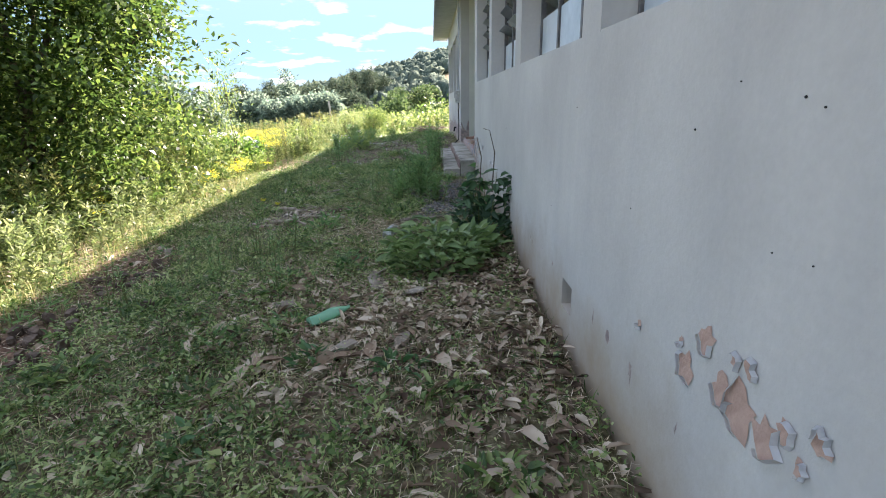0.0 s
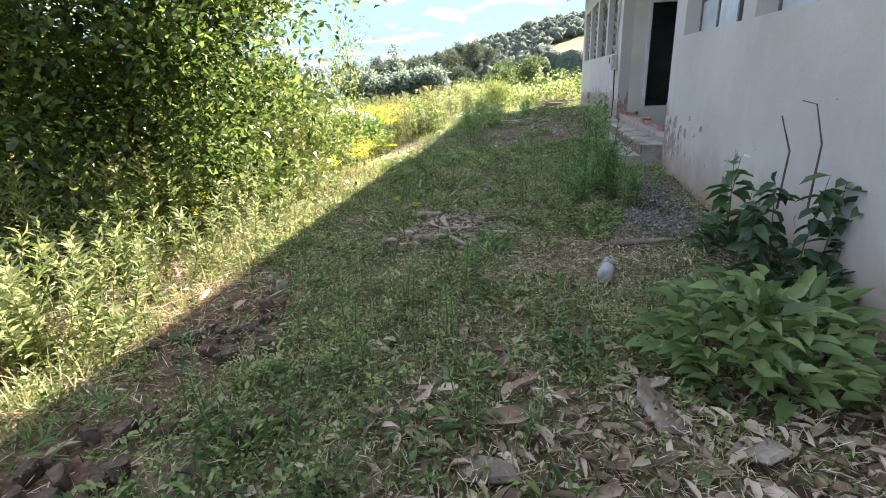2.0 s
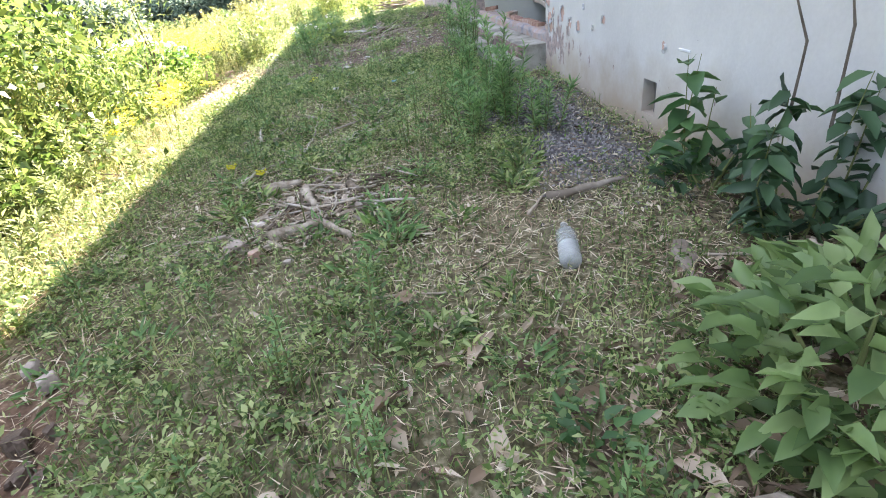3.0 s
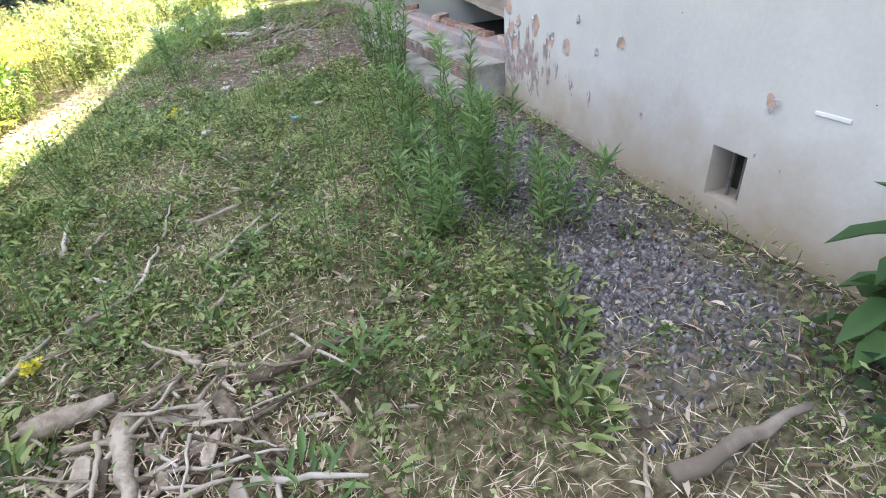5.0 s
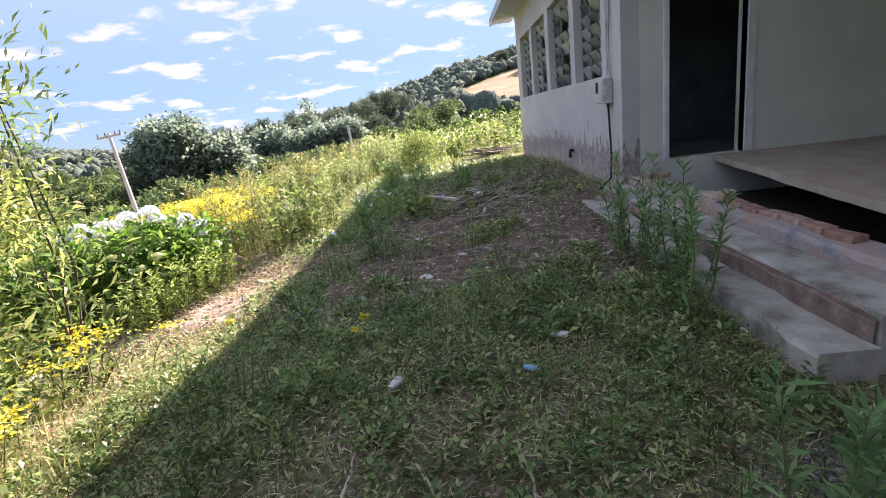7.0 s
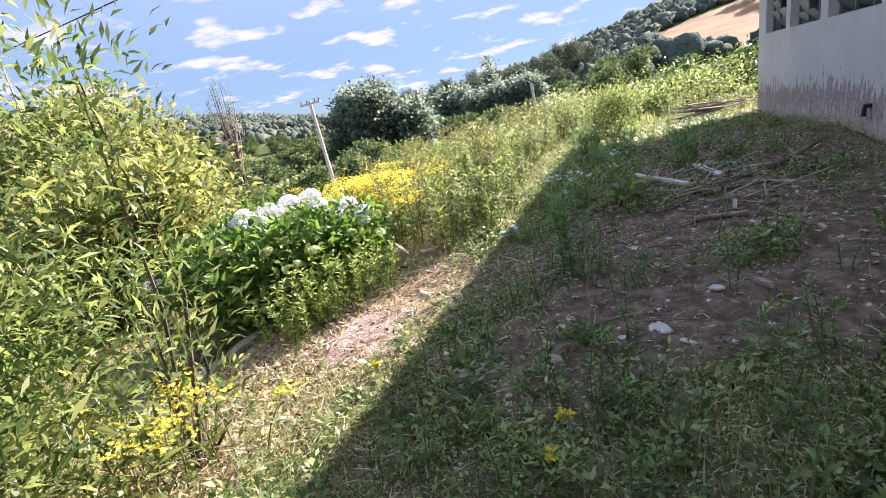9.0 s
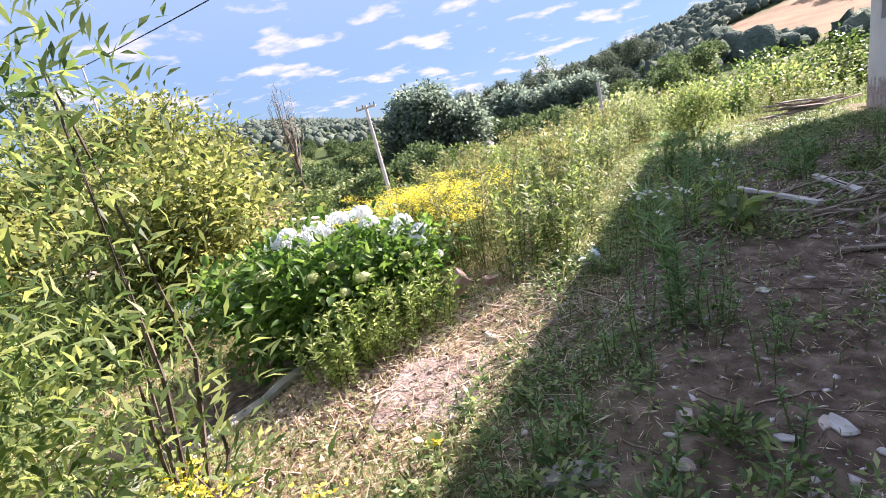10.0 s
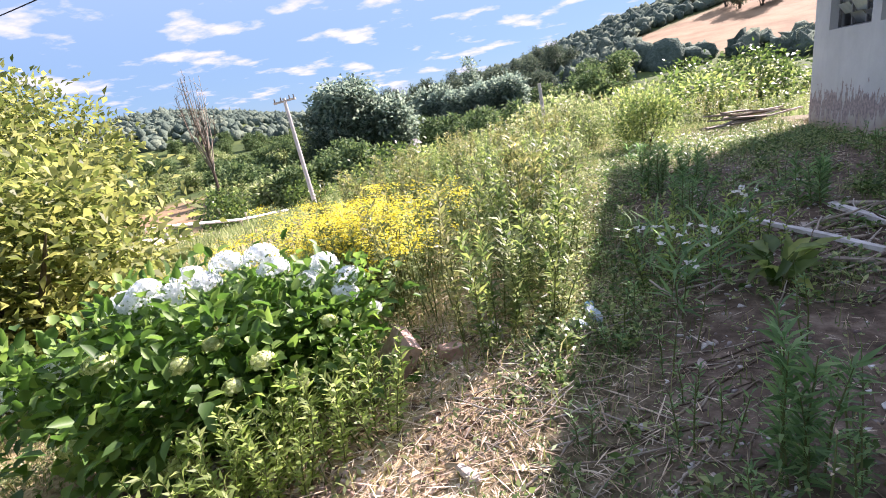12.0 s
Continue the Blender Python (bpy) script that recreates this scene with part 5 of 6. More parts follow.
lil = [stalk_plant("amaryllis", "arching plant with pale drooping blooms", "plant", 140 + k, 0.55, 3, 16, 0.28, 0.022, L_FLEABANE, spread=0.08, flower=L_WHITE, flower_n=3, flower_size=0.03, flower_spread=0.05) for k in range(2)]
spread_copies(lil, [(-3.35, 14.6), (-3.1, 15.0), (-2.9, 15.5), (-3.5, 15.3)], "pale-flowered plants by the twig heap", sb)
bg = [stalk_plant("bright_weed", "bright green leafy weed beside the hydrangea", "weed", 145 + k, 0.62, 7, 44, 0.08, 0.020, L_BRIGHT, spread=0.17) for k in range(2)]
spread_copies(bg, [(-5.55, 13.3), (-5.35, 13.6), (-5.7, 13.15), (-5.15, 13.9), (-5.4, 13.3), (-5.5, 13.05), (-5.25, 13.45), (-5.05, 13.75), (-5.65, 12.95)], "bright weeds by the hydrangea", sb)

bush("yellow_bush", "tall yellow-green sunlit bush at the end of the yard", "bush", 34, -3.2, 22.4, 0.62, 0.55, 1.3, 95, 46, 0.085, 0.03, L_SHRUB, clump_r=0.16, z0=0.0, limbs=8, trunk=0.02, fill=0.4, tilt=0.6)
bush("yellow_bush", "low yellow-green bush behind the sunny weeds", "bush", 35, -4.6, 24.0, 0.8, 0.7, 1.1, 80, 46, 0.085, 0.03, L_TALLWEED, clump_r=0.18, z0=0.0, limbs=6, trunk=0.02, fill=0.4, tilt=0.6)
dn = [stalk_plant("dandelion", "small yellow dandelion in the shaded turf", "flower", 190, 0.13, 1, 8, 0.07, 0.018, L_WEED, spread=0.01, flower=L_YELLOW, flower_n=34, flower_size=0.020, flower_spread=0.013)]
spread_copies(dn, [(-2.92, 11.56), (-2.9, 11.27), (-4.2, 12.1), (-3.05, 7.9), (-3.3, 8.05)], "dandelions in the yard", sb)
copy_thing(flb[1], pose(-3.07, 13.3, gz(-3.07, 13.3), 3, -2, 40))
for x, y in [(-3.35, 15.2), (-3.0, 15.5), (-2.7, 15.6), (-3.2, 15.9), (-3.4, 16.3)]:
    copy_thing(bg[int(y * 10) % 2], pose(x, y, gz(x, y) - 0.12, sb.uniform(-6, 6), sb.uniform(-6, 6), sb.uniform(0, 360)))
rosette("broadleaf_plant", "yellow-green broad-leaved plant by the laths", "plant", 191, -2.75, 14.95, 26, 0.24, 0.085, 0.30, L_SHRUB, droop=0.35, spread=0.10)
for k, (x, y) in enumerate([(-2.1, 6.45), (-2.1, 7.0), (-2.05, 6.6), (-1.85, 7.5), (-2.95, 7.4), (-3.1, 7.25), (-1.2, 7.2), (-1.3, 6.95)]):
    rosette("leafy_weed", "bright green feathery weed in the trampled grass", "weed", 192 + k, x, y, 46, 0.10, 0.022, 0.16 if k < 4 else 0.10, L_FLEABANE if k < 4 else L_WEED, droop=0.1, spread=0.11)

# ---- middle distance ----
mids = [bush("meadow_bush", "round sunlit bush in the meadow", "bush", 150 + k, -6, 30 + 3 * k, 1.7, 1.6, 2.0 + 0.4 * k, 60, 28, 0.28, 0.15, mtl, clump_r=0.34, z0=0.0, limbs=5) for k, mtl in enumerate((L_SHRUB, L_TALLWEED, L_TREE))]
sm = random.Random(9)
spots = [(-12.0, 36.5), (-7.2, 39), (-15.5, 37)]
while len(spots) < 46:
    d, az = sm.uniform(36, 85), sm.uniform(5, 58)
    x, y = -d * math.sin(radians(az)), d * math.cos(radians(az))
    if x < -16 and x > -30 and 18 < y < 40 and not y > 36:
        continue
    spots.append((x, y))
while len(spots) < 70:
    d, az = sm.uniform(34, 110), sm.uniform(-13, 4)
    x, y = -d * math.sin(radians(az)), d * math.cos(radians(az))
    if gz(x, y) < 0.4 + (d > 70) * 0.6:
        spots.append((x, y))
    elif sm.random() < 0.02:
        spots.append((x, y))
spread_copies(mids, spots, "bushes in the meadow", sm)
trees = [bush("valley_tree", "full leafy tree in the valley", "tree", 160 + k, -40, 80 + 6 * k, 3.4, 3.2, h, 64, 26, 0.85, 0.5, mtl, clump_r=0.6, z0=0.12, limbs=3, trunk=0.15) for k, (h, mtl) in enumerate(((7, L_FARTREE), (8.5, L_FARTREE), (6, L_TALLWEED)))]
spots = [(-40, 80), (-25, 95), (-60, 90)]
while len(spots) < 90:
    d, az = sm.uniform(85, 210), sm.uniform(3, 60)
    if (41 < az < 53 and d < 165) or (19 < az < 27 and d < 140):
        continue
    spots.append((-d * math.sin(radians(az)), d * math.cos(radians(az))))
spots += [(-d * math.sin(radians(a)), d * math.cos(radians(a))) for d, a in [(sm.uniform(150, 190), sm.uniform(0, 5)) for _ in range(10)]]
for _ in range(70):
    d, az = sm.uniform(190, 330), sm.uniform(24, 62)
    spots.append((-d * math.sin(radians(az)), d * math.cos(radians(az))))
for _ in range(60):
    d, az = sm.uniform(60, 170), sm.uniform(-15, 3)
    x, y = -d * math.sin(radians(az)), d * math.cos(radians(az))
    if (gz(x, y) + 7.5 - 2.2) / d < 0.008:
        spots.append((x, y))
spread_copies(trees, spots, "trees in the valley", sm)
pines = [bush("pine_tree", "tall dark pine standing above the valley", "tree", 170 + k, 0, 0, r, r, h, 80, 24, 1.1, 0.42, L_PINE, clump_r=0.8, z0=0.12, limbs=4, trunk=0.2, skirt=False) for k, (h, r) in enumerate(((13, 3.2), (16.5, 3.6), (10, 4.2)))]
spots = [(-75, 128), (-71, 130), (-78, 133), (-67, 127), (-72, 136), (-63.5, 131), (-68, 134), (-80.5, 131)]
spots += [(-d * math.sin(radians(a)), d * math.cos(radians(a))) for d, a in [(sm.uniform(190, 300), 6 + 0.36 * k + sm.uniform(-.8, .8)) for k in range(54)]]
spread_copies(pines, spots, "dark pines", sm)

grove = [bush("grove_tree", "tall dark rounded tree in a grove", "tree", 175 + k, 0, 0, r, r, h, 95, 24, 1.35, 0.7, L_HAZY_GROVE, clump_r=1.0, z0=0.1, limbs=4, trunk=0.3, skirt=False, fill=0.55) for k, (h, r) in enumerate(((23.5, 4.6), (17, 4.0), (13.5, 3.6)))]
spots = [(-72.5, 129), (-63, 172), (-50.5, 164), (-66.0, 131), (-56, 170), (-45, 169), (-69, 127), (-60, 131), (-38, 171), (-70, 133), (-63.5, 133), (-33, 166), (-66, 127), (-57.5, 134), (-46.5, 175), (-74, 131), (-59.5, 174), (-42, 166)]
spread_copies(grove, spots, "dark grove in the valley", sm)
bush("lone_tree", "tall hazy dark tree beyond the slope", "tree", 179, -62.5, 40, 3.2, 3.2, 13.5 - gz(-62.5, 40), 90, 26, 0.8, 0.45, L_HAZY_GROVE, clump_r=0.7, z0=0.3, limbs=6, trunk=0.3, skirt=False, fill=0.5)

# woods on the hills: many small lumpy crowns in one sheet
def woods(name, label, seed, count, ok, size, material):
    rng = np.random.default_rng(seed)
    balls = []
    for fine in (2, 1):
        ico = bmesh.new(); bmesh.ops.create_icosphere(ico, subdivisions=fine, radius=1)
        balls.append((np.array([v.co[:] for v in ico.verts]), np.array([[v.index for v in f.verts] for f in ico.faces]))); ico.free()
    az, d = rng.uniform(-24, 66, count), 175 + 480 * rng.random(count) ** 0.8
    keep = ok(az, d, rng)
    az, d = az[keep], d[keep]
    x, y = -d * np.sin(np.radians(az)), d * np.cos(np.radians(az))
    z = ground_z(x, y)
    n = len(x)
    s = rng.uniform(0.55, 1.35, n)[:, None, None] * size * rng.uniform(0.75, 1.35, (n, 1, 3))
    VV, TT, base = [], [], 0
    for (iv, it), sel in zip(balls, (d < 300, d >= 300)):
        m = int(sel.sum())
        VV.append((np.stack([x, y, z + size * 0.6], 1)[sel][:, None, :] + iv[None] * s[sel] * (1 + rng.normal(0, 0.34, (m, len(iv), 1)))).reshape(-1, 3))
        TT.append((base + np.arange(m)[:, None, None] * len(iv) + it[None]).reshape(-1, 3))
        base += m * len(iv)
    return tagged(new(name, mesh_np(name, np.concatenate(VV), None, np.concatenate(TT), material)), label, "woods", kind="stuff")


def hill_ok(az, d, rng):
    x, y = -d * np.sin(np.radians(az)), d * np.cos(np.radians(az))
    elv = np.degrees(np.arctan2(ground_z(x, y) - 2.2, d))
    field = (az < -0.6 + 0.25 * (elv - 2)) & (elv > 0.2) & (elv + 0.22 * (az + 1.5) < 2.9)
    return ~field & (rng.random(len(az)) < np.where(elv < 0.0, 0.35, 0.95)) & (d < np.where(az > 32, 650, 480)) & ((az < 26) | (d > 330))


# canopy tones lightened and turned bluish, haze painted into the colour
M_HAZY_FOREST = mat("hazy_forest_canopy", [(0.2, (0.055, 0.082, 0.066)), (0.5, (0.092, 0.122, 0.094)), (0.8, (0.15, 0.18, 0.125))], scale=0.8, detail=6, bump=1.0, bump_scale=1.2, dist=0.8, island=0.5, rough=1.0, spec=0.05)
woods("hill_woods", "dense forest covering the far hills", 200, 15000, hill_ok, 2.9, M_HAZY_FOREST)


# ---- loose things in the yard ----
def stick(x0, y0, x1, y1, r, seed, name="stick", label="dry grey stick lying on the ground", category="stick", lift=0.0, m=None, rest=0.0):
    rng = random.Random(seed)
    root_z = gz(x0, y0)
    bm = bmesh.new()
    n = 6
    pts = []
    L = math.hypot(x1 - x0, y1 - y0)
    for i in range(n + 1):
        t = i / n
        x, y = x0 + (x1 - x0) * t + rng.uniform(-1, 1) * 0.03 * L, y0 + (y1 - y0) * t + rng.uniform(-1, 1) * 0.03 * L
        pts.append((x - x0, y - y0, gz(x, y) - root_z + r * 0.8 + rest + lift * t))
    tube(bm, pts, [r * (1 - 0.5 * i / n) * rng.uniform(0.85, 1.1) for i in range(n + 1)], 7)
    ob = part(name, bm, m or M_STICK, smooth=True)
    ob.matrix_basis = pose(x0, y0, root_z)
    return tagged(ob, label, category)


def board(x0, y0, x1, y1, w, th, seed, name="plank", label="weathered grey board lying on the ground", z0=0.0, z1=0.0, m=None, category="plank"):
    rng = random.Random(seed)
    bm = bmesh.new()
    L = math.hypot(x1 - x0, y1 - y0)
    n = 6
    rings = []
    for i in range(n + 1):
        x = L * i / n
        j = [rng.uniform(-0.004, 0.004) for _ in range(4)]
        rings.append([bm.verts.new(c) for c in ((x, -w / 2 + j[0], 0), (x, w / 2 + j[1], 0), (x, w / 2 + j[1], th + j[2]), (x, -w / 2 + j[0], th + j[3]))])
    for a, b in zip(rings, rings[1:]):
        for k in range(4):
            bm.faces.new((a[k], b[k], b[(k + 1) % 4], a[(k + 1) % 4]))
    bm.faces.new(rings[0]); bm.faces.new(rings[-1][::-1])
    ob = part(name, bm, m or M_WOOD)
    za, zb = gz(x0, y0) + 0.004 + z0, gz(x1, y1) + 0.004 + z1
    ob.matrix_basis = pose(x0, y0, za, rng.uniform(-6, 6), -math.degrees(math.atan2(zb - za, L)), math.degrees(math.atan2(y1 - y0, x1 - x0)))
    return tagged(ob, label, category)


def chip(x, y, sx, sy, h, seed, m, name, label, category, lift=0.0, tilt=8):
    """A flat irregular flake or stone."""
    rng = random.Random(seed)
    bm = bmesh.new()
    n = 7
    rings = []
    for s, z in ((0.92, 0), (1.0, h * 0.5), (0.85, h)):
        rings.append([])
        rr = random.Random(seed + 1)
        for k in range(n):
            q = rr.uniform(0.55, 1.15) * s
            a = 2 * math.pi * k / n
            rings[-1].append(bm.verts.new((math.cos(a) * sx * q / 2, math.sin(a) * sy * q / 2, z + rng.uniform(-0.1, 0.1) * h)))
    for a, b in zip(rings, rings[1:]):
        for k in range(n):
            bm.faces.new((a[k], a[(k + 1) % n], b[(k + 1) % n], b[k]))
    bm.faces.new(rings[0][::-1]); bm.faces.new(rings[-1])
    ob = part(name, bm, m)
    ob.matrix_basis = pose(x, y, gz(x, y) + 0.002 + lift, rng.uniform(-tilt, tilt), rng.uniform(-tilt, tilt), rng.uniform(0, 360))
    return tagged(ob, label, category)


def lathe(bm, prof, sides=20, squash=1.0):
    rings = [[bm.verts.new((z, math.cos(k * 2 * math.pi / sides) * r, math.sin(k * 2 * math.pi / sides) * r * squash)) for k in range(sides)] for z, r in prof]
    for a, b in zip(rings, rings[1:]):
        for k in range(sides):
            bm.faces.new((a[k], a[(k + 1) % sides], b[(k + 1) % sides], b[k]))
    bm.faces.new(rings[0]); bm.faces.new(rings[-1][::-1])


def bottle(x, y, turn, m, label, L, R, squash, tilt, capped):
    root = tagged(empty("plastic_bottle", (x, y, gz(x, y) + R * squash + 0.02), turn), label, "bottle")
    root.matrix_basis = pose(x, y, gz(x, y) + R * squash + 0.025, 0, tilt, turn)
    bm = bmesh.new()
    prof = [(0, R * 0.75), (0.01, R * 0.95), (0.03, R)]
    for k in range(8):
        t = 0.05 + (L * 0.62 - 0.05) * k / 7
        prof += [(t, R * (0.97 if k % 2 else 1.0))]
    prof += [(L * 0.72, R * 0.92), (L * 0.82, R * 0.62), (L * 0.9, R * 0.34), (L * 0.94, R * 0.28), (L * 0.975, R * 0.28)]
    lathe(bm, prof, 20, squash)
    for v in bm.verts:
        v.co += Vector((0, 0, 0.006 * math.sin(v.co.x * 40 + v.co.y * 30))) * (1 - squash)
    child(part("body", bm, m, smooth=True), root)
    if capped:
        bm = bmesh.new()
        lathe(bm, [(0.012, R * 0.7), (0.03, R * 0.93), (L * 0.34, R * 0.93), (L * 0.40, R * 0.8)], 20, squash * 0.98)
        child(part("contents", bm, M_PLASTIC, smooth=True), root, "milky white contents")
        bm = bmesh.new()
        lathe(bm, [(L * 0.965, R * 0.33), (L, R * 0.33)], 16)
        child(part("cap", bm, M_PLASTIC), root, "screw cap")
    return root


M_CLOD = mat("earth_clod", [(0.3, (0.05, 0.036, 0.028)), (0.5, (0.105, 0.076, 0.058)), (0.75, (0.21, 0.16, 0.13))], scale=14, bump=0.9, bump_scale=40, dist=0.02)
bottle(-1.63, 3.80, 36, M_GREENPET, "crushed green plastic bottle among dry leaves", 0.31, 0.062, 0.42, -8, False)
bottle(-1.30, 5.925, 76, M_CLEARPET, "clear plastic bottle half full, lying in dry grass", 0.34, 0.052, 1.0, -3, True)
stick(-1.16, 6.66, -0.70, 6.70, 0.029, 1, "branch", "short thick grey branch on the ground", "branch", 0.02, M_WOOD, 0.03)
stick(-1.32, 6.55, -1.15, 6.80, 0.012, 2)
rr = random.Random(77)
# twigs near the wall and on the litter
for k in range(46):
    x, y, a, L = rr.uniform(-2.4, -0.25), rr.uniform(2.0, 6.8), rr.uniform(0, 6.28), rr.uniform(0.15, 0.6)
    x1, y1 = x + math.cos(a) * L, y + math.sin(a) * L
    if x1 < -0.06 and x1 > -3:
        stick(x, y, x1, y1, rr.uniform(0.003, 0.009), 300 + k, "twig", "thin dry twig among fallen leaves", "twig")
for k in range(16):
    x, y, a, L = rr.gauss(-4.25, 0.2), rr.gauss(9.2, 0.4), rr.uniform(0, 6.28), rr.uniform(0.3, 0.8)
    stick(x, y, x + math.cos(a) * L, y + math.sin(a) * L, rr.uniform(0.003, 0.007), 1300 + k, "twig", "thin dry stem tangled on the bank", "twig", rr.uniform(0, 0.25))
# pale dead roots and wood around the middle of the yard
for k in range(70):
    x, y, a, L = rr.gauss(-2.58, 0.27), rr.gauss(7.27, 0.26), rr.uniform(0, 6.28), rr.uniform(0.1, 0.42)
    stick(x, y, x + math.cos(a) * L, y + math.sin(a) * L, rr.uniform(0.005, 0.013), 400 + k, "stick", "pale dry stick in a trampled heap", "stick", rr.uniform(0, 0.05), M_WOOD if k % 4 == 0 else M_STICK, rr.uniform(0.025, 0.05))
for k, (x0, y0, x1, y1, r) in enumerate([(-2.95, 7.55, -2.7, 7.62, 0.05), (-2.66, 7.5, -2.56, 7.12, 0.042), (-2.36, 7.5, -2.26, 7.3, 0.035), (-2.25, 7.55, -1.85, 7.62, 0.03), (-2.75, 7.2, -2.15, 7.38, 0.018), (-2.8, 6.75, -2.5, 6.85, 0.045), (-2.55, 6.95, -2.3, 6.6, 0.03)]):
    stick(x0, y0, x1, y1, r, 470 + k, "log", "short pale dead log with peeling bark", "log", 0.02, M_STICK, 0.015)
for k, (x, y, s) in enumerate([(-3.0, 6.75, 0.16), (-2.85, 6.6, 0.12), (-2.9, 7.0, 0.13)]):
    chip(x, y, s, s * 0.6, 0.06, 420 + k, M_BRICK if k == 1 else M_STONE, "stone", "pale lump of rubble in the grass", "stone")
for x0, y0, x1, y1, r in ((-2.45, 9.6, -2.1, 9.95, 0.012), (-3.0, 9.0, -2.65, 9.35, 0.015), (-1.75, 7.85, -1.5, 7.8, 0.02), (-2.75, 8.0, -2.95, 7.6, 0.02), (-0.75, 9.6, -0.3, 9.55, 0.012), (-0.85, 9.75, -0.35, 9.72, 0.01)):
    stick(x0, y0, x1, y1, r, int(-x0 * 1000))
for k in range(110):
    lower = k % 2
    x, y = (rr.gauss(-2.72, 0.26), rr.gauss(6.86, 0.16)) if lower else (rr.gauss(-2.42, 0.22), rr.gauss(7.32, 0.22))
    L = rr.uniform(0.05, 0.17)
    chip(x, y, L, L * rr.uniform(0.18, 0.5), rr.uniform(0.008, 0.022), 2000 + k, M_STICK if k % 3 else M_WOOD, "bark_chip", "dry greyish bark chip in a trampled heap", "bark", rr.uniform(0.01, 0.05), 24)
for k in range(60):
    x, y, L = rr.uniform(-3.4, -1.2), rr.uniform(7.2, 10.0), rr.uniform(0.05, 0.15)
    chip(x, y, L, L * rr.uniform(0.1, 0.3), rr.uniform(0.006, 0.014), 2200 + k, M_WOOD, "bark_chip", "pale dry splinter in the weeds", "bark", rr.uniform(0.03, 0.06), 20)
for k in range(22):
    x, y, a, L = rr.uniform(-3.4, -1.7), rr.uniform(7.6, 9.8), rr.uniform(0, 3.14), rr.uniform(0.2, 0.5)
    stick(x, y, x + math.cos(a) * L, y + math.sin(a) * L, rr.uniform(0.007, 0.016), 2600 + k, "stick", "pale dry stick lying in the weeds", "stick", rr.uniform(0.0, 0.04), M_WOOD, 0.04)
# dry broken leaves and chips (each one apart)
for k in range(60):
    x, y = rr.uniform(-2.6, -0.2), rr.uniform(2.2, 6.2)
    if rr.random() < float(m_litter(x, y)) + 0.15:
        rng = np.random.default_rng(500 + k)
        a = rr.uniform(0, 6.28)
        V, F = leaves(rng, np.zeros((1, 3)), np.array([[math.cos(a), math.sin(a), 0.15]]), rr.uniform(0.13, 0.26), rr.uniform(0.05, 0.10), True, fold=0.3, droop=0.18)
        ob = new("dead_leaf", mesh_np("dead_leaf", V, F[0], F[1], L_LITTER))
        ob.matrix_basis = pose(x, y, gz(x, y) + 0.035)
        tagged(ob, "large curled dead leaf on the ground", "leaf", group="large dead leaves")
# pale crumpled sheet of bark and paper among the leaves
for k, (x, y, sx, sy, lab) in enumerate([(-1.25, 4.55, 0.42, 0.16, "pale curled sheet of bark"), (-0.95, 4.35, 0.30, 0.16, "grey curled sheet of bark"), (-1.9, 4.15, 0.3, 0.16, "pale crumpled paper scrap"), (-1.0, 3.55, 0.22, 0.12, "pale crumpled paper scrap"), (-1.35, 3.5, 0.2, 0.1, "pale torn bark scrap"), (-0.75, 5.9, 0.35, 0.13, "pale curled bark strip")]):
    chip(x, y, sx, sy, 0.03, 520 + k, M_WOOD, "bark_scrap", lab + " among fallen leaves", "debris", 0.02, 16)
chip(-1.25, 4.7, 0.12, 0.2, 0.015, 530, M_WOOD, "metal_scrap", "bent grey scrap leaning on the litter", "debris", 0.06, 55)
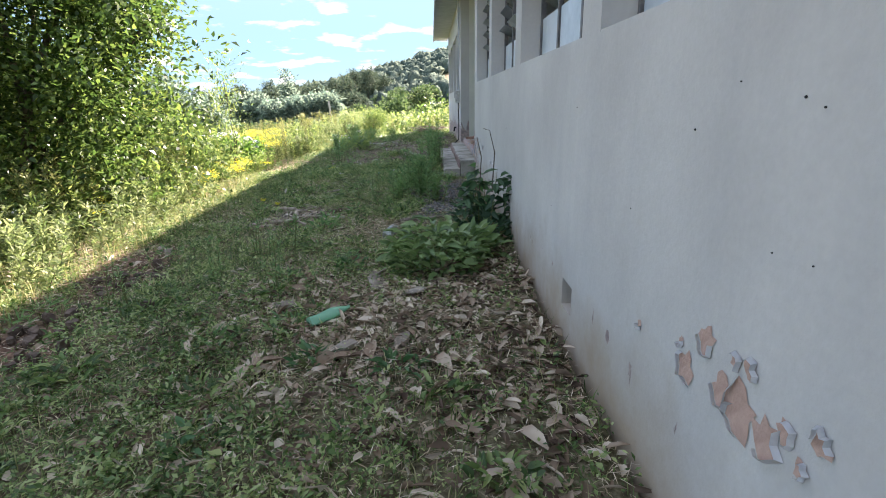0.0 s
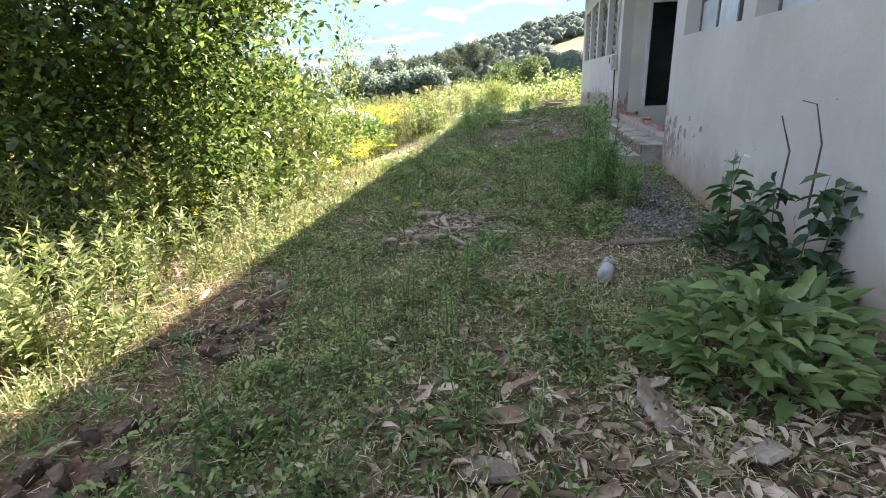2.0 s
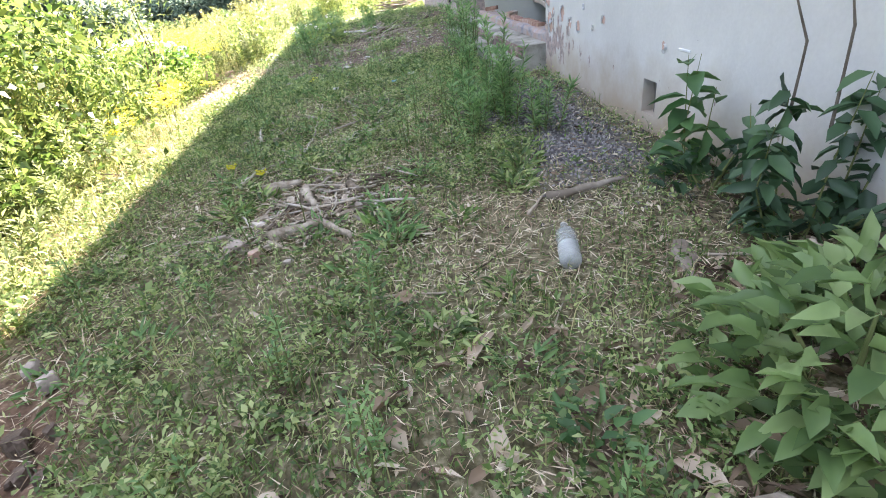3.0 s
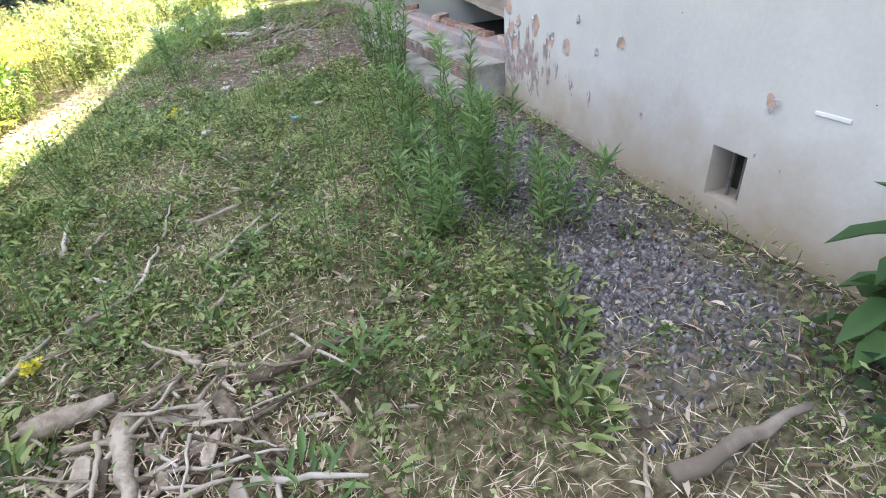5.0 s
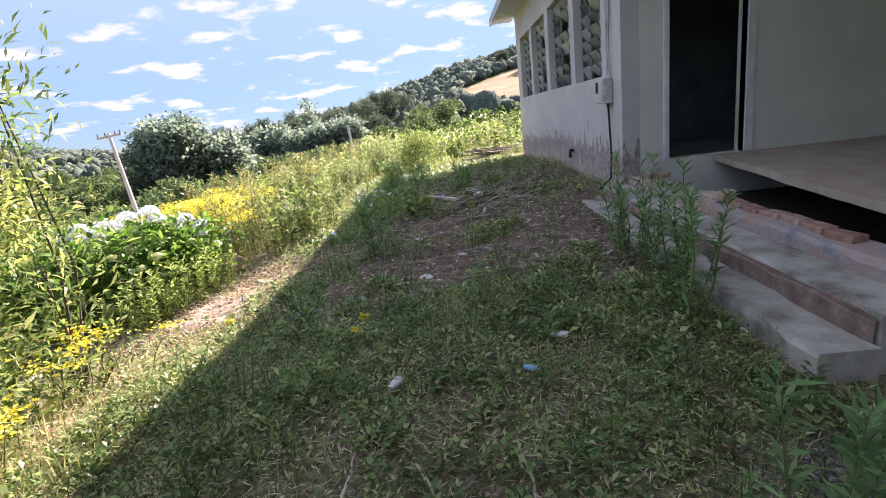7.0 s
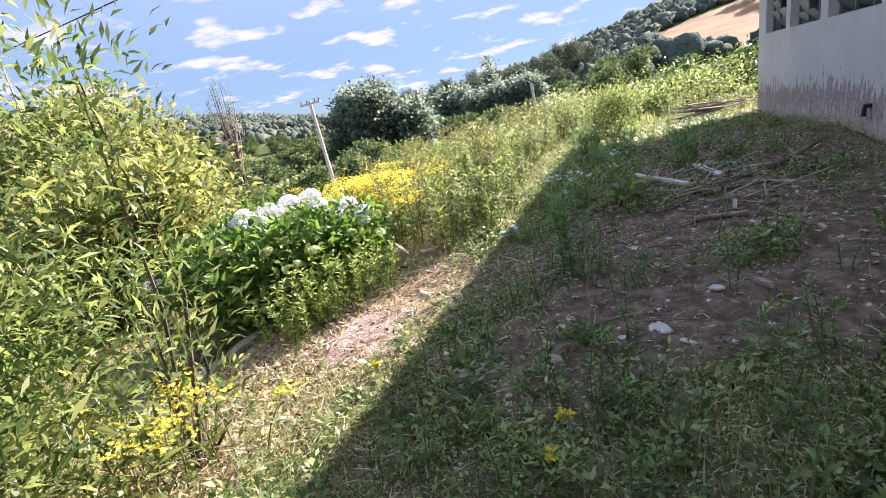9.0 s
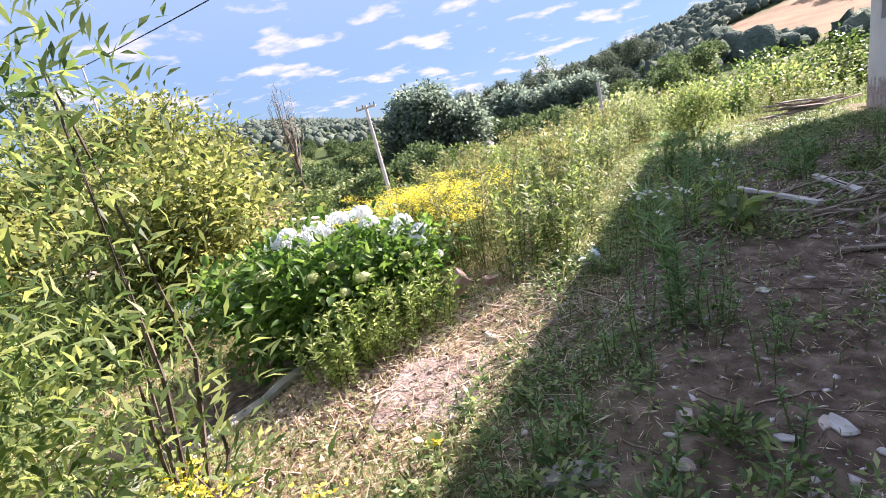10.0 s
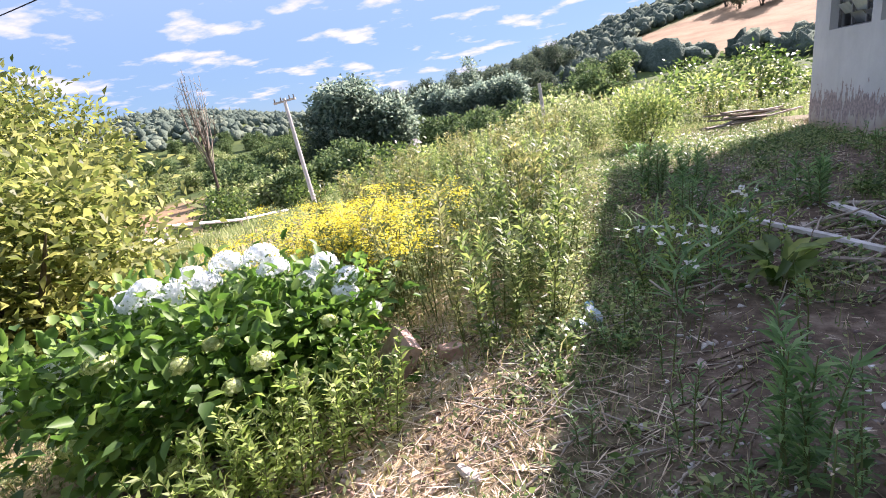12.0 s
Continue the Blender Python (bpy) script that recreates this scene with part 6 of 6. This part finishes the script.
# small stones and flakes on the dark earth
for k, (x, y, sx, sy, h, m, nm, lab) in enumerate([
        (-2.03, 13.63, 0.28, 0.12, 0.02, M_PLASTIC, "flake", "large pale flake of plaster on dark earth"), (-2.56, 10.52, 0.18, 0.07, 0.02, M_PLASTIC, "flake", "small pale flake on the grass"),
        (-1.84, 10.56, 0.05, 0.13, 0.02, M_BLUE, "litter", "small blue plastic wrapper"), (-1.61, 10.93, 0.16, 0.05, 0.015, M_PLASTIC, "flake", "thin white flake on the grass"),
        (-2.49, 12.46, 0.2, 0.11, 0.02, M_PLASTIC, "flake", "broken white tile flake lying tilted"), (-3.04, 12.38, 0.11, 0.09, 0.06, M_STONE, "stone", "small round yellowish stone"),
        (-1.9, 13.0, 0.2, 0.06, 0.03, M_WOOD, "flake", "splintered wood flake on earth"), (-2.15, 12.95, 0.14, 0.08, 0.02, M_PLASTIC, "flake", "pale flake on dark earth"),
 (-4.75, 14.35, 0.26, 0.18, 0.12, M_BRICK, "stone", "orange broken brick lump"), (-4.55, 14.6, 0.3, 0.16, 0.10, M_STONE, "stone", "pale broken stone in dry grass"),
        (-3.7, 5.95, 0.10, 0.08, 0.06, M_STONE, "stone", "small pale stone on bare soil"), (-3.58, 5.85, 0.10, 0.07, 0.07, M_STONE, "stone", "small pale stone on bare soil"),
        (-4.55, 11.6, 0.14, 0.08, 0.05, M_STONE, "stone", "small pale stone in sunny grass"), (-4.35, 13.3, 0.2, 0.08, 0.04, M_STONE, "stone", "pale stone in dry grass"),
        (-3.9, 14.9, 0.14, 0.10, 0.05, M_BLUE, "litter", "faded blue plastic scrap in the grass"), (-0.58, 8.06, 0.14, 0.02, 0.01, M_PLASTIC, "flake", "thin white splinter on gravel"),
        (-3.45, 12.0, 0.35, 0.2, 0.05, M_CONC, "stone", "flat dark stone sunk in earth")]):
    chip(x, y, sx, sy, h, 600 + k, m, nm, lab, "stone" if nm == "stone" else "debris", 0.05 if nm != "stone" and y < 11.5 else 0.0)
M_PINKSTONE = mat("pinkish_stone", [(0.3, (0.30, 0.19, 0.15)), (0.5, (0.44, 0.30, 0.25)), (0.75, (0.58, 0.45, 0.39))], scale=9, bump=0.8, bump_scale=35, dist=0.02)
ob = board(-5.2, 14.35, -4.98, 14.52, 0.38, 0.10, 19, "stone_slab", "pinkish broken stone slab leaning by the hydrangea", 0.0, 0.30, M_PINKSTONE, "stone")
for k in range(54):
    chip(-3.55 + rr.gauss(0, 0.2), rr.choice([5.15, 3.9]) + rr.gauss(0, 0.28), rr.uniform(0.05, 0.17), rr.uniform(0.05, 0.13), rr.uniform(0.03, 0.09), 1200 + k, M_CLOD, "clod", "dark brown clod of dug earth", "soil clod")
for k in range(130):
    x, y = rr.uniform(-3.7, -0.8), rr.uniform(11.6, 16.5)
    L = rr.uniform(0.04, 0.13)
    if rr.random() < 0.5:
        chip(x, y, L, L * rr.uniform(0.3, 0.8), 0.012, 700 + k, M_PLASTIC if rr.random() < 0.5 else M_STONE, "flake", "small pale flake on dark earth", "debris")
    else:
        a = rr.uniform(0, 6.28)
        stick(x, y, x + math.cos(a) * L * 2.2, y + math.sin(a) * L * 2.2, 0.005, 700 + k, "twig", "small twig on dark earth", "twig")
for k in range(22):
    x, y, L = rr.uniform(0.42, 0.95), rr.uniform(10.6, 14.3), rr.uniform(0.1, 0.28)
    chip(x, y, L, L * rr.uniform(0.4, 0.8), rr.uniform(0.04, 0.10), 2300 + k, M_BRICK if k % 3 == 0 else M_CONC, "rubble", "dusty lump of rubble under the broken floor", "rubble", 0.02, 16)
for k in range(2):
    chip(-3.95 + 0.10 * k, 14.55 + 0.14 * k, 0.2, 0.11, 0.04, 2350 + k, M_PALEBLUE, "litter", "crumpled pale blue plastic bag in the weeds", "debris", 0.02, 25)
for k in range(75):
    x, y, a, L = rr.gauss(-4.25, 0.4), rr.gauss(13.75, 0.55), rr.gauss(0.5, 0.8), rr.uniform(0.25, 0.85)
    stick(x, y, x + math.cos(a) * L, y + math.sin(a) * L, rr.uniform(0.003, 0.008), 2400 + k, "twig", "dry pale stem lying in the sun", "twig", rr.uniform(0, 0.08), M_WOOD)
rgp = np.random.default_rng(61)
P = scatter(rgp, 6500, -6.5, -4.7, 12.1, 13.9, lambda x, y: np.exp(-((x + 5.55) / 0.42) ** 2 - ((y - 12.95) / 0.45) ** 2))
n = len(P)
ico = bmesh.new(); bmesh.ops.create_icosphere(ico, subdivisions=1, radius=1)
iv, it = np.array([v.co[:] for v in ico.verts]), np.array([[v.index for v in f.verts] for f in ico.faces]); ico.free()
V = (P[:, None, :] + np.array([0, 0, 0.008]) + iv[None] * rgp.uniform(0.010, 0.024, (n, 1, 1)) * rgp.uniform(0.6, 1.2, (n, 1, 3))).reshape(-1, 3)
M_PEBBLE = mat("brown_pebble", [(0.2, (0.20, 0.13, 0.10)), (0.5, (0.36, 0.26, 0.20)), (0.8, (0.52, 0.42, 0.35))], scale=20, island=0.7, bump=0)
tagged(new("pebbles", mesh_np("pebbles", V, None, (np.arange(n)[:, None, None] * len(iv) + it[None]).reshape(-1, 3), M_PEBBLE)), "rounded brown pebbles beside the drain", "gravel", kind="stuff")
# twig heap, laths and pipes
for k in range(95):
    x, y, a, L = rr.gauss(-2.3, 0.55), rr.gauss(15.4, 0.5), rr.gauss(0.3, 0.9), rr.uniform(0.2, 0.7)
    stick(x, y, x + math.cos(a) * L, y + math.sin(a) * L * 0.6, rr.uniform(0.005, 0.015), 800 + k, "twig", "grey twig in a loose heap", "twig", rr.uniform(0.0, 0.16), M_WOOD if k % 3 == 0 else M_STICK)
for k in range(26):
    x, y, a, L = rr.gauss(-3.3, 0.3), rr.gauss(13.8, 0.6), rr.gauss(0.2, 0.6), rr.uniform(0.2, 0.7)
    stick(x, y, x + math.cos(a) * L, y + math.sin(a) * L, rr.uniform(0.003, 0.008), 900 + k, "twig", "dry cut stem on the ground", "twig")
M_LATH = mat("bleached_lath", [(0.3, (0.36, 0.34, 0.31)), (0.5, (0.52, 0.50, 0.47)), (0.75, (0.66, 0.65, 0.62))], scale=9, bump=0.3)
board(-2.66, 16.2, -2.14, 15.13, 0.05, 0.03, 11, "lath", "pale narrow lath on the twig heap", 0.07, 0.09, M_LATH)
board(-1.97, 16.55, -1.80, 15.55, 0.055, 0.035, 12, "lath", "pale narrow lath on the ground", 0.03, 0.05, M_LATH)
for k in range(9):
    x, y, a, L = rr.uniform(-2.4, -1.5), rr.uniform(14.3, 16.2), rr.uniform(-0.5, 2.2), rr.uniform(0.25, 0.7)
    board(x, y, x + math.cos(a) * L, y + math.sin(a) * L, rr.uniform(0.03, 0.07), 0.015, 2500 + k, "lath", "broken weathered lath on dark earth", 0.02, 0.03, M_WOOD)
board(-2.55, 15.2, -1.9, 15.0, 0.05, 0.02, 13, "lath", "thin grey lath on the twig heap", 0.07, 0.05)
stick(-1.25, 16.0, -0.55, 17.0, 0.035, 14, "branch", "dark branch lying by the wall", "branch", 0.03, M_BARK)
board(-0.95, 16.2, -0.62, 21.3, 0.08, 0.05, 15, "beam", "long grey timber beam along the wall", 0.0, 0.0, category="beam")
board(-1.9, 16.7, -1.4, 16.5, 0.05, 0.02, 17, "lath", "thin pale lath on dark earth")
board(-1.75, 14.2, -1.5, 13.95, 0.06, 0.02, 18, "lath", "short splintered lath on dark earth")
for k in range(15):
    x, y, a, L = rr.uniform(-1.35, -0.55), rr.uniform(24.05, 25.2), rr.gauss(0.25, 0.5), rr.uniform(0.7, 1.5)
    lift = 0.025 * k
    board(x - math.cos(a) * L / 2, y - math.sin(a) * L * 0.25, x + math.cos(a) * L / 2, y + math.sin(a) * L * 0.25, rr.uniform(0.09, 0.2), 0.035, 30 + k, "plank", "pale sunlit plank in a demolition pile", lift, max(0.0, lift + rr.uniform(-.15, .25)))
for k in range(16):
    x, y, a, L = rr.uniform(-3.4, -1.4), rr.uniform(22.5, 25.5), rr.uniform(-1, 1), rr.uniform(0.5, 1.4)
    stick(x, y, x + math.cos(a) * L, y + math.sin(a) * L, rr.uniform(0.012, 0.03), 1000 + k, "branch", "bleached branch near the plank pile", "branch")

# concrete slab and drain channel on the bank
bm = bmesh.new()
rng = random.Random(3)
n = 16
ring0, ring1 = [], []
for k in range(n):
    a = 2 * math.pi * k / n
    q = 1 / max(abs(math.cos(a)), abs(math.sin(a))) ** 0.7 * rng.uniform(0.88, 1.05)
    x, y = math.cos(a) * 0.38 * q, math.sin(a) * 0.42 * q
    ring0.append(bm.verts.new((x * 1.03, y * 1.03, -0.12))); ring1.append(bm.verts.new((x, y, 0.035 + rng.uniform(-0.01, 0.01))))
for k in range(n):
    bm.faces.new((ring0[k], ring0[(k + 1) % n], ring1[(k + 1) % n], ring1[k]))
bm.faces.new(ring1); bm.faces.new(ring0[::-1])
M_SLAB = mat("earthy_concrete", [(0.3, (0.17, 0.125, 0.095)), (0.5, (0.28, 0.215, 0.175)), (0.72, (0.40, 0.33, 0.28))], scale=9, bump=0.8, bump_scale=35, dist=0.02)
ob = part("concrete_slab", bm, M_SLAB)
ob.matrix_basis = pose(-4.52, 12.72, gz(-4.52, 12.72) - 0.015, 0, -9, 12)
tagged(ob, "broken pinkish concrete slab in the dry grass", "slab")
dc = tagged(empty("drain_channel"), "open concrete drain channel with earth bottom", "drain")
bm = bmesh.new()
pts = []
for i in range(14):
    y = 10.9 + 3.0 * i / 13
    x = -6.98 + 0.15 * (y - 12.5) + 0.72 + 0.07 * math.sin(y * 2.3) + 0.03 * math.sin(y * 7) + 0.35 * max(0, (y - 13.2)) ** 2
    pts.append((x, y, gz(x + 0.14, y) - 0.015 + 0.012 * math.sin(y * 5)))
tube(bm, pts, [0.05 + 0.012 * math.sin(i * 2.1) for i in range(14)], 7)
child(part("kerb", bm, M_CONC), dc)
bm = bmesh.new()
tube(bm, [(-7.5, 11.9, gz(-7.0, 12) + 0.06), (-6.9, 12.0, gz(-7.0, 12) + 0.14), (-6.25, 12.15, gz(-6.1, 12.15) + 0.02)], [0.05, 0.055, 0.05], 7)
child(part("cross_bar", bm, M_CONC), dc, "concrete bar across the channel")

# ---- fixtures on the building ----
mb = tagged(new("meter_box"), "grey electricity meter box on the wall corner", "meter box")
bm = bmesh.new(); box(bm, -0.13, -0.004, 14.98, 15.32, 2.08, 2.40, 0.012)
child(part("body", bm, M_PLASTIC), mb)
bm = bmesh.new(); box(bm, -0.139, -0.131, 15.01, 15.29, 2.11, 2.37, 0.002)
child(part("door", bm, M_GALV), mb, "grey metal door")
bm = bmesh.new(); box(bm, -0.146, -0.140, 15.18, 15.27, 2.22, 2.36)
child(part("reading_window", bm, M_BLACK), mb, "dark reading window")
for k, yy in enumerate((15.03, 15.12)):
    bm = bmesh.new()
    tube(bm, [(-0.03, yy, 2.395), (-0.03, yy, 3.2), (-0.028, yy - 0.01, 4.68)], [0.022, 0.022, 0.022], 8)
    child(part("conduit", bm, M_GALV), mb, "steel conduit up the wall")
bm = bmesh.new()
tube(bm, [(-0.05, 15.05, 2.085), (-0.05, 15.02, 1.9), (-0.04, 15.0, 1.5), (-0.05, 15.0, 1.1), (-0.25, 14.95, 0.95)], [0.014] * 5, 7)
child(part("cable", bm, M_BLACK), mb, "loose black cable")
# stub pipe in the far wall foot
bm = bmesh.new(); tube(bm, [(0.1, 17.3, 1.32), (-0.06, 17.3, 1.32), (-0.07, 17.3, 1.2)], [0.03, 0.03, 0.03], 8)
tagged(part("drain_pipe", bm, M_BLACK), "short dark drain pipe stub in the wall", "pipe")
for k, (y, z) in enumerate([(2.08, 2.17), (2.71, 1.71), (3.56, 2.09), (1.73, 1.79), (1.78, 2.11), (1.84, 2.13), (1.86, 1.78), (4.05, 1.45), (2.28, 2.04), (7.22, 1.41), (8.2, 1.62), (6.2, 1.85)]):
    bm = bmesh.new()
    tube(bm, [(-0.003, y, z), (0.01, y, z)], [0.002 + 0.0007 * (k % 3)] * 2, 7)
    tagged(part("nail_hole", bm, M_BLACK), "small dark nail hole in the white wall", "nail hole", kind="structure")
for y0, y1, z in ((7.28, 7.42, 1.335),):
    bm = bmesh.new()
    box(bm, -0.006, 0.01, y0, y1, z - 0.008, z + 0.008, 0.002)
    tagged(part("wall_slot", bm, M_FRAME), "short white plaster ridge on the wall", "plaster ridge", kind="structure")
# flaked-off paint patches with curled edges, and small nail spots
for k, (y, z, s) in enumerate([(2.06, 1.45, 0.09), (2.16, 1.31, 0.10), (1.96, 1.345, 0.10), (1.88, 1.335, 0.15), (1.77, 1.325, 0.12), (1.71, 1.40, 0.07), (1.61, 1.44, 0.06), (1.86, 1.47, 0.06), (1.92, 1.46, 0.05), (2.52, 1.29, 0.035), (2.2, 1.38, 0.035), (1.65, 1.35, 0.05), (9.69, 1.42, 0.13), (9.45, 1.35, 0.10), (9.23, 1.33, 0.09), (9.11, 1.51, 0.05), (8.88, 1.35, 0.05), (8.64, 1.43, 0.07), (7.61, 1.33, 0.07), (10.16, 1.55, 0.16), (10.1, 1.35, 0.14), (9.97, 1.42, 0.10), (10.05, 1.25, 0.12)]):
    rng = random.Random(1100 + k)
    pt = tagged(empty("paint_flake", (-0.002, y, z)), "patch of peeled paint showing pinkish render", "peeled paint", kind="structure")
    n = 14
    rad = [s * 0.5 * rng.uniform(0.55, 1.15) for _ in range(n)]
    bm = bmesh.new()
    c = bm.verts.new((-0.0015, 0, 0))
    vs = [bm.verts.new((-0.001, math.cos(2 * math.pi * i / n) * rad[i], math.sin(2 * math.pi * i / n) * rad[i] * 1.2)) for i in range(n)]
    for i in range(n):
        bm.faces.new((c, vs[i], vs[(i + 1) % n]))
    child(part("render_patch", bm, M_PINK), pt, "bare pinkish render")
    bm = bmesh.new()
    i0 = rng.randrange(n)
    for i in range(i0, i0 + 7):
        a, b = 2 * math.pi * i / n, 2 * math.pi * (i + 1) / n
        r0, r1 = rad[i % n], rad[(i + 1) % n]
        q = [bm.verts.new((x, math.cos(t) * r * f, math.sin(t) * r * f * 1.2)) for x, t, r, f in ((-0.002, a, r0, 1.06), (-0.002, b, r1, 1.06), (-0.016, b, r1, 0.86), (-0.016, a, r0, 0.86))]
        bm.faces.new(q)
    bmesh.ops.solidify(bm, geom=bm.faces[:], thickness=0.002)
    child(part("curled_paint", bm, M_FRAME), pt, "curled white paint edge")

# ---- the distance ----
# dirt road with a pale rail
bm = bmesh.new()
prev = None
cl = [(-30, 14), (-26.5, 18), (-23.2, 22), (-21.0, 26), (-19.8, 30), (-19.6, 34), (-20.5, 40), (-24, 50), (-32, 64), (-46, 80)]
for i, (x, y) in enumerate(cl):
    x2, y2 = cl[min(i + 1, len(cl) - 1)]; x1, y1 = cl[max(i - 1, 0)]
    d = Vector((x2 - x1, y2 - y1, 0)).normalized(); s = Vector((d.y, -d.x, 0)) * 1.7
    row = [bm.verts.new((x + s.x * k, y + s.y * k, gz(x, y) + 0.14 - 0.03 * abs(k))) for k in (-1, -0.5, 0, 0.5, 1)]
    if prev:
        for a in range(4):
            bm.faces.new((prev[a], prev[a + 1], row[a + 1], row[a]))
    prev = row
tagged(part("road", bm, M_ROAD), "pale dirt road curving down the slope", "road", kind="structure")
rl = tagged(empty("guard_rail"), "pale wooden rail on posts along the road", "rail")
pts = [(-29, 18.0), (-26.0, 21), (-23.6, 24), (-22.2, 27.5), (-21.4, 31), (-21.2, 34.5)]
bm = bmesh.new()
for (xa, ya), (xb, yb) in zip(pts, pts[1:]):
    tube(bm, [(xa, ya, gz(xa, ya) + 0.75), (xb, yb, gz(xb, yb) + 0.75)], [0.07, 0.07], 6)
child(part("rail_beam", bm, M_GALV), rl)
for i, (xa, ya) in enumerate(pts):
    bm = bmesh.new(); box(bm, xa - 0.05, xa + 0.05, ya - 0.05, ya + 0.05, gz(xa, ya) - 0.1, gz(xa, ya) + 0.8)
    child(part("post", bm, M_WOOD), rl)
for k, (x, y, h) in enumerate([(-19.6, 25.2, 0.9), (-18.6, 28.4, 0.9), (-18.1, 31.6, 0.9), (-5.46, 25.2, 1.75)]):
    bm = bmesh.new()
    tube(bm, [(0, 0, -0.2), (0.01, 0, h * 0.5), (0.0, 0.02, h)], [0.05, 0.045, 0.045], 8)
    ob = part("fence_post", bm, M_POLE)
    ob.matrix_basis = pose(x, y, gz(x, y), 3, -3, 0)
    tagged(ob, "pale round fence post in the weeds", "fence post")


def power_pole(x, y, top, lean, label, arm=0.7):
    p = tagged(empty("power_pole", (x, y, gz(x, y))), label, "power pole")
    p.matrix_basis = pose(x, y, gz(x, y), 0, lean, 0)
    h = top - gz(x, y)
    bm = bmesh.new(); tube(bm, [(0, 0, -0.3), (0, 0, h * 0.5), (0, 0, h)], [0.13, 0.11, 0.09], 10)
    child(part("pole", bm, M_POLE), p)
    bm = bmesh.new(); box(bm, -arm, arm, -0.05, 0.05, h - 0.2, h - 0.1)
    child(part("crossarm", bm, M_WOOD), p)
    for k in (-0.9, -0.3, 0.5, 0.9):
        bm = bmesh.new(); tube(bm, [(k * arm, 0, h - 0.1), (k * arm, 0, h + 0.08)], [0.04, 0.03], 8)
        child(part("insulator", bm, M_BARK), p)
    return p


power_pole(-19.95, 35.5, 3.35, -5.0, "leaning concrete power pole beside the road")
power_pole(-62, 45, 13.8, -2.0, "distant power pole carrying an overhead cable")
bm = bmesh.new()
A, B = Vector((-62, 45, 13.7)), Vector((14.0, 32.7, 14.6))
tube(bm, [A + (B - A) * t + Vector((0, 0, -2.0 * t * (1 - t))) for t in [i / 24 for i in range(25)]], [0.05] * 25, 5)
tagged(part("overhead_cable", bm, M_BLACK), "black overhead cable across the sky", "cable")

# bare tree
bt = tagged(empty("bare_tree", (-49.0, 59, gz(-49.0, 59))), "leafless grey tree standing in the valley", "tree")
rng = random.Random(12)
H = 9.8 - gz(-49.0, 59)
bm = bmesh.new(); tube(bm, [(0, 0, -0.3), (0.1, 0, H * 0.3), (-0.1, 0, H * 0.55)], [0.22, 0.18, 0.14], 8)
child(part("trunk", bm, M_STICK), bt)
for k in range(16):
    z0 = H * rng.uniform(0.35, 0.6)
    a = rng.uniform(0, 6.28); r = rng.uniform(0.6, 2.4)
    top = (math.cos(a) * r, math.sin(a) * r, H * rng.uniform(0.75, 1.0))
    bm = bmesh.new()
    elbow = (top[0] * 0.7, top[1] * 0.7, z0 + (top[2] - z0) * 0.4)
    tube(bm, [(0, 0, z0), elbow, top], [0.09, 0.05, 0.02], 5)
    for j in range(5):
        f = rng.uniform(0.0, 0.8)
        q = [elbow[i] + (top[i] - elbow[i]) * f for i in range(3)]
        tube(bm, [tuple(q), (q[0] + rng.uniform(-.5, .5), q[1] + rng.uniform(-.5, .5), q[2] + 0.5), (q[0] + rng.uniform(-1, 1), q[1] + rng.uniform(-1, 1), q[2] + rng.uniform(0.7, 1.4))], [0.03, 0.022, 0.012], 4)
    child(part("limb", bm, M_STICK), bt)
x, y = -52, 189
bush("pine_tree", "lone pine rising above the wooded ridge", "tree", 178, x, y, 2.6, 2.6, 14.6 - gz(x, y), 80, 24, 1.1, 0.45, L_HAZY_GROVE, clump_r=0.7, z0=0.2, limbs=4, trunk=0.2, skirt=False, fill=0.2)
# lone trees in the far field
ft = [bush("field_tree", "lone dark tree standing in the tan field", "tree", 210, 0, 0, 3.2, 3.2, 8, 60, 30, 0.9, 0.5, L_PINE, clump_r=0.9, z0=0.35, limbs=4, trunk=0.25, skirt=False),
      bush("field_tree", "flat-topped dark tree standing in the tan field", "tree", 211, 0, 0, 6.0, 6.0, 6.0, 80, 30, 0.9, 0.5, L_PINE, clump_r=0.8, z0=0.75, limbs=6, trunk=0.25, skirt=False)]
def polar(az, d):
    return (-d * math.sin(radians(az)), d * math.cos(radians(az)))
spread_copies(ft, [polar(-5.6, 330), polar(-8.6, 300), polar(-9.6, 285), polar(-11.2, 280), polar(-12.5, 290)], "trees in the far field", random.Random(3))
# white house among the trees
x, y = -59, 138
wh = tagged(empty("white_house", (x, y, gz(x, y))), "small white house among trees in the valley", "house")
bm = bmesh.new(); box(bm, -4, 4, -3, 3, -1, 3.2)
child(part("wall", bm, M_FRAME), wh)
bm = bmesh.new()
v = [[bm.verts.new((sx * 4.5, yy, zz)) for yy, zz in ((-3.6, 3.1), (0, 4.6), (3.6, 3.1))] for sx in (-1, 1)]
bm.faces.new(v[0]); bm.faces.new(v[1][::-1])
for i in range(3):
    bm.faces.new((v[0][i], v[1][i], v[1][(i + 1) % 3], v[0][(i + 1) % 3]))
child(part("roof", bm, M_ROOF), wh)
for k in (-2.2, 1.6):
    bm = bmesh.new(); box(bm, k, k + 1.2, -3.05, -2.99, 1.2, 2.2)
    child(part("window", bm, M_BLACK), wh)
